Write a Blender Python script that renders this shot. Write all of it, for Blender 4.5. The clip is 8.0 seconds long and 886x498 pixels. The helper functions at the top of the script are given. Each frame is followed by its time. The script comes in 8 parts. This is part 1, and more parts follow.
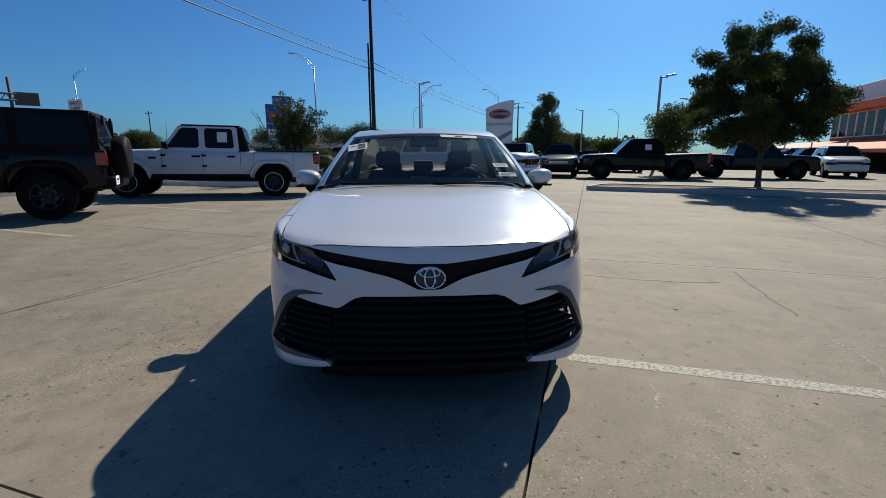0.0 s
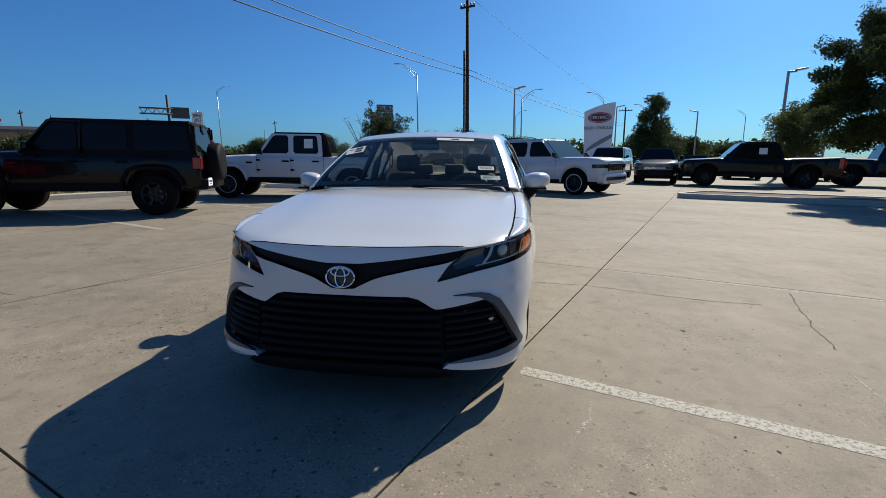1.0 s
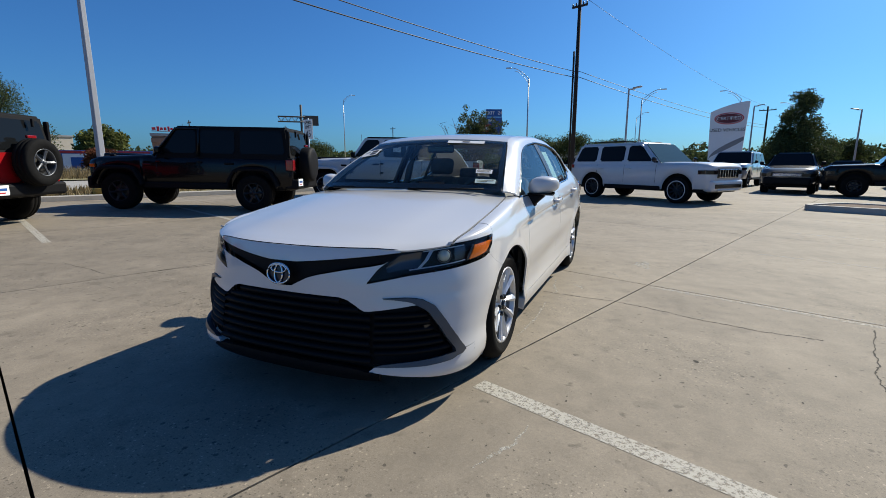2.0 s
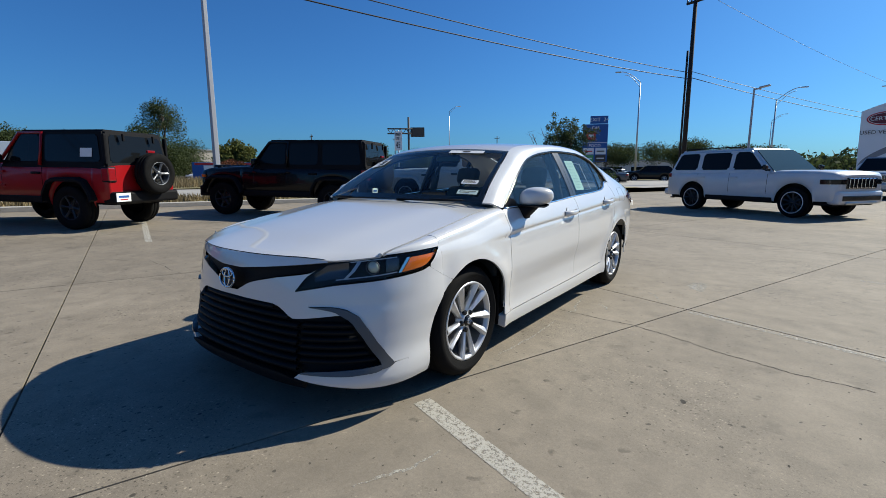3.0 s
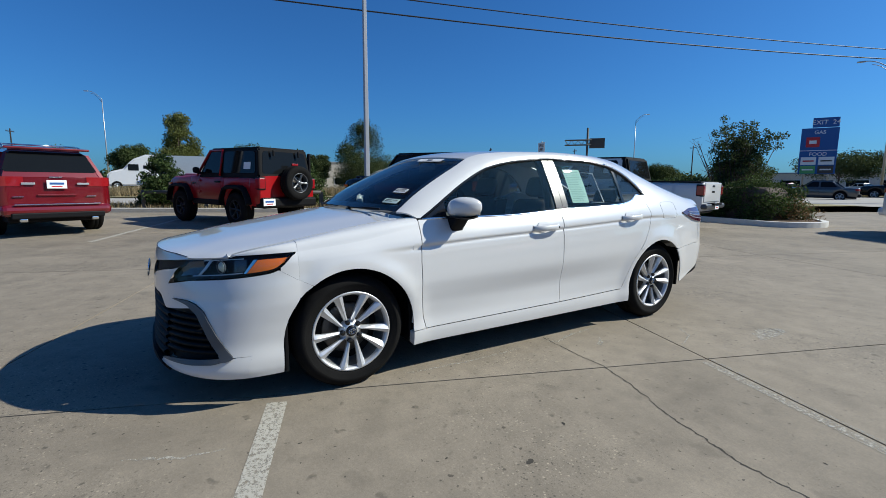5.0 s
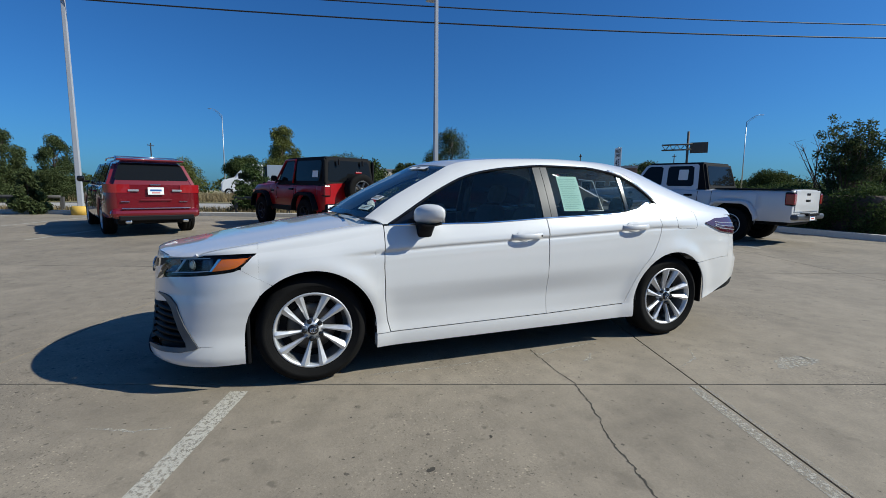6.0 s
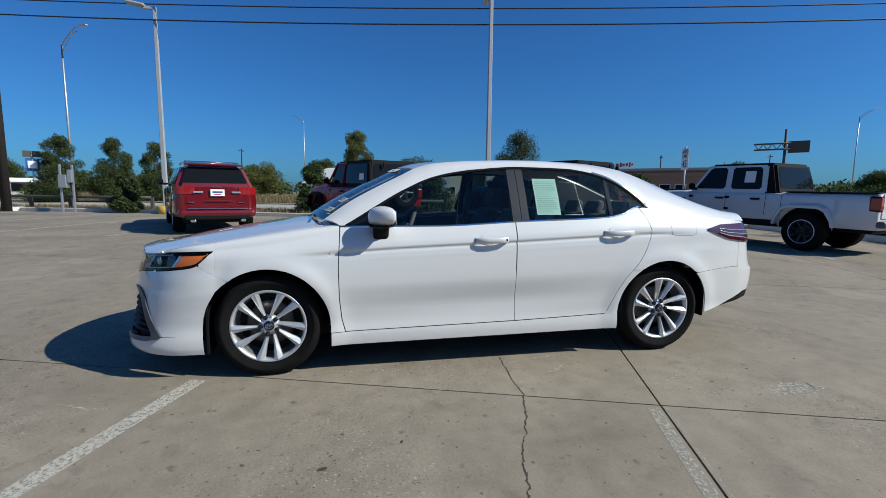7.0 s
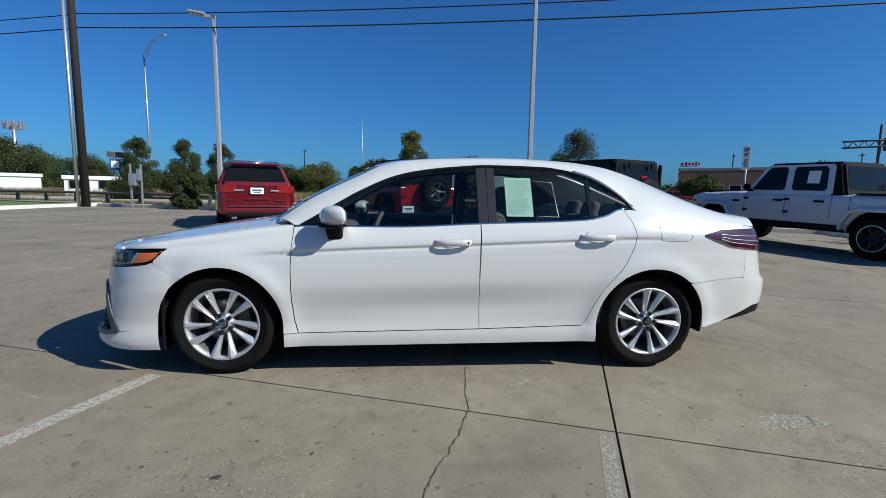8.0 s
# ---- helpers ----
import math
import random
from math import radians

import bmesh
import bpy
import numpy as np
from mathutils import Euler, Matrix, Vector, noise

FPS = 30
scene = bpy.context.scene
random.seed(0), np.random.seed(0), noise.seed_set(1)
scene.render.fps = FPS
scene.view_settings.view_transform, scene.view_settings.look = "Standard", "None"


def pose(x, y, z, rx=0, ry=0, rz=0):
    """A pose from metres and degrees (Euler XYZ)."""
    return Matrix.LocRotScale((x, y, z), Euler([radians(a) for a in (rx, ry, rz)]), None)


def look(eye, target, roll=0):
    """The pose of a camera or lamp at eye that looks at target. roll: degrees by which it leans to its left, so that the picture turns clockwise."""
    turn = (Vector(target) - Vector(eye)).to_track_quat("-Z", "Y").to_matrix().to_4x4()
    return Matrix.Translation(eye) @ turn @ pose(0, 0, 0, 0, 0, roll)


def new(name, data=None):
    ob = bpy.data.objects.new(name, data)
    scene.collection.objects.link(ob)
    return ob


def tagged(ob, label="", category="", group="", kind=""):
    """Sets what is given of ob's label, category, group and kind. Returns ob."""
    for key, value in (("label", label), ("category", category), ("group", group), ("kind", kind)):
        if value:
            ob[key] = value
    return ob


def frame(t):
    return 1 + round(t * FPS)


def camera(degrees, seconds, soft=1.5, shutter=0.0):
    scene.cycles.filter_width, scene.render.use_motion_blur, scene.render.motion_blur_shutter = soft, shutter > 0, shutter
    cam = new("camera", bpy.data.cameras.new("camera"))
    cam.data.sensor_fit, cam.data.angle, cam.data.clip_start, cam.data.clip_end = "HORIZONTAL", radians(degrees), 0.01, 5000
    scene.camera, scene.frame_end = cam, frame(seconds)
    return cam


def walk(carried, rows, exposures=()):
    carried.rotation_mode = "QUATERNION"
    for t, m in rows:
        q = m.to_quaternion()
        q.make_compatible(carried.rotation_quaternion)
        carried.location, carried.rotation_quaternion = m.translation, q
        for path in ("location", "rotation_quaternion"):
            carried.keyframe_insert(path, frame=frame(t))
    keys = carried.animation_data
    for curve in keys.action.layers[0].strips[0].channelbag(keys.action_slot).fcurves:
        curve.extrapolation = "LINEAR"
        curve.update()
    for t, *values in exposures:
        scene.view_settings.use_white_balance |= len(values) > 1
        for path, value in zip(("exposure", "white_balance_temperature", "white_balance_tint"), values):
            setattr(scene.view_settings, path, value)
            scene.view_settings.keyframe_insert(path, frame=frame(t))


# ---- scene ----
# ---------------------------------------------------------------- camera
cam = camera(87.6, 8.0, soft=0.6)
PATH = [
    (0, (-0.036, -2.057, 1.22), (0.056, -0.101, 0.812), -0.2),
    (0.5, (0.384, -2.02, 1.212), (0.274, -0.062, 0.82), -0.3),
    (1, (0.825, -1.991, 1.198), (0.492, -0.056, 0.814), -0.3),
    (1.5, (1.207, -1.888, 1.185), (0.644, -0.006, 0.807), -0.1),
    (1.7, (1.365, -1.807, 1.182), (0.713, 0.046, 0.81), 0.0),
    (2.8, (2.161, -1.382, 1.194), (1.067, 0.257, 0.856), -0.2),
    (3, (2.288, -1.243, 1.191), (1.12, 0.348, 0.865), -0.2),
    (3.5, (2.602, -0.947, 1.2), (1.273, 0.516, 0.895), -0.2),
    (4, (2.868, -0.644, 1.191), (1.404, 0.686, 0.891), 0.0),
    (4.5, (3.09, -0.297, 1.192), (1.511, 0.894, 0.898), 0.2),
    (4.7, (3.189, -0.155, 1.177), (1.567, 0.979, 0.89), 0.2),
    (5.8, (3.605, 0.566, 1.161), (1.779, 1.343, 0.912), 0.5),
    (6, (3.687, 0.713, 1.171), (1.834, 1.422, 0.925), 0.4),
    (6.5, (3.86, 1.076, 1.182), (1.955, 1.636, 0.937), 0.4),
    (7, (3.879, 1.435, 1.177), (1.937, 1.85, 0.939), 0.6),
    (7.5, (3.867, 1.779, 1.181), (1.901, 2.065, 0.945), 0.8),
    (8, (3.816, 2.087, 1.185), (1.839, 2.263, 0.942), 1.0),
]
walk(cam, [(t, look(eye, target, roll)) for t, eye, target, roll in PATH],
     exposures=[(0, 0.10, 7100, 5), (0.6, 0.20, 7050, 5), (1.2, 0.32, 7000, 5), (1.7, 0.36, 6900, 5), (4.0, 0.36, 6550, 2), (5.5, 0.24, 6350, 2), (8.0, 0.18, 6350, 2)])

# ---------------------------------------------------------------- daylight
SUN = Vector((0.570, 1.088, 0.97)).normalized()
world = bpy.data.worlds.new("sky")
scene.world = world
world.use_nodes = True
wn = world.node_tree.nodes
sky = wn.new("ShaderNodeTexSky")
sky.sky_type, sky.sun_disc = "NISHITA", False
sky.sun_elevation = math.asin(SUN.z)
sky.sun_rotation = math.atan2(SUN.x, SUN.y)
sky.altitude, sky.air_density, sky.dust_density, sky.ozone_density = 300, 1.0, 1.2, 2.5
vivid = wn.new("ShaderNodeVectorMath")
vivid.operation = "MULTIPLY"
vivid.inputs[1].default_value = (0.36, 0.88, 1.60)
world.node_tree.links.new(sky.outputs[0], vivid.inputs[0])
world.node_tree.links.new(vivid.outputs[0], wn["Background"].inputs[0])
wn["Background"].inputs[1].default_value = 0.056
sun_data = bpy.data.lights.new("sun", "SUN")
sun_data.energy, sun_data.angle, sun_data.color = 4.9, radians(0.55), (1.0, 0.94, 0.86)
sun = new("sun", sun_data)
sun.matrix_world = look(SUN * 60, (0, 0, 0))
# ---------------------------------------------------------------- materials
def mat(name, colour, rough=0.5, metal=0.0, spread=0.06, scale=8.0, bump=0.0, bscale=60.0, coat=0.0, spec=0.5, fine=0.04, random_tint=0.0):
    """Principled surface with variation at two scales and fine relief."""
    m = bpy.data.materials.new(name)
    m.use_nodes = True
    nt = m.node_tree
    b = nt.nodes["Principled BSDF"]
    b.inputs["Roughness"].default_value = rough
    b.inputs["Metallic"].default_value = metal
    b.inputs["Coat Weight"].default_value = coat
    b.inputs["Coat Roughness"].default_value = 0.03
    b.inputs["Specular IOR Level"].default_value = spec
    tc = nt.nodes.new("ShaderNodeTexCoord")
    n1, n2 = nt.nodes.new("ShaderNodeTexNoise"), nt.nodes.new("ShaderNodeTexNoise")
    n1.inputs["Scale"].default_value, n2.inputs["Scale"].default_value = scale, scale * 14
    n1.inputs["Detail"].default_value = 5
    for n in (n1, n2):
        nt.links.new(tc.outputs["Object"], n.inputs["Vector"])
    mix = nt.nodes.new("ShaderNodeMath")
    mix.operation = "MULTIPLY_ADD"
    mix.inputs[1].default_value = fine / max(spread, 1e-4)
    nt.links.new(n2.outputs[0], mix.inputs[0])
    nt.links.new(n1.outputs[0], mix.inputs[2])
    ramp = nt.nodes.new("ShaderNodeMapRange")
    ramp.inputs[1].default_value, ramp.inputs[2].default_value = 0.3, 0.7 + fine / max(spread, 1e-4) * 0.6
    ramp.inputs[3].default_value, ramp.inputs[4].default_value = 1 - spread, 1 + spread
    nt.links.new(mix.outputs[0], ramp.inputs[0])
    out = ramp.outputs[0]
    if random_tint:
        info = nt.nodes.new("ShaderNodeObjectInfo")
        r = nt.nodes.new("ShaderNodeMapRange")
        r.inputs[3].default_value, r.inputs[4].default_value = 1 - random_tint, 1 + random_tint
        nt.links.new(info.outputs["Random"], r.inputs[0])
        mul = nt.nodes.new("ShaderNodeMath")
        mul.operation = "MULTIPLY"
        nt.links.new(out, mul.inputs[0])
        nt.links.new(r.outputs[0], mul.inputs[1])
        out = mul.outputs[0]
    tint = nt.nodes.new("ShaderNodeVectorMath")
    tint.operation = "SCALE"
    tint.inputs[0].default_value = colour[:3]
    nt.links.new(out, tint.inputs["Scale"])
    nt.links.new(tint.outputs[0], b.inputs["Base Color"])
    if bump:
        bn, bp = nt.nodes.new("ShaderNodeTexNoise"), nt.nodes.new("ShaderNodeBump")
        bn.inputs["Scale"].default_value, bn.inputs["Detail"].default_value = bscale, 4
        bp.inputs["Strength"].default_value, bp.inputs["Distance"].default_value = bump, 0.01
        nt.links.new(tc.outputs["Object"], bn.inputs["Vector"])
        nt.links.new(bn.outputs[0], bp.inputs["Height"])
        nt.links.new(bp.outputs[0], b.inputs["Normal"])
    return m


def glass(name, tint=(0.75, 0.82, 0.8), clear=0.7, rough=0.0, ior=1.5):
    """A thin pane: see-through tint under a mirror-like film."""
    m = bpy.data.materials.new(name)
    m.use_nodes = True
    nt = m.node_tree
    nt.nodes.remove(nt.nodes["Principled BSDF"])
    out = nt.nodes["Material Output"]
    tr, gl, mx, fr, pw, ma = (nt.nodes.new(k) for k in ("ShaderNodeBsdfTransparent", "ShaderNodeBsdfGlossy", "ShaderNodeMixShader", "ShaderNodeLayerWeight", "ShaderNodeMath", "ShaderNodeMath"))
    tr.inputs[0].default_value = (*[c * clear for c in tint], 1)
    gl.inputs["Roughness"].default_value = rough
    f0 = ((ior - 1) / (ior + 1)) ** 2
    fr.inputs["Blend"].default_value = 0.5
    pw.operation, ma.operation = "POWER", "MULTIPLY_ADD"
    pw.inputs[1].default_value, ma.inputs[1].default_value, ma.inputs[2].default_value = 5.0, 1 - f0, f0
    nt.links.new(fr.outputs["Facing"], pw.inputs[0])
    nt.links.new(pw.outputs[0], ma.inputs[0])
    nt.links.new(ma.outputs[0], mx.inputs[0])
    nt.links.new(tr.outputs[0], mx.inputs[1])
    nt.links.new(gl.outputs[0], mx.inputs[2])
    nt.links.new(mx.outputs[0], out.inputs[0])
    return m


WHITE = mat("white_paint", (0.62, 0.62, 0.62), 0.28, 0, 0.012, 3, 0, coat=1.0, fine=0.004)
WHITE2 = mat("white_paint_dusty", (0.61, 0.61, 0.62), 0.35, 0, 0.03, 3, 0, coat=0.8, fine=0.01)
BLACKP = mat("black_paint", (0.004, 0.004, 0.005), 0.25, 0, 0.15, 4, coat=0.25, spec=0.2)
BLACKTOP = mat("black_grain", (0.007, 0.007, 0.008), 0.65, 0, 0.12, 6, 0.15, 220, spec=0.12)
REDP = mat("red_paint", (0.32, 0.006, 0.009), 0.30, 0, 0.04, 4, coat=0.25, spec=0.3)
MAROON = mat("maroon_paint", (0.15, 0.005, 0.010), 0.25, 0.2, 0.05, 4, coat=1.0)
GREYP = mat("grey_paint", (0.06, 0.062, 0.066), 0.3, 0.4, 0.06, 4, coat=1.0)
SILVERP = mat("silver_paint", (0.42, 0.44, 0.47), 0.3, 0.5, 0.05, 4, coat=1.0)
BLUEP = mat("blue_paint", (0.03, 0.06, 0.16), 0.3, 0.3, 0.06, 4, coat=1.0)
PLASTIC = mat("black_plastic", (0.008, 0.008, 0.009), 0.55, 0, 0.1, 9, 0.1, 300, spec=0.12)
GLOSSBLACK = mat("gloss_black", (0.008, 0.008, 0.009), 0.12, 0, 0.05, 9)
PILLAR = mat("satin_pillar", (0.030, 0.031, 0.034), 0.30, 0.1, 0.05, 9, spec=0.5)
GREYTRIM = mat("grey_trim", (0.085, 0.09, 0.10), 0.38, 0.4, 0.05, 9)
RUBBER = mat("tyre_rubber", (0.009, 0.0088, 0.0088), 0.80, 0, 0.2, 14, 0.2, 160, spec=0.08)
ALLOY = mat("alloy", (0.60, 0.61, 0.63), 0.42, 0.7, 0.05, 14, fine=0.03)
DARKALLOY = mat("dark_alloy", (0.035, 0.035, 0.037), 0.4, 0.6, 0.1, 14)
# rim barrels behind the spokes: darker and rougher than the ALLOY faces
BARREL = mat("dark_barrel_alloy", (0.20, 0.20, 0.205), 0.5, 0.6, 0.15, 14)
CHROME = mat("chrome", (0.75, 0.76, 0.78), 0.12, 1.0, 0.03, 14)
STEEL = mat("brake_steel", (0.13, 0.12, 0.11), 0.5, 0.9, 0.15, 20)
FABRIC = mat("seat_fabric", (0.085, 0.085, 0.086), 0.9, 0, 0.2, 20, 0.3, 400)
CABIN = mat("cabin_plastic", (0.085, 0.085, 0.082), 0.7, 0, 0.1, 12, 0.1, 300)
LINER = mat("headliner", (0.5, 0.49, 0.46), 0.95, 0, 0.05, 10, 0.1, 300)
AMBER = mat("amber_lens", (0.75, 0.17, 0.015), 0.2, 0, 0.08, 30, coat=1.0)
TAILDARK = mat("dark_red_lens", (0.060, 0.004, 0.008), 0.12, 0, 0.1, 40, coat=1.0)
REDLENS = mat("red_lens", (0.27, 0.010, 0.014), 0.15, 0, 0.1, 40, coat=1.0)
PAPER = mat("paper", (0.80, 0.80, 0.78), 0.8, 0, 0.03, 10)
GREENPAPER = mat("green_paper", (0.50, 0.74, 0.66), 0.8, 0, 0.03, 10)
FORMINK = mat("faint_print", (0.20, 0.31, 0.28), 0.8, 0, 0.05, 10)
INK = mat("ink", (0.03, 0.03, 0.035), 0.8, 0, 0.05, 10)
GLASS = glass("window_glass", (0.74, 0.83, 0.82), 0.80)
SCREEN = glass("windscreen_glass", (0.88, 0.94, 0.90), 1.0, ior=1.33)
TINTED = mat("tinted_glass", (0.008, 0.009, 0.010), 0.03, 0, 0.05, 2, spec=0.15)
LAMPGLASS = mat("lens_glass", (0.50, 0.58, 0.51), 0.06, 0, 0.10, 40, coat=1.0)
SMOKED = mat("smoked_reflector", (0.11, 0.115, 0.125), 0.25, 0.7, 0.15, 30)
LENS = glass("clear_lens", (0.93, 0.94, 0.95), 0.92, ior=1.28)
LAMPBLACK = mat("lamp_housing", (0.006, 0.006, 0.007), 0.35, 0, 0.1, 20, spec=0.2)
GALV = mat("galvanised", (0.42, 0.43, 0.45), 0.45, 0.7, 0.1, 10, fine=0.06)
POLEPAINT = mat("pole_paint", (0.33, 0.34, 0.37), 0.45, 0, 0.06, 5, fine=0.03)
WOOD = mat("creosote_wood", (0.016, 0.011, 0.009), 0.85, 0, 0.3, 6, 0.4, 40)
RAILDARK = mat("weathered_rail", (0.075, 0.07, 0.066), 0.7, 0.2, 0.25, 6, 0.2, 80)
WOODPOST = mat("weathered_wood", (0.16, 0.13, 0.10), 0.85, 0, 0.2, 12, 0.3, 60)
WIRE = mat("wire", (0.02, 0.02, 0.02), 0.6)
KERB = mat("kerb_concrete", (0.42, 0.40, 0.36), 0.85, 0, 0.12, 6, 0.3, 90)
KERBPAINT = mat("kerb_paint", (0.60, 0.59, 0.56), 0.8, 0, 0.1, 7, 0.2, 90)
SOIL = mat("mulch", (0.11, 0.07, 0.045), 0.95, 0, 0.4, 14, 0.8, 40)
GRASS = mat("dry_grass", (0.22, 0.19, 0.09), 0.95, 0, 0.3, 1.5, 0.6, 30, fine=0.2)
LAWN = mat("lawn", (0.10, 0.15, 0.035), 0.95, 0, 0.25, 2.5, 0.6, 40, fine=0.2)
ROADMAT = mat("road_concrete", (0.33, 0.31, 0.28), 0.88, 0, 0.08, 0.4, 0.2, 60, fine=0.05)
BARK = mat("bark", (0.07, 0.05, 0.038), 0.9, 0, 0.3, 14, 0.6, 50)
BRICKM = mat("brown_brick", (0.22, 0.13, 0.09), 0.85, 0, 0.2, 6, 0.3, 40)
BEIGE = mat("beige_wall", (0.50, 0.45, 0.38), 0.85, 0, 0.06, 2, 0.2, 60)
WHITEWALL = mat("white_panel", (0.74, 0.74, 0.74), 0.6, 0, 0.04, 2)
ORANGE = mat("orange_awning", (0.62, 0.17, 0.08), 0.7, 0, 0.06, 3)
ROOFGREY = mat("flat_roof", (0.25, 0.25, 0.26), 0.8, 0, 0.1, 2)
SIGNBLUE = mat("sign_blue", (0.015, 0.09, 0.32), 0.5, 0, 0.04, 4)
SIGNWHITE = mat("sign_white", (0.78, 0.79, 0.80), 0.45, 0, 0.03, 3)
SIGNRED = mat("sign_red", (0.50, 0.02, 0.03), 0.4, 0, 0.04, 4)
SIGNBACK = mat("sign_back", (0.06, 0.055, 0.05), 0.7, 0, 0.1, 4)
SIGNGREEN = mat("sign_green", (0.10, 0.35, 0.12), 0.5, 0, 0.05, 4)
YELLOWP = mat("yellow_paint", (0.55, 0.34, 0.06), 0.7, 0, 0.12, 8)


def leaf_mat(name, c, spread):
    m = mat(name, c, 0.8, 0, spread, 1.3, fine=0.12, spec=0.2)
    nt = m.node_tree
    b = nt.nodes["Principled BSDF"]
    geo = nt.nodes.new("ShaderNodeNewGeometry")
    r = nt.nodes.new("ShaderNodeMapRange")
    r.inputs[3].default_value, r.inputs[4].default_value = 0.55, 1.5
    nt.links.new(geo.outputs["Random Per Island"], r.inputs[0])
    sc = nt.nodes.new("ShaderNodeVectorMath")
    sc.operation = "SCALE"
    src = b.inputs["Base Color"].links[0].from_socket
    nt.links.new(src, sc.inputs[0])
    nt.links.new(r.outputs[0], sc.inputs["Scale"])
    nt.links.new(sc.outputs[0], b.inputs["Base Color"])
    tl, add = nt.nodes.new("ShaderNodeBsdfTranslucent"), nt.nodes.new("ShaderNodeMixShader")
    nt.links.new(sc.outputs[0], tl.inputs[0])
    add.inputs[0].default_value = 0.3
    nt.links.new(b.outputs[0], add.inputs[1])
    nt.links.new(tl.outputs[0], add.inputs[2])
    nt.links.new(add.outputs[0], nt.nodes["Material Output"].inputs[0])
    return m


LEAF_OAK = leaf_mat("oak_leaves", (0.055, 0.075, 0.022), 0.3)
LEAF_DARK = leaf_mat("evergreen_leaves", (0.058, 0.076, 0.028), 0.3)
LEAF_YELLOW = leaf_mat("autumn_leaves", (0.10, 0.11, 0.03), 0.3)
LEAF_RED = leaf_mat("red_leaves", (0.12, 0.045, 0.022), 0.3)
LEAF_HEDGE = leaf_mat("hedge_leaves", (0.05, 0.075, 0.022), 0.3)


def concrete():
    m = mat("slab_concrete", (0.226, 0.191, 0.145), 0.82, 0, 0.13, 0.6, 0.06, 240, fine=0.03, random_tint=0.05)
    nt = m.node_tree
    b = nt.nodes["Principled BSDF"]
    tc = nt.nodes.new("ShaderNodeTexCoord")
    src = b.inputs["Base Color"].links[0].from_socket
    for scale, lo, hi, dark in ((1.7, 0.54, 0.72, 0.80), (0.9, 0.50, 0.70, 1.16), (0.33, 0.52, 0.70, 0.84), (5.0, 0.62, 0.70, 0.82), (9.0, 0.68, 0.74, 0.60), (27.0, 0.685, 0.715, 0.40), (60.0, 0.705, 0.73, 0.45), (17.0, 0.70, 0.74, 1.25)):
        n, r = nt.nodes.new("ShaderNodeTexNoise"), nt.nodes.new("ShaderNodeMapRange")
        n.inputs["Scale"].default_value, n.inputs["Detail"].default_value = scale, 3
        r.inputs[1].default_value, r.inputs[2].default_value, r.inputs[3].default_value, r.inputs[4].default_value = lo, hi, 1.0, dark
        nt.links.new(tc.outputs["Object"], n.inputs["Vector"])
        nt.links.new(n.outputs[0], r.inputs[0])
        s = nt.nodes.new("ShaderNodeVectorMath")
        s.operation = "SCALE"
        nt.links.new(src, s.inputs[0])
        nt.links.new(r.outputs[0], s.inputs["Scale"])
        src = s.outputs[0]
    for scale, amp in ((7.0, 0.09), (55.0, 0.07), (150.0, 0.09), (420.0, 0.09)):
        n, r = nt.nodes.new("ShaderNodeTexNoise"), nt.nodes.new("ShaderNodeMapRange")
        n.inputs["Scale"].default_value, n.inputs["Detail"].default_value = scale, 2
        r.inputs[1].default_value, r.inputs[2].default_value, r.inputs[3].default_value, r.inputs[4].default_value = 0.3, 0.7, 1 - amp, 1 + amp
        nt.links.new(tc.outputs["Object"], n.inputs["Vector"])
        nt.links.new(n.outputs[0], r.inputs[0])
        s = nt.nodes.new("ShaderNodeVectorMath")
        s.operation = "SCALE"
        nt.links.new(src, s.inputs[0])
        nt.links.new(r.outputs[0], s.inputs["Scale"])
        src = s.outputs[0]
    # aggregate: pale and dark stones that show where the skin has worn off
    def node(kind, **values):
        n = nt.nodes.new(kind)
        for k, v in values.items():
            n.inputs[int(k[1:])].default_value = v
        return n

    worn = nt.nodes.new("ShaderNodeTexNoise")
    worn.inputs["Scale"].default_value, worn.inputs["Detail"].default_value = 0.55, 4
    nt.links.new(tc.outputs["Object"], worn.inputs["Vector"])
    mask = node("ShaderNodeMapRange", i1=0.46, i2=0.62, i3=0.06, i4=1.0)
    nt.links.new(worn.outputs[0], mask.inputs[0])
    dull = node("ShaderNodeMapRange", i1=0.0, i2=1.0, i3=1.0, i4=0.89)
    nt.links.new(mask.outputs[0], dull.inputs[0])
    s = nt.nodes.new("ShaderNodeVectorMath")
    s.operation = "SCALE"
    nt.links.new(src, s.inputs[0])
    nt.links.new(dull.outputs[0], s.inputs["Scale"])
    src = s.outputs[0]
    for scale, lo, hi, gain in ((85.0, 0.93, 0.95, 0.70), (85.0, 0.12, 0.08, -0.55), (190.0, 0.86, 0.90, 0.40), (190.0, 0.22, 0.12, -0.40), (38.0, 0.030, 0.02, -0.70)):
        cell = nt.nodes.new("ShaderNodeTexVoronoi")
        cell.inputs["Scale"].default_value = scale
        nt.links.new(tc.outputs["Object"], cell.inputs["Vector"])
        split = nt.nodes.new("ShaderNodeSeparateColor")
        nt.links.new(cell.outputs["Color"], split.inputs[0])
        pick = node("ShaderNodeMapRange", i1=lo, i2=hi, i3=0.0, i4=gain)
        nt.links.new(split.outputs[0], pick.inputs[0])
        core = node("ShaderNodeMapRange", i1=0.52, i2=0.34, i3=0.0, i4=1.0)
        nt.links.new(cell.outputs["Distance"], core.inputs[0])
        a1, a2, a3 = (nt.nodes.new("ShaderNodeMath") for _ in range(3))
        a1.operation, a2.operation, a3.operation = "MULTIPLY", "MULTIPLY", "ADD"
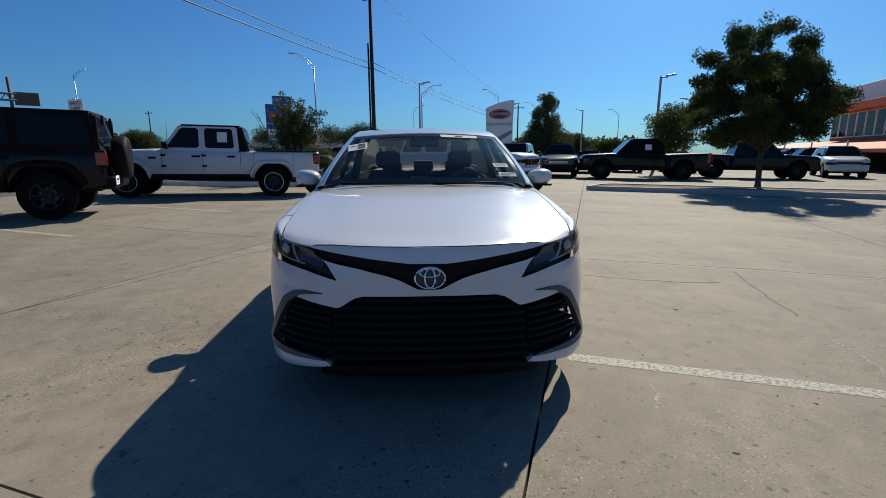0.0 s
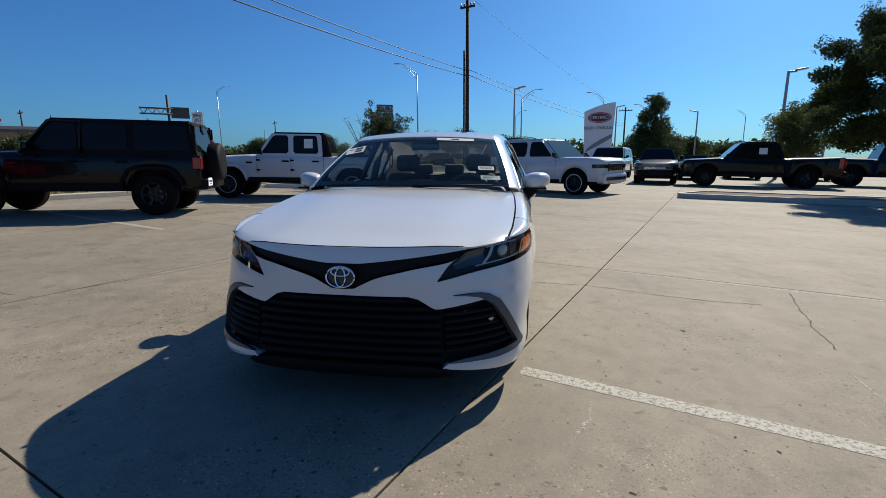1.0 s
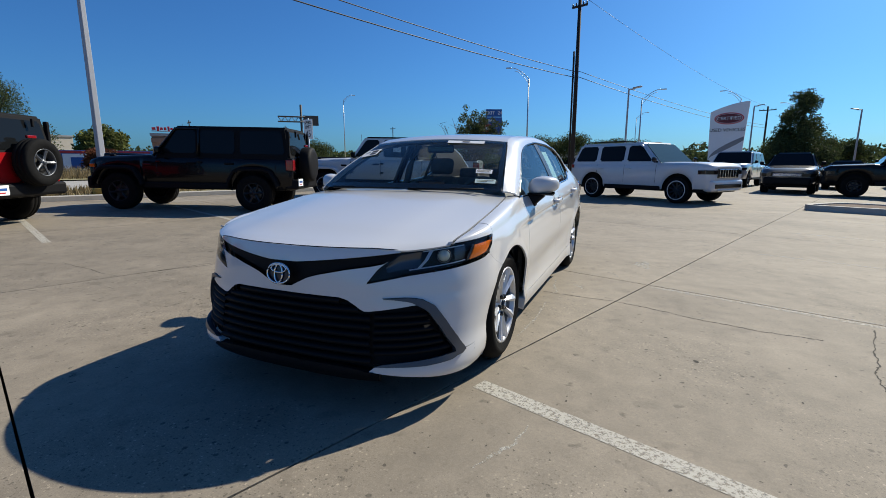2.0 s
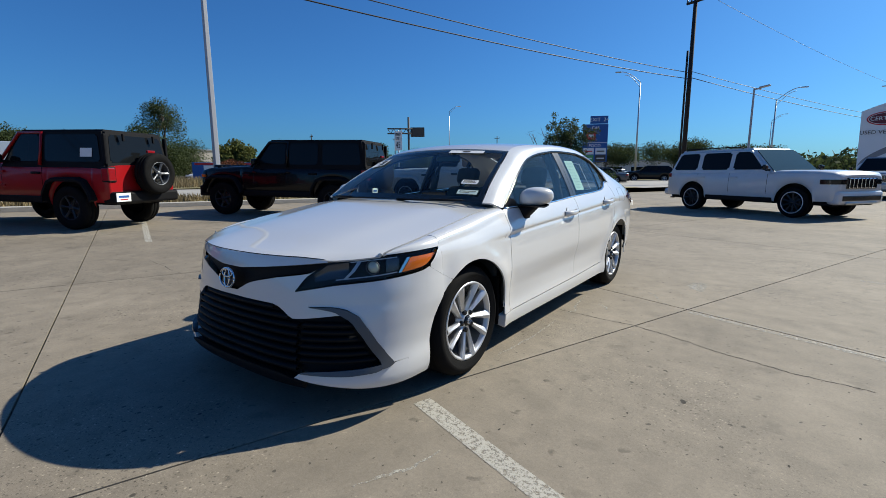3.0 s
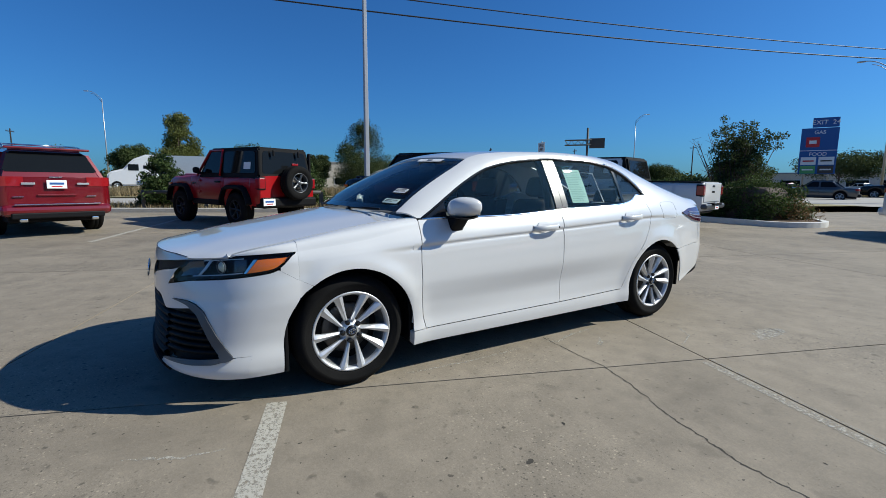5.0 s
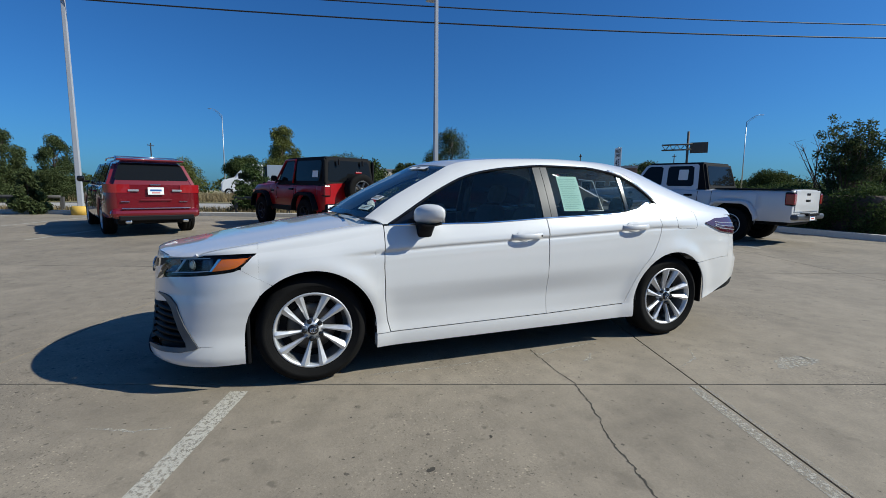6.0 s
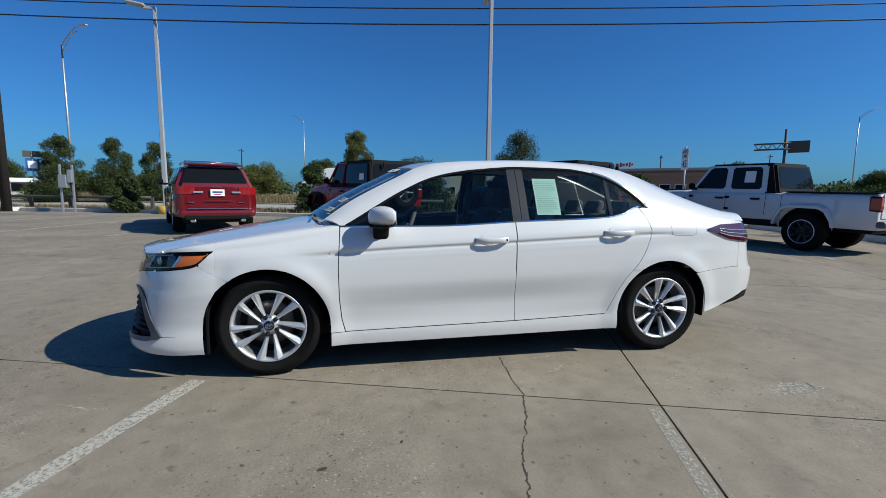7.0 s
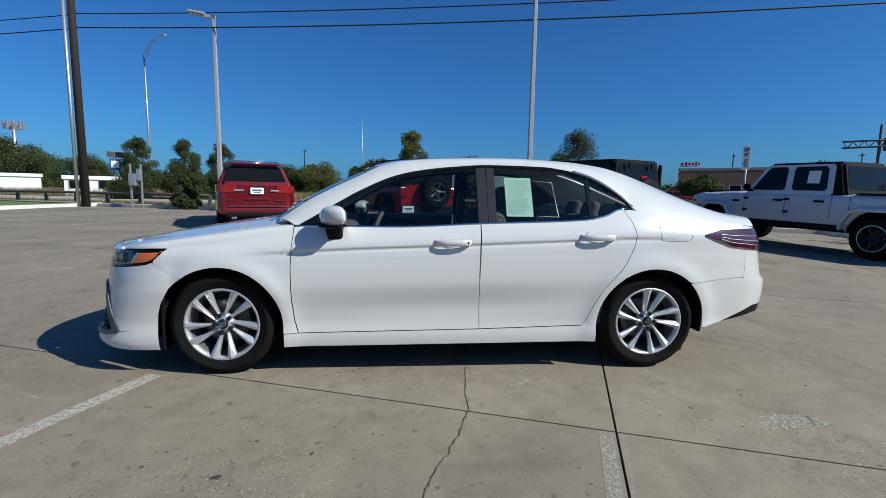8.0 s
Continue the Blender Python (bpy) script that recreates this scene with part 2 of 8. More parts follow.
        nt.links.new(pick.outputs[0], a1.inputs[0])
        nt.links.new(core.outputs[0], a1.inputs[1])
        nt.links.new(a1.outputs[0], a2.inputs[0])
        nt.links.new(mask.outputs[0], a2.inputs[1])
        nt.links.new(a2.outputs[0], a3.inputs[0])
        a3.inputs[1].default_value = 1.0
        s = nt.nodes.new("ShaderNodeVectorMath")
        s.operation = "SCALE"
        nt.links.new(src, s.inputs[0])
        nt.links.new(a3.outputs[0], s.inputs["Scale"])
        src = s.outputs[0]
    nt.links.new(src, b.inputs["Base Color"])
    return m


SLAB = concrete()


def worn_paint():
    m = mat("worn_line_paint", (0.40, 0.375, 0.32), 0.75, 0, 0.06, 5, 0.2, 200)
    nt = m.node_tree
    b = nt.nodes["Principled BSDF"]
    tc, n, r, t, mx = (nt.nodes.new(k) for k in ("ShaderNodeTexCoord", "ShaderNodeTexNoise", "ShaderNodeMapRange", "ShaderNodeBsdfTransparent", "ShaderNodeMixShader"))
    n.inputs["Scale"].default_value, n.inputs["Detail"].default_value, n.inputs["Roughness"].default_value = 42, 10, 0.85
    r.inputs[1].default_value, r.inputs[2].default_value = 0.41, 0.50
    nt.links.new(tc.outputs["Object"], n.inputs["Vector"])
    nt.links.new(n.outputs[0], r.inputs[0])
    nt.links.new(r.outputs[0], mx.inputs[0])
    nt.links.new(t.outputs[0], mx.inputs[1])
    nt.links.new(b.outputs[0], mx.inputs[2])
    nt.links.new(mx.outputs[0], nt.nodes["Material Output"].inputs[0])
    return m, r


LINEPAINT, _r = worn_paint()
SCUFFM, _r = worn_paint()
_r.inputs[1].default_value, _r.inputs[2].default_value = 0.43, 0.58
FADED, _r = worn_paint()
_r.inputs[1].default_value, _r.inputs[2].default_value = 0.42, 0.68

# ---------------------------------------------------------------- mesh helpers
def link(name, verts, faces, material, parent=None, label="", smooth=True):
    me = bpy.data.meshes.new(name)
    me.from_pydata([tuple(v) for v in verts], [], faces)
    me.materials.append(material)
    if smooth:
        me.polygons.foreach_set("use_smooth", [True] * len(me.polygons))
    me.update()
    ob = new(name, me)
    if parent:
        ob.parent = parent
    if label:
        ob["label"] = label
    return ob


def part(name, bm, material, parent=None, label="", smooth=False):
    me = bpy.data.meshes.new(name)
    bm.to_mesh(me)
    bm.free()
    me.materials.append(material)
    if smooth:
        me.polygons.foreach_set("use_smooth", [True] * len(me.polygons))
    ob = new(name, me)
    if parent:
        ob.parent = parent
    if label:
        ob["label"] = label
    return ob


def thing(name, label, category, m=None, group="", kind=""):
    ob = tagged(new(name), label, category, group, kind)
    if m is not None:
        ob.matrix_world = m
    return ob


def add_box(bm, lo, hi, bevel=0.0, seg=2, m=None):
    r = bmesh.ops.create_cube(bm, size=1)
    size = [h - l for l, h in zip(lo, hi)]
    mid = [(h + l) / 2 for l, h in zip(lo, hi)]
    bmesh.ops.transform(bm, matrix=Matrix.Translation(mid) @ Matrix.Diagonal((*size, 1)), verts=r["verts"])
    vs = r["verts"]
    if bevel:
        es = list({e for v in vs for e in v.link_edges})
        q = bmesh.ops.bevel(bm, geom=es, offset=min(bevel, 0.49 * min(size)), segments=seg, affect="EDGES", profile=0.5)
        vs = list({v for f in q["faces"] for v in f.verts} | {v for v in vs if v.is_valid})
    if m is not None:
        bmesh.ops.transform(bm, matrix=m, verts=vs)
    return bm


def box(name, lo, hi, material, parent=None, bevel=0.01, label="", m=None, seg=2):
    return part(name, add_box(bmesh.new(), lo, hi, bevel, seg, m), material, parent, label)


def tube_geo(points, radii, n=8, verts=None, faces=None, caps=True):
    """Round bar along points."""
    verts, faces = ([] if verts is None else verts), ([] if faces is None else faces)
    pts = [Vector(p) for p in points]
    base = len(verts)
    for i, p in enumerate(pts):
        d = (pts[min(i + 1, len(pts) - 1)] - pts[max(i - 1, 0)]).normalized()
        a = d.cross(Vector((0, 0, 1)) if abs(d.z) < 0.9 else Vector((1, 0, 0))).normalized()
        b = d.cross(a)
        r = radii[i] if isinstance(radii, (list, tuple)) else radii
        for k in range(n):
            w = 2 * math.pi * k / n
            verts.append(p + a * (r * math.cos(w)) + b * (r * math.sin(w)))
    for i in range(len(pts) - 1):
        for k in range(n):
            j = (k + 1) % n
            faces.append((base + i * n + k, base + i * n + j, base + (i + 1) * n + j, base + (i + 1) * n + k))
    if caps:
        faces.append(tuple(base + k for k in range(n))[::-1])
        faces.append(tuple(base + (len(pts) - 1) * n + k for k in range(n)))
    return verts, faces


def tube(name, points, radii, material, parent=None, n=8, label=""):
    v, f = tube_geo(points, radii, n)
    return link(name, v, f, material, parent, label)


def interp(x, table):
    return float(np.interp(x, [a for a, _ in table], [b for _, b in table]))


def smoothed(x, table):
    """Monotone cubic through the table."""
    xs, ys = [a for a, _ in table], [b for _, b in table]
    if x <= xs[0]:
        return ys[0]
    if x >= xs[-1]:
        return ys[-1]
    i = max(k for k in range(len(xs) - 1) if xs[k] <= x)
    h = xs[i + 1] - xs[i]
    d = [(ys[k + 1] - ys[k]) / (xs[k + 1] - xs[k]) for k in range(len(xs) - 1)]
    def tan(k):
        if k == 0:
            return d[0]
        if k == len(xs) - 1:
            return d[-1]
        return 0 if d[k - 1] * d[k] <= 0 else 2 * d[k - 1] * d[k] / (d[k - 1] + d[k])
    t = (x - xs[i]) / h
    m0, m1 = tan(i) * h, tan(i + 1) * h
    return (2 * t**3 - 3 * t**2 + 1) * ys[i] + (t**3 - 2 * t**2 + t) * m0 + (3 * t**2 - 2 * t**3) * ys[i + 1] + (t**3 - t**2) * m1


def patch(name, rows, material, parent=None, label="", rim=0.012, centre=(0, 2.4, 0.5), mirror=False, double=0.0):
    """A smooth sheet from rows of points, faced away from centre, with a folded-in rim. mirror: x negated."""
    P = np.array([[tuple(p) for p in r] for r in rows], float)
    if mirror:
        P[..., 0] *= -1
    nu, nv = P.shape[:2]
    du, dv = np.gradient(P, axis=0), np.gradient(P, axis=1)
    N = np.cross(du, dv)
    N /= np.maximum(np.linalg.norm(N, axis=2, keepdims=True), 1e-9)
    flip = (N * (P - np.array(centre))).sum() < 0
    if flip:
        N = -N
    verts = [tuple(p) for p in P.reshape(-1, 3)]
    faces = []
    for i in range(nu - 1):
        for j in range(nv - 1):
            f = (i * nv + j, (i + 1) * nv + j, (i + 1) * nv + j + 1, i * nv + j + 1)
            faces.append(f[::-1] if flip else f)
    if rim:
        loop = [(i, 0) for i in range(nu)] + [(nu - 1, j) for j in range(1, nv)] + [(i, nv - 1) for i in range(nu - 2, -1, -1)] + [(0, j) for j in range(nv - 2, 0, -1)]
        b = len(verts)
        for i, j in loop:
            verts.append(tuple(P[i, j]))
        for i, j in loop:
            verts.append(tuple(P[i, j] - N[i, j] * rim))
        n = len(loop)
        for k in range(n):
            q = (k + 1) % n
            f = (b + k, b + n + k, b + n + q, b + q)
            faces.append(f if not flip else f[::-1])
    return link(name, verts, faces, material, parent, label)


def lathe(profile, n=48, arc=(0, 2 * math.pi)):
    """Turned shape about the x axis from (radius, x) pairs."""
    full = abs(arc[1] - arc[0] - 2 * math.pi) < 1e-6
    m = n if full else n + 1
    verts, faces = [], []
    for k in range(m):
        w = arc[0] + (arc[1] - arc[0]) * k / n
        for r, x in profile:
            verts.append((x, r * math.cos(w), r * math.sin(w)))
    p = len(profile)
    for k in range(n):
        q = (k + 1) % m
        for i in range(p - 1):
            faces.append((k * p + i, k * p + i + 1, q * p + i + 1, q * p + i))
    return verts, faces


def text(name, body, size, m, material, parent=None, depth=0.004, squash=1.0):
    cu = bpy.data.curves.new(name, "FONT")
    cu.body, cu.size, cu.align_x, cu.align_y, cu.extrude = body, size, "CENTER", "CENTER", depth
    tmp = bpy.data.objects.new(name, cu)
    me = bpy.data.meshes.new_from_object(tmp)
    bpy.data.objects.remove(tmp)
    me.materials.append(material)
    ob = new(name, me)
    if parent:
        ob.parent = parent
    ob.matrix_local = m @ Matrix.Diagonal((squash, 1, 1, 1))
    return ob


# plan axes of the car park: u along the stall rows' run, v across
CT, ST = math.cos(radians(20.0)), math.sin(radians(20.0))


def fall(x):
    """Fall of the paving: it climbs gently towards the street and drops away on the other side."""
    return 0.019 * min(max(0.0, -x - 0.8), 16.0) - 0.012 * min(max(0.0, x - 3.5), 15.0)


def uv(u, v, z=None):
    x, y = v * CT + u * ST, -v * ST + u * CT
    return Vector((x, y, fall(x) if z is None else z))
# ---------------------------------------------------------------- ground
def quad_sheet(name, pts, material, parent=None, label="", thick=0.0):
    return link(name, pts, [tuple(range(len(pts)))], material, parent, label, smooth=False)

ground = tagged(quad_sheet("ground", [(-2500, -2500, -0.35), (2500, -2500, -0.35), (2500, 2500, -0.35), (-2500, 2500, -0.35)], GRASS), "dry grass and open ground reaching the horizon", "ground", kind="structure")
U = [-60, -40, -24, -14.6, -10.1, -5.6, -1.0, 3.56, 8.1, 12.6, 17.1, 21.6, 26, 35, 50, 64]
V = [-13.2, -11.5, -7.5, -3.48, 0.514, 4.5, 8.5, 12.5, 16.5, 24, 40, 60]
lot = thing("pavement", "tan concrete slabs with straight joints and small stains", "pavement", kind="structure")
GAP = 0.0058
for i in range(len(U) - 1):
    for j in range(len(V) - 1):
        near = -15 < U[i] < 15 and -12 < V[j] < 10
        nu, nv = (8, 8) if near else (3, 3)
        us = np.linspace(U[i] + GAP, U[i + 1] - GAP, nu + 1)
        vs = np.linspace(V[j] + GAP, V[j + 1] - GAP, nv + 1)
        v = [uv(a, b) for a in us for b in vs]
        f = [(p * (nv + 1) + q + 1, (p + 1) * (nv + 1) + q + 1, (p + 1) * (nv + 1) + q, p * (nv + 1) + q) for p in range(nu) for q in range(nv)]
        rim = [p * (nv + 1) for p in range(nu)] + [nu * (nv + 1) + q for q in range(nv)] + [p * (nv + 1) + nv for p in range(nu, 0, -1)] + list(range(nv, 0, -1))
        base = len(v)
        v += [v[k] - Vector((0, 0, 0.10)) for k in rim]
        f += [(rim[k], rim[(k + 1) % len(rim)], base + (k + 1) % len(rim), base + k) for k in range(len(rim))]
        link("slab", v, f, SLAB, lot, smooth=False)
# ---------------------------------------------------------------- white sedan
def make_wheel(name, parent, y, side, radius, rim_r, width, face_x, spokes, rim_mat, style, spin=0.0, z=None):
    """A road wheel: tyre, rim and spokes, turned about the axle. side: +1 or -1 along x."""
    hub = new(name)
    hub.parent = parent
    hub.matrix_local = Matrix.Translation((side * face_x, y, radius if z is None else z)) @ Matrix.Diagonal((side, 1, 1, 1)) @ Matrix.Rotation(spin, 4, "X")
    R, r, w = radius, rim_r, width
    v, f = lathe([(r - 0.005, -w + 0.02), (r + 0.02, -w), (R - 0.035, -w), (R - 0.008, -w + 0.02), (R, -w + 0.05), (R, -w * 0.66), (R - 0.008, -w * 0.65), (R - 0.008, -w * 0.61), (R, -w * 0.6),
                  (R, -w * 0.38), (R - 0.008, -w * 0.37), (R - 0.008, -w * 0.33), (R, -w * 0.32), (R, -0.05), (R - 0.004, -0.03), (R - 0.018, -0.008), (R - 0.035, 0.004), (r + 0.05, 0.012),
                  (r + 0.046, 0.009), (r + 0.02, 0.006), (r + 0.006, -0.004), (r - 0.004, -0.012)], 56)
    link("tyre", v, [q[::-1] for q in f], RUBBER, hub, "black rubber tyre")
    v, f = lathe([(r + 0.006, -0.006), (r + 0.004, 0.0), (r - 0.006, -0.001), (r - 0.014, -0.012), (r - 0.018, -0.030)], 56)
    link("rim", v, [q[::-1] for q in f], rim_mat, hub)
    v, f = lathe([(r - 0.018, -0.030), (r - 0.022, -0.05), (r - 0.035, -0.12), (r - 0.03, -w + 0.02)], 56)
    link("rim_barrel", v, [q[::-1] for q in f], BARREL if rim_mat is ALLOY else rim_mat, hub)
    v, f = lathe([(0.0, -0.11), (0.10, -0.11), (0.145, -0.105), (0.150, -0.115), (0.150, -0.13)], 32)
    link("brake_disc", v, [q[::-1] for q in f], STEEL, hub)
    v, f = lathe([(0.0, -0.12), (r - 0.03, -0.125)], 32)
    link("backing_plate", v, [q[::-1] for q in f], PLASTIC, hub)
    for k in range(spokes):
        a = 2 * math.pi * k / spokes
        pts = []
        if style == "swept":
            # paired blades that lean alternately, broad at the rim
            lean = -0.10 if k % 2 else -0.30
            a += 0.06 if k % 2 else 0.14
            secs = [(0.036, 0.0, 0.0115, -0.030), (0.075, lean * 0.45, 0.0105, -0.024), (r * 0.62, lean * 0.85, 0.017, -0.012), (r - 0.020, lean, 0.0265, -0.002), (r - 0.006, lean * 1.02, 0.029, -0.001)]
        else:
            secs = [(0.04, 0.0, 0.030, -0.03), (r * 0.55, 0.0, 0.022, -0.025), (r - 0.012, 0.0, 0.030, -0.010)]
        vv, ff = [], []
        for rr, off, half, x in secs:
            w0 = a + off
            c, s = math.cos(w0), math.sin(w0)
            for lat, dx in ((-half, -0.014), (-half * 0.9, -0.001), (-half * 0.15, 0.006), (half * 0.9, -0.010), (half, -0.024), (0, -0.045)):
                vv.append((x + dx, rr * c - lat * s, rr * s + lat * c))
        for i in range(len(secs) - 1):
            for j in range(6):
                q = (j + 1) % 6
                ff.append((i * 6 + j, i * 6 + q, i * 6 + 6 + q, i * 6 + 6 + j))
        link("spoke", vv, ff, rim_mat, hub, smooth=False)
    v, f = lathe([(0.0, -0.006), (0.027, -0.007), (0.030, -0.012), (0.033, -0.02)], 24)
    link("hub_cap", v, [q[::-1] for q in f], rim_mat if style != "swept" else GLOSSBLACK, hub)
    v, f = lathe([(0.028, -0.018), (0.044, -0.024), (0.062, -0.036), (0.066, -0.06)], 32)
    link("hub", v, [q[::-1] for q in f], rim_mat, hub)
    if style == "swept":
        for rx, rz, ang in ((0.021, 0.015, 0), (0.008, 0.014, 0), (0.015, 0.006, 0)):
            ring = [( -0.0045, rx * math.cos(t), rz * math.sin(t) + (0.008 if rz < 0.01 else 0)) for t in np.linspace(0, 2 * math.pi, 17)]
            tube("hub_mark", ring, 0.0018, CHROME, hub, 4)
        for k in range(5):
            a = 2 * math.pi * (k + 0.5) / 5
            c, s = 0.053 * math.cos(a), 0.057 * math.sin(a)
            vv, ff = tube_geo([(-0.03, c, s), (-0.014, c, s), (-0.010, c, s)], [0.0155, 0.0150, 0.009], 10)
            link("wheel_nut", vv, ff, GLOSSBLACK, hub)
    return hub


def build_sedan():
    car = thing("sedan", "white four-door sedan with silver alloy wheels, parked on concrete", "car")
    ARCH_R, ARCH_Z, YF, YR = 0.385, 0.318, 0.955, 3.772
    base_t = [(0.55, 0.8965), (0.66, 0.8985), (0.80, 0.903), (1.0, 0.907), (1.5, 0.908), (2.2, 0.912), (3.0, 0.915), (3.6, 0.915), (3.9, 0.908), (4.2, 0.885), (4.45, 0.850), (4.6, 0.815)]
    prof_t = [(0.14, -0.055), (0.20, -0.032), (0.26, -0.026), (0.33, -0.030), (0.42, -0.020), (0.52, -0.007), (0.60, 0.0), (0.70, -0.003), (0.77, -0.009), (0.838, -0.0125), (0.86, -0.017), (0.90, -0.034), (0.95, -0.062), (1.0, -0.095), (1.06, -0.135)]
    shift_t = [(0.5, -0.09), (0.9, -0.065), (1.235, -0.043), (1.7, -0.012), (2.4, 0.018), (3.09, 0.05), (3.7, 0.075), (4.2, 0.06), (4.6, 0.02)]

    def flare(y, z, yc):
        d = math.hypot(y - yc, z - ARCH_Z)
        k = min(1, max(0, (y - 0.66) / 0.14)) if yc == YF else 1
        return 0.016 * k * k * (3 - 2 * k) * math.exp(-((d - ARCH_R - 0.015) / 0.07) ** 2) if z > ARCH_Z - 0.15 else 0.0

    def W(y, z):
        zz = z - smoothed(y, shift_t) * min(1, max(0, (z - 0.45) / 0.25))
        # sharp fold along the handles
        groove = 0.011 * interp(zz, [(0.772, 0.0), (0.806, 0.35), (0.8215, 1.0), (0.838, 0.0)]) * min(1, max(0, (y - 1.15) / 0.2)) * min(1, max(0, (4.0 - y) / 0.35))
        hollow = 0.020 * math.exp(-((z - 0.44 - 0.03 * (y - 2.0)) / 0.10) ** 2) * math.exp(-((y - 2.45) / 0.9) ** 2)
        return smoothed(y, base_t) + smoothed(zz, prof_t) + flare(y, z, YF) + flare(y, z, YR) - hollow - groove

    def side(name, ys, lo, hi, nv, material=WHITE, out=0.0, label="", rim=0.014, parent=None):
        for mirror in (False, True):
            rows = []
            for y in ys:
                a, b = lo(y), hi(y)
                rows.append([(W(y, z) + out, y, z) for z in (a + (b - a) * k / nv for k in range(nv + 1))])
            patch(name, rows, material, parent or car, label, rim, mirror=mirror)

    # lines on the side: belt, sill, seams
    belt = [(1.36, 0.952), (1.5, 0.955), (2.05, 0.958), (2.62, 0.985), (3.3, 1.015), (3.45, 1.045), (3.54, 1.085), (3.65, 1.10)]
    B = lambda y: smoothed(y, belt)
    sillt = lambda y: interp(y, [(1.3, 0.272), (2.6, 0.292), (3.4, 0.315)])
    sillb = lambda y: interp(y, [(1.3, 0.185), (3.4, 0.205)])
    arch = lambda yc: (lambda y: ARCH_Z + math.sqrt(max(0.0, ARCH_R ** 2 - (y - yc) ** 2)))
    # hood and fender edges
    hz_t = [(-0.02, 0.762), (0.04, 0.784), (0.12, 0.806), (0.24, 0.832), (0.40, 0.866), (0.56, 0.896), (0.92, 0.956), (1.2, 0.995), (1.36, 1.008)]
    hood_front = [(0.0, 0.030), (0.15, 0.038), (0.30, 0.064), (0.45, 0.111), (0.56, 0.160), (0.66, 0.230), (0.72, 0.286), (0.762, 0.338)]
    hedge_t = [(0.36, 0.762), (0.5, 0.778), (0.8, 0.785), (1.1, 0.775), (1.38, 0.745)]
    HX = lambda y: smoothed(y, hedge_t)

    def HZ(x, y):
        r = abs(x) / 0.78
        ridge = 0.011 / (1 + math.exp((abs(x) - 0.43 - 0.13 * y) / 0.045)) * min(1, max(0, (y - 0.04) * 3)) - 0.004
        return smoothed(y, hz_t) - 0.034 * r ** 2.4 * (0.35 + 0.65 * min(1, max(0, (y - 0.05) / 0.5))) + ridge - 0.006

    def shoulder(y):
        return smoothed(y, [(0.58, 0.805), (0.66, 0.815), (0.75, 0.825), (1.0, 0.85), (1.2, 0.885), (1.36, 0.915)])

    fe = lambda z: interp(z, [(0.27, 1.436), (0.36, 1.412), (0.5, 1.398), (0.7, 1.394), (0.96, 1.408)])
    # front fender: over the arch, behind it, and its cap up to the hood edge
    ys = [YF - ARCH_R * math.cos(math.pi * k / 30) for k in range(31)]
    seam_t = [(0.6605, 0.6675), (0.69, 0.651), (0.71, 0.640), (0.7325, 0.6300)]
    ys = [y for y, _ in seam_t] + [y for y in ys if y > 0.736]
    def fender_col(y, lo, hi, edge=False):
        col = []
        for k in range(49):
            z = lo + (hi - lo) * k / 48
            yy = y if not edge else 1.340 + y * (fe(max(z, 0.272)) - 0.0055 - 1.340)
            col.append((W(yy, z), yy, z))
        x0, ye, zz = col[-1]
        x1, z1 = HX(ye) + 0.004, HZ(HX(ye), ye) - 0.002
        for k in range(1, 9):
            t = k / 8
            col.append((x0 + (x1 - x0) * t + 0.018 * math.sin(math.pi * t), ye, zz + (z1 - zz) * t + 0.016 * math.sin(math.pi * t)))
        return col
    for mirror in (False, True):
        rows = []
        for y in ys:
            lo = interp(y, seam_t) if y < 0.733 else arch(YF)(min(y, 1.3399))
            rows.append(fender_col(y, lo, max(shoulder(y), lo + 0.004)))
        patch("front_fender", rows, WHITE, car, "", 0.012, mirror=mirror)
        patch("fender_rear", [fender_col(q, sillt(1.35) + 0.005, shoulder(1.34 + 0.04 * q), True) for q in (0, 0.33, 0.66, 1)], WHITE, car, "", 0.008, mirror=mirror)
    drear = lambda z: smoothed(z, [(0.30, 3.278), (0.33, 3.306), (0.40, 3.338), (0.57, 3.428), (0.72, 3.553), (0.82, 3.608), (0.91, 3.636), (1.0, 3.618), (1.09, 3.575)])
    # doors
    for mirror in (False, True):
        rows = []
        for k in range(97):
            t = k / 96
            row = []
            for j in range(35):
                s = j / 34
                z0 = 0.278 + (B(1.39) - 0.278) * t
                y = fe(z0) * (1 - s) + interp(z0, [(0.28, 2.594), (0.65, 2.584), (1.0, 2.594)]) * s
                z = (sillt(y) + 0.006) * (1 - t) + B(y) * t
                row.append((W(y, z), y, z))
            rows.append(row)
        patch("front_door", rows, WHITE, car, "", 0.016, mirror=mirror)
        rows = []
        for k in range(97):
            t = k / 96
            row = []
            z0 = 0.31 + 0.75 * t
            for _ in range(3):
                rear = drear(z0) - 0.005
                z0 = (sillt(min(rear, 3.3)) + 0.006) * (1 - t) + B(rear) * t
            for j in range(31):
                s = j / 30
                y = interp(z0, [(0.28, 2.599), (0.65, 2.589), (1.0, 2.599)]) * (1 - s) + rear * s
                z = (sillt(min(y, 3.3)) + 0.006) * (1 - t) + B(y) * t
                row.append((W(y, z), y, z))
            rows.append(row)
        patch("rear_door", rows, WHITE, car, "", 0.016, mirror=mirror)
    side("sill", np.linspace(1.342, 3.385, 44), lambda y: sillb(y), lambda y: sillt(y), 6, rim=0.05)

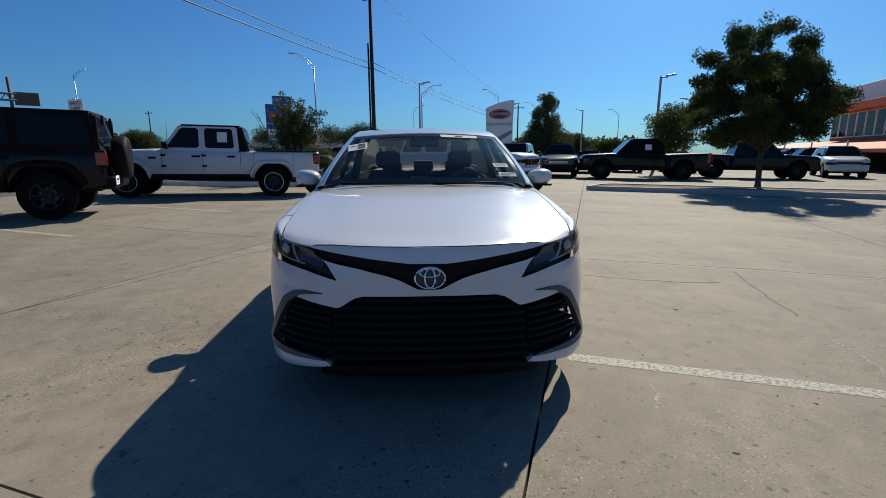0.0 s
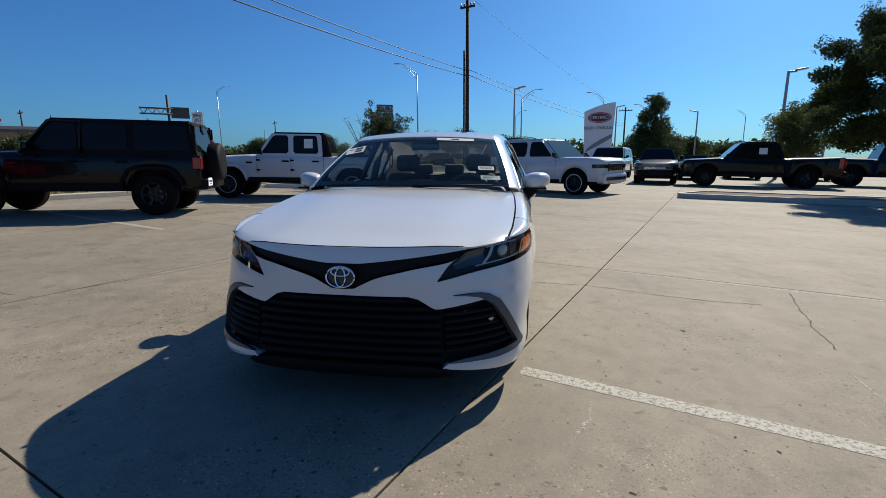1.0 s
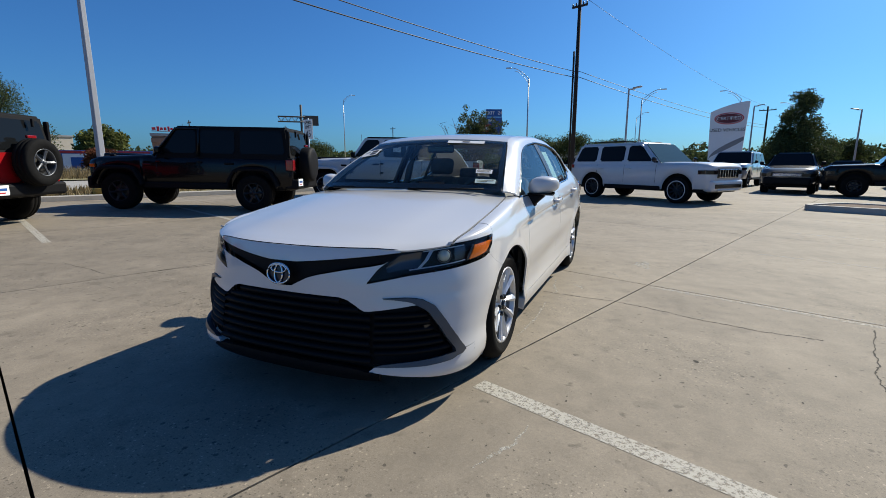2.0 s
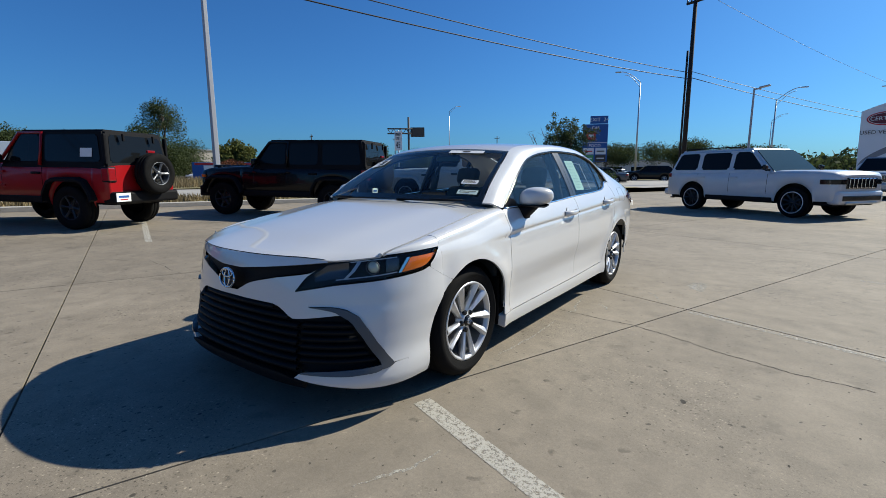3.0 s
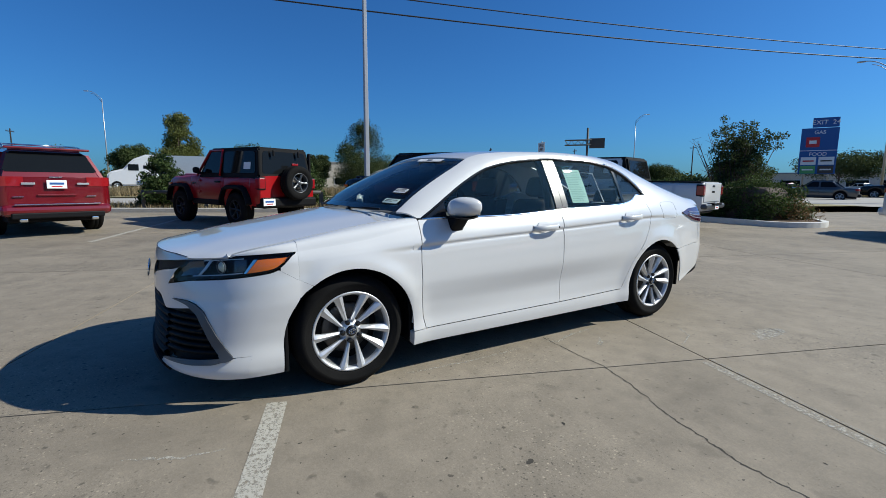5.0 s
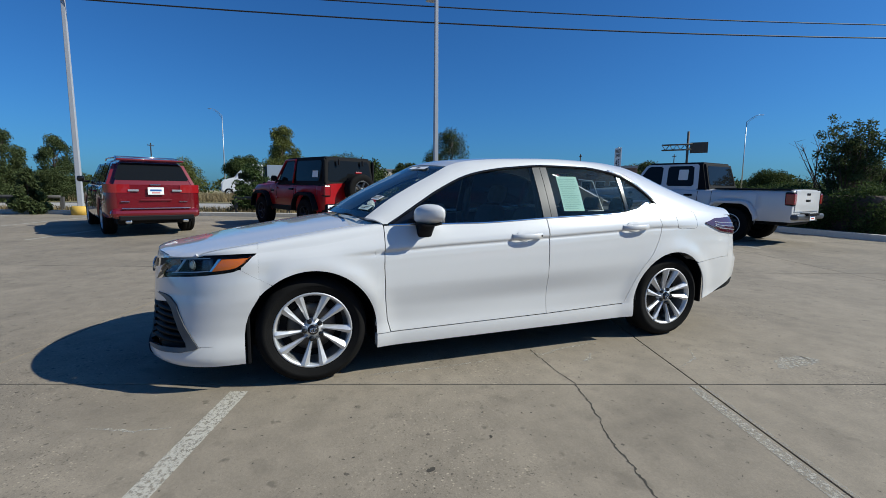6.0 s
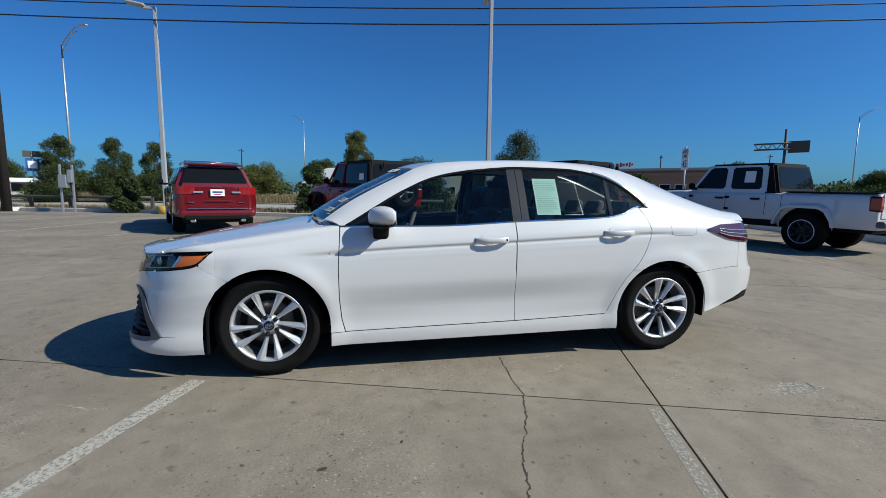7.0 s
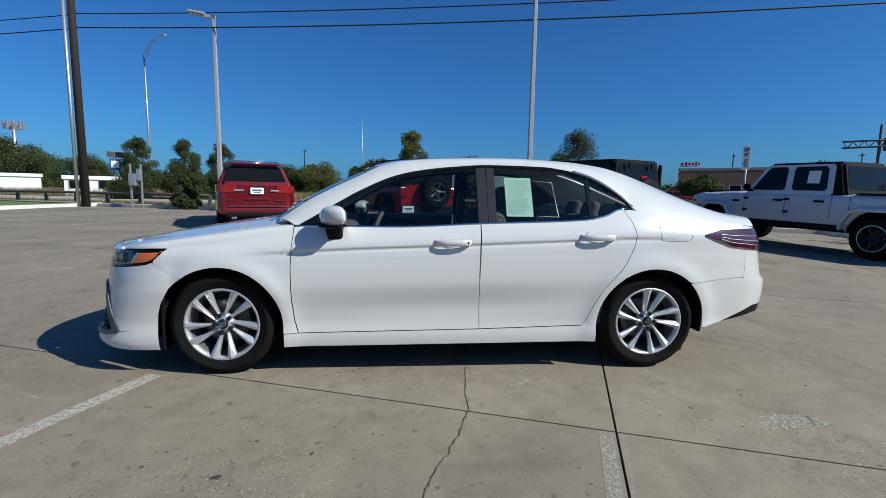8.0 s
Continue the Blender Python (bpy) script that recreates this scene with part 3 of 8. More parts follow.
    # quarter panel: ahead of the arch, over it, behind it
    qtop = lambda y: smoothed(y, [(3.3, 1.0), (3.56, 1.085), (3.62, 1.088), (3.7, 1.075), (3.9, 1.045), (4.15, 1.02), (4.4, 1.0), (4.56, 0.985)])
    for mirror in (False, True):
        def quarter(y_of, low_of, nv, ny):
            rows = []
            for k in range(nv + 1):
                t = k / nv
                row = []
                for j in range(ny + 1):
                    y = y_of(j / ny, t)
                    lo = low_of(y)
                    z = lo * (1 - t) + qtop(y) * t
                    row.append((W(y, z), y, z))
                rows.append(row)
            return rows
        seamr = lambda y: min(0.636, 0.606 + 0.09 * (y - 4.029))
        low1 = lambda y: max(arch(YR)(min(max(y, YR - ARCH_R + 0.004), 4.15)), 0.6395 if y < 3.6 else 0.0 if y < 4.0 else seamr(y))
        def edge(t):
            y = 3.49
            for _ in range(8):
                y = drear(low1(y) * (1 - t) + qtop(y) * t)
            return y
        patch("quarter_panel", quarter(lambda s, t: edge(t) + (YR + ARCH_R - 0.004 - edge(t)) * (0.5 - 0.5 * math.cos(math.pi * (0.12 + 0.88 * s)) - 0.0351) / 0.9649, low1, 44, 30), WHITE, car, "", 0.014, mirror=mirror)
        patch("quarter_rear", quarter(lambda s, t: YR + ARCH_R - 0.004 + (4.465 - YR - ARCH_R) * s, lambda y: seamr(y), 44, 12), WHITE, car, "", 0.0, mirror=mirror)
        # strip between the rear door and the arch
        rows = []
        for k in range(14):
            z = 0.205 + (0.64 - 0.205) * k / 13
            ya = drear(max(z, 0.30))
            yb = YR - math.sqrt(max(0, ARCH_R ** 2 - max(0, z - ARCH_Z) ** 2)) if z > ARCH_Z else YR - ARCH_R
            rows.append([(W(ya + (yb - ya) * j / 6, z) - 0.0015, ya + (yb - ya) * j / 6, z) for j in range(7)])
        patch("dogleg", rows, WHITE, car, "", 0.02, mirror=mirror)

    # rear bumper wrap, closed round the back
    tail_t = [(0.15, 4.70), (0.25, 4.75), (0.35, 4.82), (0.50, 4.855), (0.60, 4.845), (0.64, 4.80), (0.75, 4.77), (0.85, 4.755), (0.95, 4.735), (1.0, 4.715)]

    def rear_pt(th, z):
        y_end = smoothed(z, tail_t)
        ys_ = YR + math.sqrt(max(0.0, ARCH_R ** 2 - max(0, min(z, 0.62) - ARCH_Z) ** 2)) - 0.003
        y1, a = 4.45, abs(th)
        if a > 1.1:
            y = y1 - (y1 - ys_) * (a - 1.1) / (math.pi / 2 - 1.1)
            x = W(y, z) + 0.001
        else:
            n, phi = 2.8, a / 1.1 * math.pi / 2
            y = y1 + (y_end - y1) * max(0.0, math.cos(phi)) ** (2 / n)
            x = (W(min(y, 4.6), z) + 0.001) * math.sin(phi) ** (2 / n)
        return (math.copysign(x, th), y, z)

    ths = [math.copysign(abs(t) ** 0.8, t) * math.pi / 2 for t in np.linspace(-1, 1, 61)]
    lowz = lambda th: interp(rear_pt(th, 0.4)[1], [(4.13, 0.287), (4.30, 0.320), (4.57, 0.425), (4.75, 0.43)])
    rows = []
    for k in range(28):
        t = k / 27
        rows.append([rear_pt(th, lowz(th) * (1 - t) + t * (seamr(rear_pt(th, 0.61)[1]) - 0.003)) for th in ths])
    patch("rear_bumper", rows, WHITE, car, "", 0.008, centre=(0, 4.2, 0.5))
    rows = []
    for k in range(6):
        row = []
        for th in [t for t in ths if abs(t) < 1.32]:
            y = rear_pt(th, 0.4)[1]
            zb = min(interp(y, [(4.15, 0.284), (4.33, 0.327), (4.57, 0.366), (4.75, 0.37)]), lowz(th) - 0.002)
            row.append(rear_pt(th, lowz(th) - 0.001 + (zb - lowz(th) + 0.001) * (1 - k / 5)))
        rows.append(row)
    patch("rear_valance", rows, PLASTIC, car, "black rear valance", 0.03, centre=(0, 4.2, 0.5))
    rows = [[rear_pt(th, 0.62 + 0.37 * k / 14) for th in np.linspace(-1.1, 1.1, 45)] for k in range(15)]
    patch("boot_panel", rows, WHITE, car, "", 0.0, centre=(0, 4.2, 0.5))
    def corner_x(y, z):
        """Half width of the tail on the wrapped corner."""
        if y < 4.45:
            return W(y, z)
        q = (y - 4.45) / (smoothed(z, tail_t) - 4.45)
        return W(min(y, 4.6), z) * max(0.02, 1 - q ** 2.8) ** (1 / 2.8)

    for sgn in (-1, 1):
        # tail lamp wraps the corner
        rows = []
        for k in range(25):
            s = k / 24
            y = 4.13 + 0.50 * s
            lo = interp(s, [(0, 0.925), (0.4, 0.855), (1, 0.815)])
            hi = interp(s, [(0, 0.935), (0.25, 0.965), (1, 0.975)])
            rows.append([(corner_x(y, z) + 0.010, y, z) for z in np.linspace(lo, hi, 8)])
        lamp = patch("tail_lamp", rows, TAILDARK, car, "red tail lamp with clear strips", 0.03, mirror=sgn < 0)
        for zz in (0.22, 0.42, 0.64):
            pts = []
            for k in range(5, 23):
                s = k / 24
                y = 4.13 + 0.50 * s
                lo = interp(s, [(0, 0.925), (0.4, 0.855), (1, 0.815)])
                hi = interp(s, [(0, 0.935), (0.25, 0.965), (1, 0.975)])
                z = lo + (hi - lo) * zz
                pts.append((sgn * (corner_x(y, z) + 0.011), y, z))
            tube("lamp_strip", pts, 0.003, SILVERP, lamp, 6)

    # ---- upper body: rails, roof, glass
    dlo_top = [(1.44, 0.965), (1.52, 1.012), (1.65, 1.092), (1.82, 1.190), (2.04, 1.287), (2.2, 1.325), (2.38, 1.350), (2.69, 1.372), (3.04, 1.366), (3.2, 1.345), (3.34, 1.308), (3.45, 1.255), (3.54, 1.195), (3.62, 1.125), (3.64, 1.102)]
    DT = lambda y: smoothed(y, dlo_top)
    railx = [(1.30, 0.735), (1.6, 0.665), (1.82, 0.612), (2.0, 0.572), (2.2, 0.575), (2.8, 0.582), (3.2, 0.572), (3.5, 0.553), (3.79, 0.548), (4.05, 0.570), (4.3, 0.590), (4.56, 0.585)]
    railz = [(1.30, 1.000), (1.45, 1.105), (1.6, 1.190), (1.82, 1.300), (1.95, 1.362), (2.08, 1.393), (2.4, 1.418), (2.8, 1.428), (3.2, 1.416), (3.5, 1.383), (3.65, 1.345), (3.79, 1.298), (4.05, 1.195), (4.3, 1.098), (4.4, 1.068), (4.56, 1.045)]
    RX, RZ = (lambda y: smoothed(y, railx)), (lambda y: smoothed(y, railz))

    def GX(y, z):
        """Half width on the side glass."""
        b = B(min(y, 3.6))
        t = max(0.0, (z - b)) / 0.42
        return W(min(y, 3.6), b) - 0.018 - 0.175 * t - 0.045 * t * t - 0.02 * max(0, y - 3.2)

    for mirror in (False, True):
        rows = []
        for y in list(np.linspace(1.405, 2.1, 24)) + list(np.linspace(2.14, 3.3, 24)) + list(np.linspace(3.33, 3.63, 14)) + list(np.linspace(3.66, 4.555, 24)):
            zl = DT(y) if y <= 3.635 else qtop(y)
            xl = GX(y, zl) + 0.012 if y <= 3.56 else None
            xq = W(min(y, 4.56), qtop(y))
            if y > 3.635:
                xl = xq
            elif y > 3.56:
                t = (y - 3.56) / 0.075
                xl = (GX(y, zl) + 0.012) * (1 - t) + (W(y, zl)) * t
            y2 = y if y > 1.6 else 1.30 + (y - 1.405) / 0.195 * 0.30
            xu, zu = RX(y2), RZ(y2)
            col = []
            for k in range(10):
                t = k / 9
                puff = math.sin(math.pi * t) * (0.014 + 0.02 * min(1, max(0, (y - 3.4) / 0.4)))
                col.append((xl + (xu - xl) * t + puff * 0.7, y + (y2 - y) * t, zl + (zu - zl) * t + puff * 0.7))
            rows.append(col)
        patch("roof_rail", rows, WHITE, car, "", 0.012, mirror=mirror)

    def across(y, t, bow_y, crown):
        x = RX(y) * t
        return (x, y - bow_y * (1 - t * t), RZ(y) + crown * (1 - abs(t) ** 2.2))

    ts = np.linspace(-1, 1, 25)
    rows = [[across(y, t, 0.065 * max(0, min(1, (2.45 - y) / 0.5)) - 0.07 * max(0, min(1, (y - 3.25) / 0.25)), 0.028) for t in ts] for y in np.concatenate([np.linspace(1.918, 2.3, 14), np.linspace(2.36, 3.52, 22)])]
    patch("roof", rows, WHITE, car, "", 0.01, centre=(0, 2.8, 0))
    rows = []
    for k in range(19):
        s = k / 18
        y = 1.305 + (1.905 - 1.305) * s
        rows.append([across(y, t * 0.985, 0.13 * (1 - s) + 0.06 * s, 0.015 + 0.012 * s) for t in ts])
    ws = patch("windscreen", rows, SCREEN, car, "", 0.0, centre=(0, 2.8, 0))
    ws.visible_shadow = False
    # black band round the windscreen
    def wsp(s, t, d=-0.003):
        y = 1.305 + (1.905 - 1.305) * s
        p = across(y, t, 0.13 * (1 - s) + 0.06 * s, 0.015 + 0.012 * s)
        return (p[0], p[1] + d * -0.7, p[2] + d * 0.7)
    for nm, s0, s1, t0, t1 in (("frit_top", 0.955, 1.0, -0.985, 0.985), ("frit_base", 0.0, 0.07, -0.985, 0.985), ("frit_side", 0.0, 1.0, -0.985, -0.94), ("frit_side", 0.0, 1.0, 0.94, 0.985)):
        rows = [[wsp(s, t) for t in np.linspace(t0, t1, 25 if t1 - t0 > 1 else 3)] for s in np.linspace(s0, s1, 3 if s1 - s0 < 0.5 else 19)]
        patch(nm, rows, GLOSSBLACK, ws, "", 0.0, centre=(0, 2.8, 0))
    rows = []
    for k in range(15):
        s = k / 14
        y = 3.53 + (4.35 - 3.53) * s
        rows.append([across(y, t * 0.985, -0.07 - 0.03 * s, 0.028 - 0.01 * s) for t in ts])
    rw = patch("rear_window", rows, GLASS, car, "", 0.0, centre=(0, 3.2, 0.4))
    rw.visible_shadow = False
    rows = [[across(y, t, -0.10 - 0.06 * (y - 4.36), 0.018 - 0.03 * max(0, (y - 4.5))) for t in ts] for y in np.linspace(4.36, 4.62, 8)]
    rows += [[(p[0], p[1] + 0.035 * k, p[2] - 0.010 * k - 0.012 * k * k) for p in rows[-1]] for k in (1, 2)]
    patch("boot_lid", rows, WHITE, car, "", 0.02, centre=(0, 4.2, 0.4))

    # side glass, pillars and bright surround
    def pane(name, ya, yb, material, n=18, out=0.0, lo=lambda y: B(y) - 0.005, hi=lambda y: DT(y) + 0.004, label=""):
        for mirror in (False, True):
            rows = []
            for y in np.linspace(ya, yb, n):
                a, b = lo(y), max(hi(y), lo(y) + 0.002)
                rows.append([(GX(y, z) + out, y, z) for z in np.linspace(a, b, 8)])
            ob = patch(name, rows, material, car, label, 0.0 if material is GLASS else 0.02, mirror=mirror)
            if material is GLASS:
                ob.visible_shadow = False
    pane("front_window", 1.62, 2.592, GLASS, 26)
    pane("rear_door_window", 2.70, 3.335, GLASS, 20)
    pane("quarter_window", 3.355, 3.63, GLASS, 14)
    pane("mirror_triangle", 1.445, 1.625, GLOSSBLACK, 10, 0.002)
    pane("pillar_cover", 2.585, 2.648, PILLAR, 5, 0.004, label="satin black pillar cover")
    pane("pillar_cover", 2.652, 2.705, PILLAR, 5, 0.004, label="satin black pillar cover")
    pane("window_divider", 3.330, 3.360, GLOSSBLACK, 4, 0.004)
    for sgn in (-1, 1):
        ys2 = np.linspace(1.44, 3.6, 60)
        tube("belt_moulding", [(sgn * (GX(y, B(y)) + 0.012), y, B(y) + 0.002) for y in ys2], 0.009, CHROME, car, 6, "bright belt moulding")
        ys3 = np.linspace(1.44, 3.64, 70)
        tube("window_seal", [(sgn * (GX(y, DT(y)) + 0.008), y, DT(y) - 0.004) for y in ys3], 0.010, GLOSSBLACK, car, 6)
        tube("window_surround", [(sgn * (GX(y, DT(y)) + 0.012), y, DT(y) + 0.008) for y in np.linspace(3.25, 3.645, 24)], 0.008, CHROME, car, 6, "bright window surround")

    # ---- hood
    xs = list(np.linspace(-0.757, 0.757, 61))
    hood_lip = [(0, 0.798), (0.3, 0.798), (0.45, 0.796), (0.544, 0.789), (0.60, 0.787), (0.68, 0.793), (0.757, 0.802)]
    rows = []
    for x in xs:
        y0 = smoothed(abs(x), hood_front)
        y1 = 1.245 + 0.10 * (x / 0.75) ** 2
        col = []
        for k in range(33):
            t = k / 32
            y = y0 + (y1 - y0) * t
            xx = x if y < 0.36 else x * HX(y) / 0.762
            lip = (HZ(x, y0) - interp(abs(x), hood_lip)) * math.exp(-(y - y0) / 0.09)
            col.append((xx, y, HZ(xx, y) - lip - 0.006 * max(0, 1 - (y - y0) / 0.03) ** 2))
        rows.append(col)
    patch("hood", rows, WHITE, car, "", 0.010, centre=(0, 0.7, 0))
    rows = [[(x, 1.215 + 0.10 * (x / 0.75) ** 2 + 0.14 * k / 3 + 0.02, HZ(x, 1.25) - 0.025 - 0.012 * k / 3) for k in range(4)] for x in np.linspace(-0.74, 0.74, 21)]
    patch("cowl", rows, PLASTIC, car, "black plastic cowl", 0.02, centre=(0, 1.3, 0))
    for x0, x1, yb in ((-0.60, 0.02, 1.20), (0.05, 0.62, 1.19)):
        tube("wiper", [(x0, yb + 0.06, 1.005), (x0 + 0.3 * (x1 - x0), yb + 0.02, 1.012), (x1, yb + 0.05, 1.015)], [0.011, 0.009, 0.006], PLASTIC, car, 6, "black wiper arm")

    # ---- front fascia on a wrapped plan
    y0_t = [(0.14, 0.05), (0.17, 0.005), (0.22, -0.025), (0.30, -0.015), (0.42, -0.004), (0.55, 0.0), (0.64, 0.004), (0.72, 0.012), (0.78, 0.026), (0.84, 0.05)]
    YE = 0.66
    flank_t = [(0.57, 0.6605), (0.60, 0.690), (0.6285, 0.730), (0.6665, 0.6605)]
    ye_t = [(0.30, 0.570), (0.34, 0.571), (0.40, 0.579), (0.46, 0.597), (0.50, 0.617), (0.55, 0.648), (0.57, YE)]
    A0 = 0.888

    def F(xn, z, d=0.0):
        """Point on the fascia at nominal half-width xn (0..A0) and height z, pushed out by d."""
        s = min(1.0, abs(xn) / A0)
        th = math.asin(s)
        y0, ye = smoothed(z, y0_t), interp(z, ye_t)
        a = W(max(ye, 0.55), z) if z > 0.2 else W(0.58, 0.2) - 0.4 * (0.2 - z)
        n = interp(z, [(0.2, 2.6), (0.35, 2.4), (0.5, 2.3), (0.64, 2.2), (0.72, 2.1), (0.8, 2.05)])
        x = a * s ** (2 / n * 1.0 if n > 2 else 1.0)
        q, e = min(1.0, x / a), interp(z, [(0.2, 2.95), (0.28, 2.7), (0.42, 2.45), (0.5, 2.33), (0.62, 2.2), (0.70, 2.1), (0.8, 2.05)])
        y = y0 + (ye - y0) * (1 - max(0.0, 1 - q ** e) ** (1 / e))
        nx, ny = math.sin(th), -math.cos(th)
        return (math.copysign(x + d * nx, xn) if xn else 0.0, y + d * ny, z)

    def xs_between(a, b, n):
        ta, tb = math.asin(a / A0), math.asin(min(1, b / A0))
        return [A0 * math.sin(ta + (tb - ta) * k / n) for k in range(n + 1)]

    band_top = [(0.0, 0.717), (0.075, 0.717), (0.19, 0.729), (0.32, 0.743), (0.45, 0.757), (0.572, 0.771)]
    band_bot = [(0.0, 0.600), (0.04, 0.603), (0.066, 0.619), (0.12, 0.648), (0.176, 0.665), (0.314, 0.694), (0.444, 0.713), (0.535, 0.732), (0.565, 0.768)]
    hl_lo = [(0.408, 0.632), (0.49, 0.648), (0.60, 0.668), (0.67, 0.676), (0.77, 0.687), (0.834, 0.700), (0.866, 0.712), (0.8755, 0.722), (0.8815, 0.744), (0.8855, 0.774), (0.8878, 0.806)]
    hl_hi = [(0.408, 0.634), (0.47, 0.700), (0.538, 0.747), (0.565, 0.770), (0.63, 0.781), (0.70, 0.789), (0.80, 0.799), (0.86, 0.806), (0.888, 0.811)]
    gr_hi = [(0.0, 0.565), (0.16, 0.563), (0.27, 0.560), (0.30, 0.553), (0.322, 0.543), (0.368, 0.509), (0.390, 0.498), (0.40, 0.4975), (0.475, 0.506), (0.555, 0.517), (0.625, 0.527), (0.672, 0.501), (0.734, 0.424), (0.794, 0.335), (0.812, 0.303), (0.816, 0.290)]
    gr_lo = [(0.0, 0.190), (0.40, 0.190), (0.41, 0.222), (0.454, 0.257), (0.552, 0.268), (0.742, 0.281), (0.80, 0.286), (0.816, 0.289)]
    hood_gap = lambda x: interp(x, [(0, 0.793), (0.45, 0.791), (0.544, 0.784), (0.582, 0.774)])
    seam_z = lambda y: 0.723 - (y - 0.565) * 0.057 / 0.095

    def both(cols):
        return [[(-p[0], p[1], p[2]) for p in c] for c in cols[:0:-1]] + cols

    def region(name, xs, lo, hi, nv, material, d=0.0, rim=0.02, label="", sides=False, parent=None):
        cols = [[F(x, z, d) for z in np.linspace(lo(x), max(hi(x), lo(x) + 0.001), nv + 1)] for x in xs]
        if sides:
            return [patch(name, cols, material, parent or car, label, rim, centre=(0, 0.7, 0.5), mirror=m) for m in (False, True)]
        return patch(name, both(cols), material, parent or car, label, rim, centre=(0, 0.7, 0.5))

    gh, gl = (lambda x: interp(x, gr_hi)), (lambda x: interp(x, gr_lo))
    bt, bb = (lambda x: interp(x, band_top)), (lambda x: interp(x, band_bot))
    lh, ll = (lambda x: interp(x, hl_hi)), (lambda x: smoothed(x, hl_lo))
    fx = [0, 0.02, 0.04, 0.06, 0.075, 0.09, 0.11, 0.135, 0.16, 0.19, 0.23, 0.27, 0.31, 0.345, 0.36, 0.375, 0.39, 0.405, 0.42, 0.44, 0.457]
    # centre of the bumper between the grilles
    region("bumper_cover", [x for x in fx if x < 0.4] + [0.408], lambda x: gh(x) + 0.003, lambda x: bb(x) - 0.003, 10, WHITE, rim=0.0)
    # nose strip under the hood edge
    region("nose_strip", fx + [0.48, 0.505, 0.53, 0.55, 0.568], lambda x: bt(x) + 0.002, lambda x: max(hood_gap(x), bt(x) + 0.004), 5, WHITE)
    region("upper_grille", fx + [0.48, 0.505, 0.53, 0.55, 0.566], bb, bt, 8, PLASTIC, -0.026, 0.0, "gloss black upper grille band")
    # bumper corner: from the tongue out to the arch
    trim_hi = [(0.472, 0.562), (0.565, 0.5655), (0.60, 0.5635), (0.645, 0.554), (0.70, 0.521), (0.757, 0.449), (0.817, 0.358), (0.843, 0.303), (0.8485, 0.286)]
    trim_lo = [(0.472, 0.5615), (0.53, 0.556), (0.594, 0.545), (0.626, 0.528), (0.672, 0.501), (0.734, 0.424), (0.794, 0.335), (0.812, 0.303), (0.8165, 0.266), (0.838, 0.271), (0.8485, 0.2845)]
    tlo, thi = (lambda x: interp(x, trim_lo)), (lambda x: interp(x, trim_hi))
    up = lambda x: min(ll(x) - 0.003, bb(x) - 0.003 if x < 0.5 else 1, seam_z(F(x, 0.70)[1]) - 0.001)
    region("bumper_tongue", [0.408, 0.42, 0.435, 0.45, 0.46, 0.472], lambda x: gh(x) + 0.002, up, 10, WHITE, rim=0.0, sides=True)
    region("bumper_tongue", [0.472, 0.50, 0.525, 0.55, 0.575, 0.60, 0.626], lambda x: gh(x) + 0.002, lambda x: max(tlo(x), gh(x) + 0.003), 5, WHITE, rim=0.0, sides=True)
    region("bumper_wedge", [0.408, 0.42, 0.44, 0.46, 0.475, 0.485, 0.495, 0.505, 0.515], lambda x: lh(x) + 0.001, lambda x: max(bb(x) - 0.003, lh(x) + 0.002), 5, WHITE, rim=0.0, sides=True)
    c2 = [0.472, 0.50, 0.525] + xs_between(0.55, 0.7, 8) + xs_between(0.71, 0.8485, 16) + xs_between(0.8505, 0.8768, 6)
    region("bumper_side", c2, lambda x: thi(x) + 0.001, up, 16, WHITE, rim=0.0, sides=True)
    region("bumper_corner", xs_between(0.876, 0.888, 14), lambda x: 0.165, up, 34, WHITE, rim=0.0, sides=True)
    region("fender_point", xs_between(0.8805, 0.888, 12), lambda x: seam_z(F(x, 0.70)[1]), lambda x: ll(x) - 0.001 if x < 0.8878 else 0.815, 12, WHITE, rim=0.0, sides=True)
    tube("hood_gap_line", [F(x, hood_gap(abs(x)) + 0.0025, -0.001) for x in np.linspace(-0.57, 0.57, 60)], 0.0024, GLOSSBLACK, car, 5)
    for m in (False, True):
        rows = []
        for z in np.linspace(0.570, 0.6665, 18):
            ye = max(interp(z, flank_t), YE + 0.0005)
            rows.append([(W(YE + (ye - YE) * k / 8, z), YE + (ye - YE) * k / 8, z) for k in range(9)])
        patch("bumper_flank", rows, WHITE, car, "", 0.0, mirror=m)
    region("intake_trim", [0.475, 0.50, 0.53, 0.56, 0.58, 0.60, 0.62, 0.64, 0.66, 0.68] + xs_between(0.70, 0.8485, 26), tlo, thi, 4, GREYTRIM, 0.010, 0.03, "satin grey intake trim", sides=True)
    lip_hi = [(0.41, 0.2225), (0.444, 0.247), (0.578, 0.2485), (0.70, 0.249), (0.80, 0.256), (0.8165, 0.264), (0.838, 0.270), (0.8485, 0.284), (0.876, 0.286)]
    region("intake_trim_foot", xs_between(0.446, 0.8165, 16), lambda x: interp(x, lip_hi) + 0.001, gl, 3, GREYTRIM, 0.010, 0.03, sides=True)
    region("lip_white", xs_between(0.41, 0.876, 26), lambda x: interp(x, [(0.41, 0.2215), (0.522, 0.209), (0.634, 0.198), (0.774, 0.178), (0.876, 0.165)]), lambda x: interp(x, lip_hi), 6, WHITE, 0.0, 0.04, sides=True)
    # lower grille: backing, frame and slats
    gx = fx + [0.49, 0.53, 0.56, 0.60, 0.645, 0.66] + xs_between(0.68, 0.816, 14)
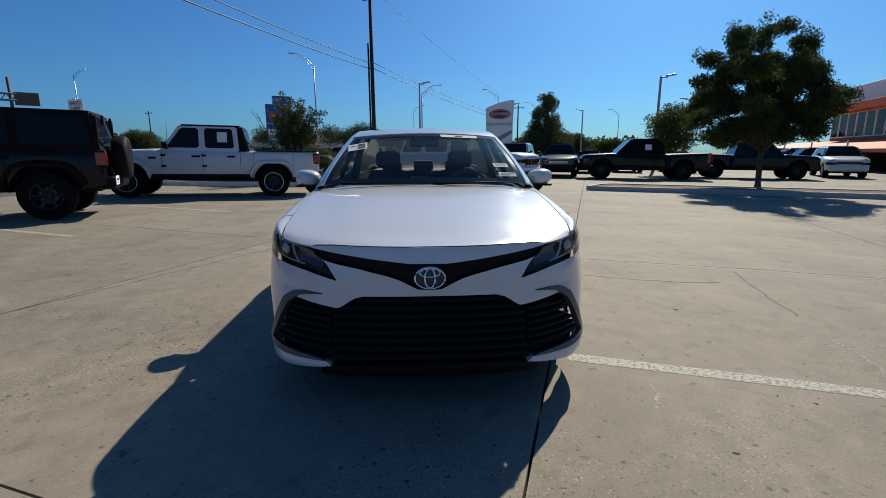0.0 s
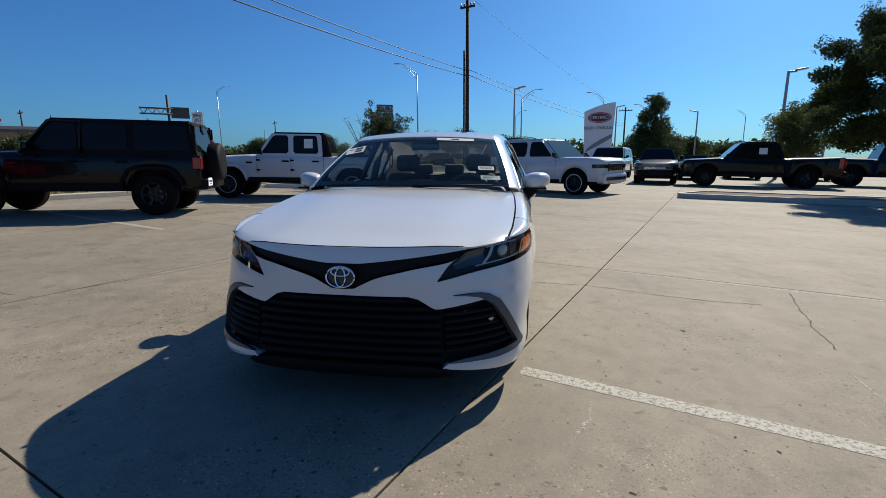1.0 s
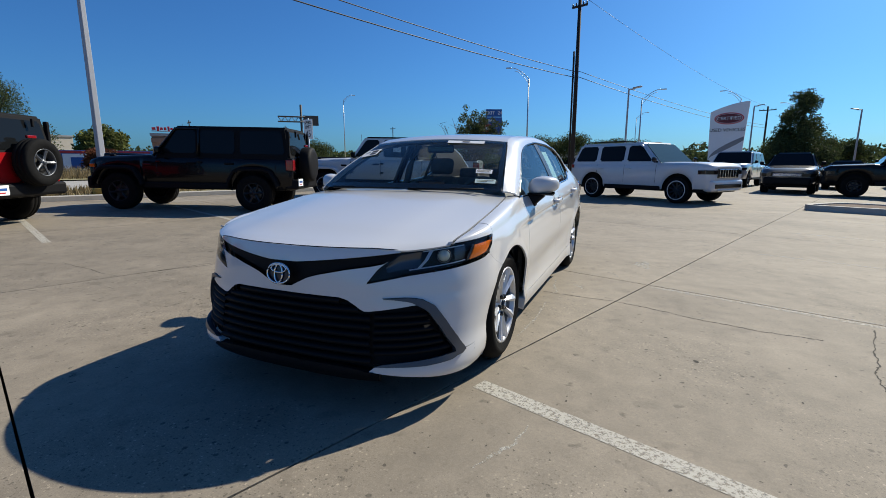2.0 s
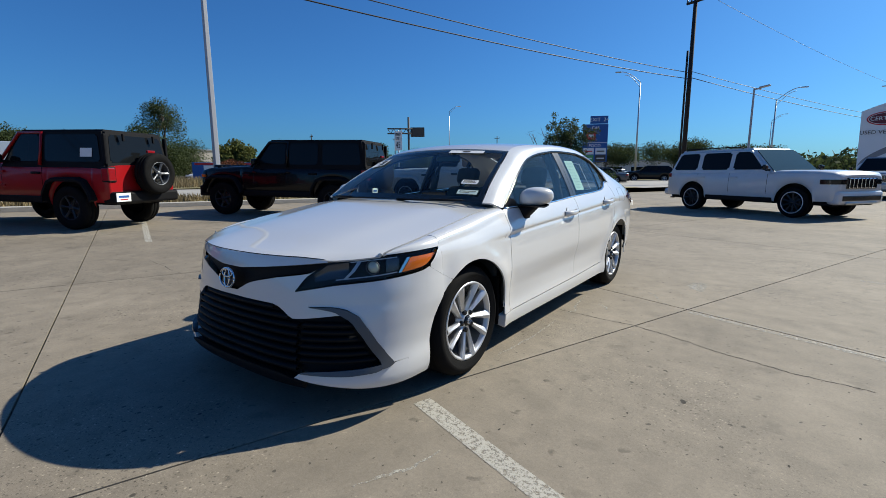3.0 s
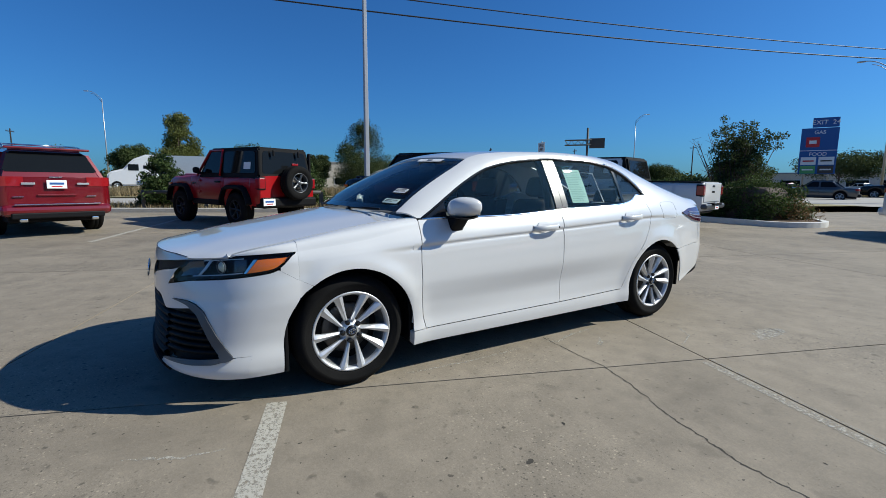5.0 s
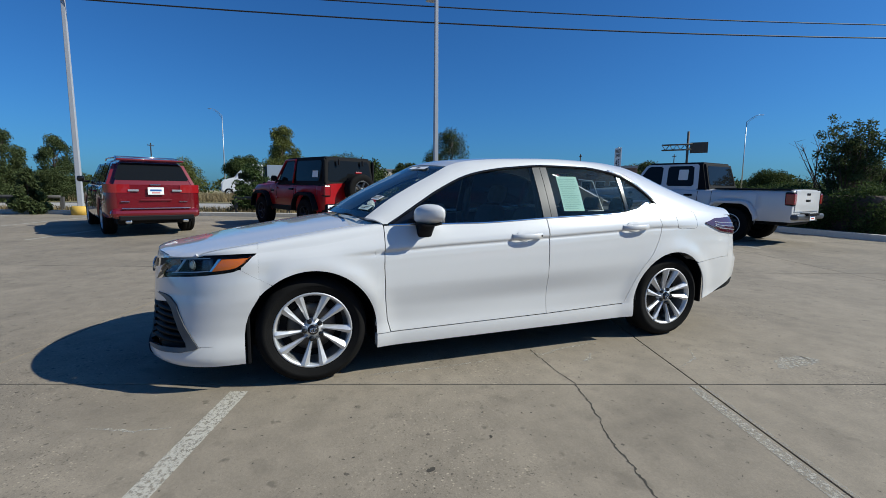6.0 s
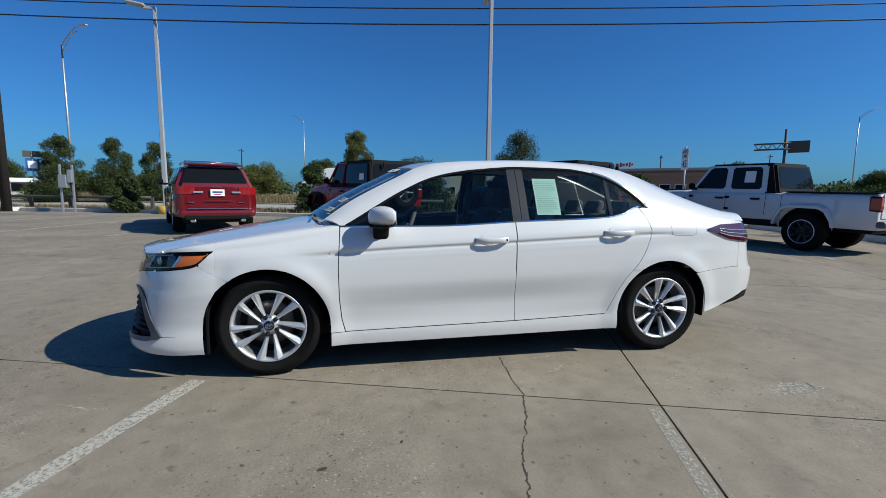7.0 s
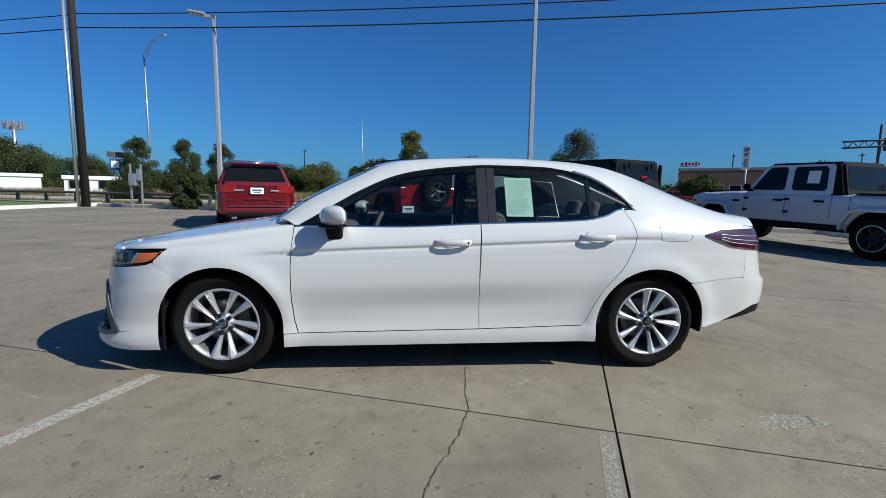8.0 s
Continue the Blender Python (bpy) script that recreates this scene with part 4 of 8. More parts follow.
    region("grille_backing", gx, gl, lambda x: gh(x), 8, PLASTIC, -0.05, 0.0)
    region("intake_backing", xs_between(0.43, 0.862, 24), lambda x: 0.235, lambda x: max(0.26, thi(max(x, 0.472)) - 0.006), 8, PLASTIC, -0.058, 0.0, sides=True)
    region("chin", [0, 0.1, 0.2, 0.3, 0.36, 0.40, 0.43, 0.46], lambda x: 0.160 + 0.05 * max(0, x - 0.3), lambda x: min(gl(x), 0.20) + 0.05 * max(0, 1 - (x / 0.47) ** 6), 5, PLASTIC, 0.006, 0.05, "black chin spoiler")
    for k in range(8):
        z0 = 0.262 + 0.0395 * k
        cols, lim = [], None
        for x in [0.0] + list(np.linspace(0.03, 0.42, 14)):
            z = z0 + 0.006 * math.cos(x * 3)
            if z < gh(x) - 0.012:
                cols.append([F(x, z - 0.012, -0.040), F(x, z - 0.009, -0.006), F(x, z + 0.007, -0.002), F(x, z + 0.012, -0.040)])
        if len(cols) > 2:
            patch("grille_bar", both(cols), PLASTIC, car, "", 0.0, centre=(0, 0.7, 0.3))
    for k in range(7):
        z0 = 0.268 + 0.034 * k
        cols = []
        for x in xs_between(0.44, 0.812, 18):
            z = z0 + 0.03 * (x - 0.5)
            if gl(x) + 0.012 < z < gh(x) - 0.012:
                cols.append([F(x, z - 0.010, -0.042), F(x, z - 0.007, -0.010), F(x, z + 0.006, -0.008), F(x, z + 0.010, -0.042)])
        if len(cols) > 2:
            for m in (False, True):
                patch("intake_bar", cols, PLASTIC, car, "", 0.0, centre=(0, 0.7, 0.3), mirror=m)
    for m in (False, True):
        rows = []
        for k in range(15):
            x = A0 * math.sin(math.asin(0.757 / A0) + (math.pi / 2 - math.asin(0.757 / A0)) * k / 14)
            p0 = Vector(F(x, lh(x) + 0.004))
            y1 = max(0.338, p0.y)
            p1 = Vector((HX(max(y1, 0.36)) + 0.003 if y1 > 0.36 else 0.764, y1, 0.0))
            p1.z = HZ(p1.x, y1) - 0.004 - (HZ(0.757, 0.335) - 0.802) * math.exp(-(y1 - 0.335) / 0.09)
            row = []
            for j in range(7):
                t = j / 6
                q = p0.lerp(p1, t)
                bulge = 0.017 * math.sin(math.pi * t) * min(1.0, (p0 - p1).length / 0.08)
                row.append((q.x + bulge, q.y, q.z + bulge))
            rows.append(row)
        patch("fender_tip", rows, WHITE, car, "", 0.01, mirror=m)
    # badge: ringed ovals on a dark disc
    badge = new("badge")
    badge.parent = car
    badge["label"] = "chrome oval badge"
    badge.matrix_local = Matrix.Translation((0, -0.020, 0.660)) @ Matrix.Rotation(radians(-8), 4, "X")
    v = [(0, 0.004, 0)] + [(0.066 * math.cos(t), 0.008, 0.047 * math.sin(t)) for t in np.linspace(0, 2 * math.pi, 33)[:-1]]
    link("badge_disc", v, [(0, 1 + (k + 1) % 32, 1 + k) for k in range(32)], mat("badge_blue", (0.012, 0.02, 0.035), 0.15), badge)
    for rx, rz, cz, th in ((0.069, 0.049, 0, 0.0048), (0.024, 0.044, 0, 0.0045), (0.046, 0.019, 0.024, 0.0045)):
        tube("badge_ring", [(rx * math.cos(t), 0.0, cz + rz * math.sin(t)) for t in np.linspace(0, 2 * math.pi, 41)], th, CHROME, badge, 6)

    # headlamps: dark housing, lenses, amber corner, clear cover
    hx = xs_between(0.408, 0.8878, 48)
    for sgn, lamp in zip((1, -1), region("headlamp", hx, ll, lh, 8, LAMPBLACK, -0.03, 0.0, "dark headlamp with chrome bezel and amber corner", sides=True)):
        m = sgn < 0
        amb = xs_between(0.826, 0.8862, 14)
        patch("amber_reflector", [[F(min(0.8868, x + 0.022 * (1 - i / 14) * j / 4), z, -0.006) for j, z in enumerate(np.linspace(ll(x) + 0.016, max(lh(x) - 0.020, ll(x) + 0.017), 5))] for i, x in enumerate(amb)], AMBER, lamp, "amber corner reflector", 0.01, centre=(0, 0.7, 0.5), mirror=m)
        x, zc, r = 0.742, 0.744, 0.029
        p = Vector(F(x, zc, -0.014))
        if m:
            p.x = -p.x
        v, f = lathe([(0.0, 0.014), (0.010, 0.012), (0.020, 0.006), (r, -0.006)], 20)
        ob = link("projector_lens", v, [q[::-1] for q in f], LAMPGLASS, lamp, "pale green projector lens")
        ob.matrix_local = look(p, p + Vector((-sgn * 0.5, 0.85, 0))) @ Matrix.Rotation(radians(-90), 4, "Y")
        tube("lens_bezel", [p + Vector((sgn * 0.85 * r * 1.12 * math.cos(t), 0.5 * r * 1.12 * math.cos(t) - 0.002, r * 1.12 * math.sin(t))) for t in np.linspace(0, 2 * math.pi, 25)], 0.0032, GREYTRIM, lamp, 5)
        cup = [[F(x, ll(x) + 0.026 + (lh(x) - ll(x) - 0.040) * k / 5, -0.022 + 0.008 * math.cos(k * 1.25)) for k in range(6)] for x in xs_between(0.505, 0.655, 8)]
        patch("reflector", cup, SMOKED, lamp, "smoked inner reflector", 0.0, centre=(0, 0.7, 0.5), mirror=m)
        patch("divider_blade", [[F(x - 0.030, ll(x) + 0.020, -0.010), F(x, 0.5 * (ll(x) + lh(x)), -0.009), F(x + 0.022, lh(x) - 0.014, -0.012)] for x in (0.664, 0.672, 0.679)], SILVERP, lamp, "bright divider blade", 0.004, centre=(0, 0.7, 0.5), mirror=m)
        patch("upper_trim", [[F(x, lh(x) - 0.016, -0.010), F(x, lh(x) - 0.011, -0.009)] for x in xs_between(0.66, 0.815, 10)], SILVERP, lamp, "", 0.003, centre=(0, 0.7, 0.5), mirror=m)
        patch("lower_trim", [[F(x, ll(x) + 0.018, -0.010), F(x, ll(x) + 0.023, -0.011)] for x in xs_between(0.60, 0.815, 12)], SILVERP, lamp, "", 0.003, centre=(0, 0.7, 0.5), mirror=m)
        patch("side_bowl", [[F(x, ll(x) + 0.026 + (lh(x) - ll(x) - 0.046) * k / 4, -0.024) for k in range(5)] for x in xs_between(0.785, 0.822, 4)], SMOKED, lamp, "", 0.0, centre=(0, 0.7, 0.5), mirror=m)
        patch("corner_trim", [[F(x, ll(x) + 0.016, -0.007), F(min(0.8868, x + 0.022), lh(x) - 0.018, -0.007)] for x in (0.817, 0.821, 0.825)], CHROME, lamp, "", 0.003, centre=(0, 0.7, 0.5), mirror=m)
        ob = patch("lens_cover", [[F(x, z, 0.001) for z in np.linspace(ll(x), lh(x), 8)] for x in hx], LENS, lamp, "clear lens cover", 0.0, centre=(0, 0.7, 0.5), mirror=m)
        ob.visible_shadow = False

    # ---- door mirrors
    for sgn in (-1, 1):
        mir = new("door_mirror")
        mir.parent = car
        mir["label"] = "white door mirror on a black foot"
        mir.matrix_local = Matrix.Translation((sgn * 0.897, 1.63, 1.02)) @ Matrix.Diagonal((sgn, 1, 1, 1))
        bm = bmesh.new()
        bmesh.ops.create_uvsphere(bm, u_segments=28, v_segments=18, radius=1)
        for v in bm.verts:
            x, y, z = v.co
            sx = math.copysign(abs(x) ** 0.75, x) * 0.106
            fall_ = 1 - 0.22 * max(0, x)
            yy = (math.copysign(abs(y) ** 0.9, y) * (0.100 if y < 0 else 0.055)) * fall_
            zz = math.copysign(abs(z) ** 0.7, z) * (0.074 if z > 0 else 0.058) * (1 - 0.18 * max(0, x)) + 0.012 * x
            v.co = (sx + 0.03, yy + 0.05 + 0.05 * max(0, x), zz)
        part("mirror_shell", bm, WHITE, mir, "", True)
        rows = [[(-0.045 + 0.145 * i / 6, 0.104 + 0.02 * i / 6, -0.04 + 0.085 * j / 4) for j in range(5)] for i in range(7)]
        patch("mirror_glass", rows, CHROME, mir, "", 0.004, centre=(0, 0, 0))
        bm = bmesh.new()
        add_box(bm, (-0.085, -0.015, -0.150), (0.045, 0.085, -0.045), 0.025, 3)
        for v in bm.verts:
            if v.co.z < -0.09:
                v.co.x = v.co.x * 0.7 - 0.045
        part("mirror_foot", bm, PLASTIC, mir, "black mirror foot", True)
        rows = [[(-0.06 + 0.165 * i / 6, -0.045 + 0.15 * j / 4, -0.052 - 0.012 * math.sin(math.pi * j / 4)) for j in range(5)] for i in range(7)]
        patch("mirror_base", rows, PLASTIC, mir, "", 0.01, centre=(0, 0, 0))

    # ---- handles, fuel door
    for sgn in (-1, 1):
        for y0, z0 in ((2.41, 0.868), (3.365, 0.910)):
            h = new("door_handle")
            h.parent = car
            pts = [(y0 - 0.115, 0.004), (y0 - 0.09, 0.030), (y0 - 0.03, 0.042), (y0 + 0.05, 0.042), (y0 + 0.10, 0.034), (y0 + 0.118, 0.008)]
            v, f = [], []
            for y, d in pts:
                x = W(y, z0) + d
                for k in range(8):
                    t = 2 * math.pi * k / 8
                    v.append((sgn * (x + 0.010 * math.cos(t) - 0.006), y, z0 + 0.020 * math.sin(t) + 0.03 * (y - y0)))
            for i in range(len(pts) - 1):
                for k in range(8):
                    q = (k + 1) % 8
                    f.append((i * 8 + k, i * 8 + q, i * 8 + 8 + q, i * 8 + 8 + k))
            link("grip", v, f, WHITE, h)
            rows = []
            for i in range(9):
                y = y0 - 0.075 + 0.11 * i / 8
                hh = 0.040 * math.sqrt(max(0.02, 1 - ((i - 4) / 4.2) ** 2))
                rows.append([(W(y, z0 + dz) + 0.0035, y, z0 + 0.008 + dz) for dz in np.linspace(-hh, hh, 5)])
            patch("handle_cup", rows, WHITE2, h, "", 0.004, mirror=sgn < 0)
        tube("key_cap", [(sgn * (W(2.51, 0.87) + 0.034), 2.505, 0.871), (sgn * (W(2.51, 0.87) + 0.040), 2.505, 0.871)], 0.007, PLASTIC, car, 10)
    ring = []
    for k in range(40):
        t = 2 * math.pi * k / 40
        c, s = math.cos(t), math.sin(t)
        y = 3.915 + 0.112 * math.copysign(abs(c) ** 0.35, c)
        z = 0.957 + 0.070 * math.copysign(abs(s) ** 0.35, s)
        ring.append((W(y, z) + 0.0005, y, z))
    tube("fuel_door_gap", ring + [ring[0]], 0.0012, GREYTRIM, car, 4)
    # ---- wheels and wells
    for y in (YF, YR):
        for sgn in (-1, 1):
            make_wheel("wheel", car, y, sgn, 0.332, 0.229, 0.215, 0.868, 10, ALLOY, "swept", spin=0.10 if y < 2 else 0.55, z=0.330)
            v, f = lathe([(0.375, 0.84), (0.40, 0.80), (0.40, 0.55), (0.0, 0.55)], 28, (0, math.pi))
            ob = link("wheel_well", v, f, PLASTIC, car)
            ob.matrix_local = Matrix.Translation((0, y, 0.315)) @ Matrix.Diagonal((sgn, 1, 1, 1))
    # liners that close the wheel wells and the sills below
    for sgn in (-1, 1):
        for y0, y1, z0, z1 in ((4.150, 4.170, 0.25, 0.60), (0.580, 0.600, 0.16, 0.66), (1.330, 1.348, 0.20, 0.52), (3.375, 3.392, 0.21, 0.50)):
            box("splash_liner", (min(sgn * 0.45, sgn * 0.845), y0, z0), (max(sgn * 0.45, sgn * 0.845), y1, z1), PLASTIC, car, 0.004)
    # underbody and bulkheads
    # unseen tray, added to keep sun from leaking into the shadow at the nose
    box("under_tray", (-0.66, 0.22, 0.185), (0.66, 0.60, 0.205), PLASTIC, car, 0.008)
    box("floor_pan", (-0.62, 0.30, 0.19), (0.62, 4.25, 0.30), PLASTIC, car, 0.03)
    box("floor_side", (-0.82, 1.36, 0.205), (0.82, 3.36, 0.30), PLASTIC, car, 0.02)
    box("engine_block", (-0.56, 0.20, 0.30), (0.56, 1.25, 0.70), PLASTIC, car, 0.05)
    box("bulkhead", (-0.80, 1.36, 0.28), (0.80, 1.40, 0.93), CABIN, car, 0.01)
    box("parcel_shelf", (-0.66, 3.60, 0.60), (0.66, 4.40, 1.02), CABIN, car, 0.05)
    # ---- cabin
    box("dashboard", (-0.70, 1.36, 0.70), (0.70, 1.78, 0.985), CABIN, car, 0.06, seg=4)
    rows = [[across(y, t * 0.97, 0.0, 0.005) for t in ts] for y in np.linspace(1.96, 3.5, 10)]
    rows = [[(p[0], p[1], p[2] - 0.03) for p in r] for r in rows]
    patch("headliner", rows, LINER, car, "pale headliner", 0.0, centre=(0, 2.8, 3))
    for sgn in (-1, 1):
        for ya, yb in ((1.42, 2.58), (2.66, 3.45)):
            rows = [[(sgn * min(W(y, 0.6) - 0.09, W(y, z) - 0.06), y, z) for z in (0.32, 0.6, 0.85, B(y) - 0.03)] for y in np.linspace(ya, yb, 6)]
            patch("door_card", rows, CABIN, car, "", 0.03, centre=(sgn * 3, 2.4, 0.5))
        tube("pillar_trim", [(sgn * 0.72, 2.645, 0.90), (sgn * 0.655, 2.645, 1.15), (sgn * 0.545, 2.645, 1.37)], 0.035, CABIN, car, 8)
        s = new("front_seat")
        s.parent = car
        cx = sgn * 0.37
        box("cushion", (cx - 0.26, 2.05, 0.34), (cx + 0.26, 2.58, 0.52), FABRIC, s, 0.07, seg=3)
        tilt = Matrix.Translation((0, 2.58, 0.45)) @ Matrix.Rotation(radians(-20), 4, "X") @ Matrix.Translation((0, -2.58, -0.45))
        bm = add_box(bmesh.new(), (cx - 0.25, 2.50, 0.45), (cx + 0.25, 2.64, 1.08), 0.06, 3)
        for v in bm.verts:
            k = max(0, (v.co.z - 0.8) / 0.28)
            v.co.x = cx + (v.co.x - cx) * (1 - 0.25 * k)
        bmesh.ops.transform(bm, matrix=tilt, verts=bm.verts)
        part("backrest", bm, FABRIC, s, "", True)
        bm = add_box(bmesh.new(), (cx - 0.125, 2.52, 1.11), (cx + 0.125, 2.62, 1.28), 0.045, 3, tilt)
        part("head_restraint", bm, FABRIC, s, "", True)
        box("seat_base", (cx - 0.2, 2.1, 0.28), (cx + 0.2, 2.5, 0.36), CABIN, s, 0.02)
    bench = new("rear_bench")
    bench.parent = car
    box("cushion", (-0.64, 2.95, 0.34), (0.64, 3.45, 0.54), FABRIC, bench, 0.07, seg=3)
    tilt = Matrix.Translation((0, 3.42, 0.5)) @ Matrix.Rotation(radians(-24), 4, "X") @ Matrix.Translation((0, -3.42, -0.5))
    box("backrest", (-0.62, 3.36, 0.48), (0.62, 3.50, 1.06), FABRIC, bench, 0.06, m=tilt, seg=3)
    for cx in (-0.38, 0.0, 0.38):
        box("head_restraint", (cx - 0.12, 3.38, 1.05), (cx + 0.12, 3.46, 1.19), FABRIC, bench, 0.04, m=tilt, seg=3)
    # steering wheel and inside mirror
    sw = new("steering_wheel")
    sw.parent = car
    sw.matrix_local = Matrix.Translation((0.37, 1.88, 0.90)) @ Matrix.Rotation(radians(-25), 4, "X")
    tube("wheel_rim", [(0.185 * math.cos(t), 0, 0.185 * math.sin(t)) for t in np.linspace(0, 2 * math.pi, 33)], 0.016, CABIN, sw, 8)
    box("wheel_hub", (-0.09, -0.02, -0.07), (0.09, 0.02, 0.06), CABIN, sw, 0.02)
    box("wheel_spoke", (-0.18, -0.012, -0.02), (0.18, 0.012, 0.015), CABIN, sw, 0.008)
    tube("column", [(0, 0.0, 0), (0, -0.22, -0.06)], 0.04, CABIN, sw, 8)
    box("inside_mirror", (-0.12, 1.93, 1.27), (0.12, 1.96, 1.335), GLOSSBLACK, car, 0.02)
    box("camera_cover", (-0.07, 1.90, 1.325), (0.07, 1.99, 1.375), CABIN, car, 0.02)
    box("infotainment_screen", (-0.12, 1.74, 0.93), (0.12, 1.78, 1.05), GLOSSBLACK, car, 0.012)
    # ---- papers on the glass
    def on_screen(name, s, t, w, h, lines, material=PAPER, label="", turn=0.0):
        rows, n = [], 5
        a = wsp(s, t, -0.006)
        e1 = (Vector(wsp(s, t + 0.05, -0.006)) - Vector(wsp(s, t - 0.05, -0.006))).normalized()
        e2 = (Vector(wsp(s + 0.05, t, -0.006)) - Vector(wsp(s - 0.05, t, -0.006))).normalized()
        f1, f2 = e1 * math.cos(turn) + e2 * math.sin(turn), e2 * math.cos(turn) - e1 * math.sin(turn)
        nrm = f1.cross(f2).normalized()
        c = Vector(a) + nrm * (0.012 if nrm.y < 0 else -0.012)
        sheet = patch(name, [[c + f1 * w * (i - 0.5) + f2 * h * (j - 0.5) for j in (0, 1)] for i in (0, 1)], material, car, label, 0.001, centre=(0, 2.8, 0.8))
        up = nrm if nrm.y < 0 else -nrm
        for (x0, x1, y0, y1) in lines:
            patch("print", [[c + up * 0.002 + f1 * w * (xx - 0.5) + f2 * h * (yy - 0.5) for yy in (y0, y1)] for xx in (x0, x1)], INK, sheet, "", 0.0, centre=(0, 2.8, 0.8))
    bars = [(0.08, 0.9, 0.70, 0.82), (0.08, 0.8, 0.50, 0.60), (0.08, 0.9, 0.28, 0.40)]
    on_screen("stock_sticker", 0.27, 0.80, 0.115, 0.05, bars, label="white stock sticker with print")
    on_screen("permit_sticker", 0.115, 0.83, 0.14, 0.045, [(0.1, 0.9, 0.6, 0.72), (0.1, 0.6, 0.3, 0.42)], material=mat("pale_green_paper", (0.62, 0.72, 0.62), 0.8), label="pale green sticker")
    on_screen("price_sticker", 0.70, -0.83, 0.15, 0.12, [(0.5, 0.9, 0.55, 0.85), (0.1, 0.4, 0.6, 0.7), (0.5, 0.9, 0.15, 0.4)], label="white price sticker with print", turn=0.25)
    on_screen("roof_sticker", 0.93, 0.46, 0.30, 0.045, [(0.4, 0.6, 0.3, 0.7)], label="white advertising strip")
    for nm, ya, yb, za, zb, m in (("window_form", 2.775, 2.955, 1.035, 1.292, GREENPAPER),):
        rows = [[(GX(y, z) - 0.006, y, z) for z in np.linspace(za, zb, 3)] for y in np.linspace(ya, yb, 3)]
        form = patch(nm, rows, m, car, "pale green buyer form behind the rear window", 0.001)
        rnd = random.Random(4)
        for k in range(17):
            z = zb - 0.022 - k * 0.0135
            y1 = yb - 0.012 - rnd.random() * 0.05
            rows = [[(GX(y, zz) - 0.0045, y, zz) for zz in (z, z + 0.0016)] for y in (ya + 0.012, y1)]
            patch("print_line", rows, FORMINK, form, "", 0.0)
    tube("sheet_edge", [(GX(y, z) - 0.008, y, z) for y, z in ((2.975, 1.272), (3.10, 1.262), (3.125, 1.035), (2.985, 1.035))], 0.004, PAPER, car, 4, "white edge of a second sheet")
    return car


sedan = build_sedan()
# ---------------------------------------------------------------- other vehicles
def vehicle(name, label, category, spec, at, heading, group=""):
    """A parked vehicle in its own frame: nose at y = 0 facing -y, left side at +x. at: place of the left rear wheel's foot."""
    S = dict(hw=0.93, R=0.39, rim=0.23, sill=0.36, bump=0.45, arch=0.47, taper=0.10, wheel_mat=DARKALLOY, spokes=6, flare=None, paint=WHITE, top=None, glassm=TINTED, belt_w=0.06, top_w=0.16, bed=None, roof_rack=False, round=0.05)
    S.update(spec)
    car = tagged(new(name), label, category, group)
    L, hw, R, yf, yr = S["L"], S["hw"], S["R"], S["fo"], S["fo"] + S["wb"]
    paint, top = S["paint"], S["top"] or S["paint"]
    zt = lambda y: interp(y, S["deck"])
    AR, AZ = S["arch"], R + 0.02

    def w(y):
        k = max(0, (0.7 - y) / 0.7) ** 2 * S["taper"] + max(0, (y - L + 0.5) / 0.5) ** 2 * S["taper"] * 0.5
        return hw * (1 - k)

    rr = S["round"]

    def wr(y):
        """Half width with the corners rounded in plan."""
        d = min(y, L - y)
        return w(y) if d >= rr else w(y) - 0.85 * rr * (1 - math.sqrt(max(0.0, 1 - (1 - d / rr) ** 2)))

    st = [(y, None) for d in (0.008, 0.025, 0.05, 0.09, 0.14, 0.20) if d < rr for y in (d, L - d)]
    for y in np.linspace(0, L, 40):
        if all(abs(y - c) > AR + 0.01 for c in (yf, yr)):
            st.append((y, None))
    for c in (yf, yr):
        for k in range(15):
            y = c - AR * math.cos(math.pi * k / 14)
            st.append((y, AZ + AR * math.sin(math.pi * k / 14)))
        st += [(c - AR - 0.001, None), (c + AR + 0.001, None)]
    st += [(y, None) for y, _ in S["deck"] if all(abs(y - c) > AR + 0.01 for c in (yf, yr)) and 0 < y < L]
    st.sort(key=lambda q: q[0])
    verts, faces, n = [], [], 0
    for y, za in st:
        zb = za if za is not None else (S["sill"] if yf < y < yr else S["bump"])
        t, ww = max(zt(y), zb + 0.12), wr(y)
        h = t - zb
        half = [(ww - 0.05, zb), (ww - 0.008, zb + 0.12 * h), (ww, zb + 0.45 * h), (ww - 0.006, zb + 0.75 * h), (ww - 0.02, t - 0.07 * min(1, h * 3)), (ww - 0.06, t - 0.015), (ww * 0.62, t + 0.012), (0.0, t + 0.02)]
        sec = [(x, y, z) for x, z in half] + [(-x, y, z) for x, z in half[-2::-1]]
        n = len(sec)
        verts += sec
    for i in range(len(st) - 1):
        for k in range(n - 1):
            faces.append((i * n + k, (i + 1) * n + k, (i + 1) * n + k + 1, i * n + k + 1))
    faces.append(tuple(range(n)))
    faces.append(tuple((len(st) - 1) * n + k for k in range(n))[::-1])
    body = link("body", verts, faces, paint, car)
    body.data.polygons.foreach_set("use_smooth", [True] * (len(faces) - 2) + [False, False])
    box("underbody", (-hw + 0.22, 0.12, S["sill"] - 0.06), (hw - 0.22, L - 0.12, S["belt"] - 0.12), PLASTIC, car, 0.03)
    # cabin: tapered box with panes set on it
    wb0, wt0, rt, rb = S["cab"]
    hb, ht, z0, zb_, z1 = hw - S["belt_w"], hw - S["top_w"], S["belt"] - 0.12, S["belt"] - 0.02, S["roof"]
    bm = bmesh.new()
    add_box(bm, (-1, -1, -1), (1, 1, 1))
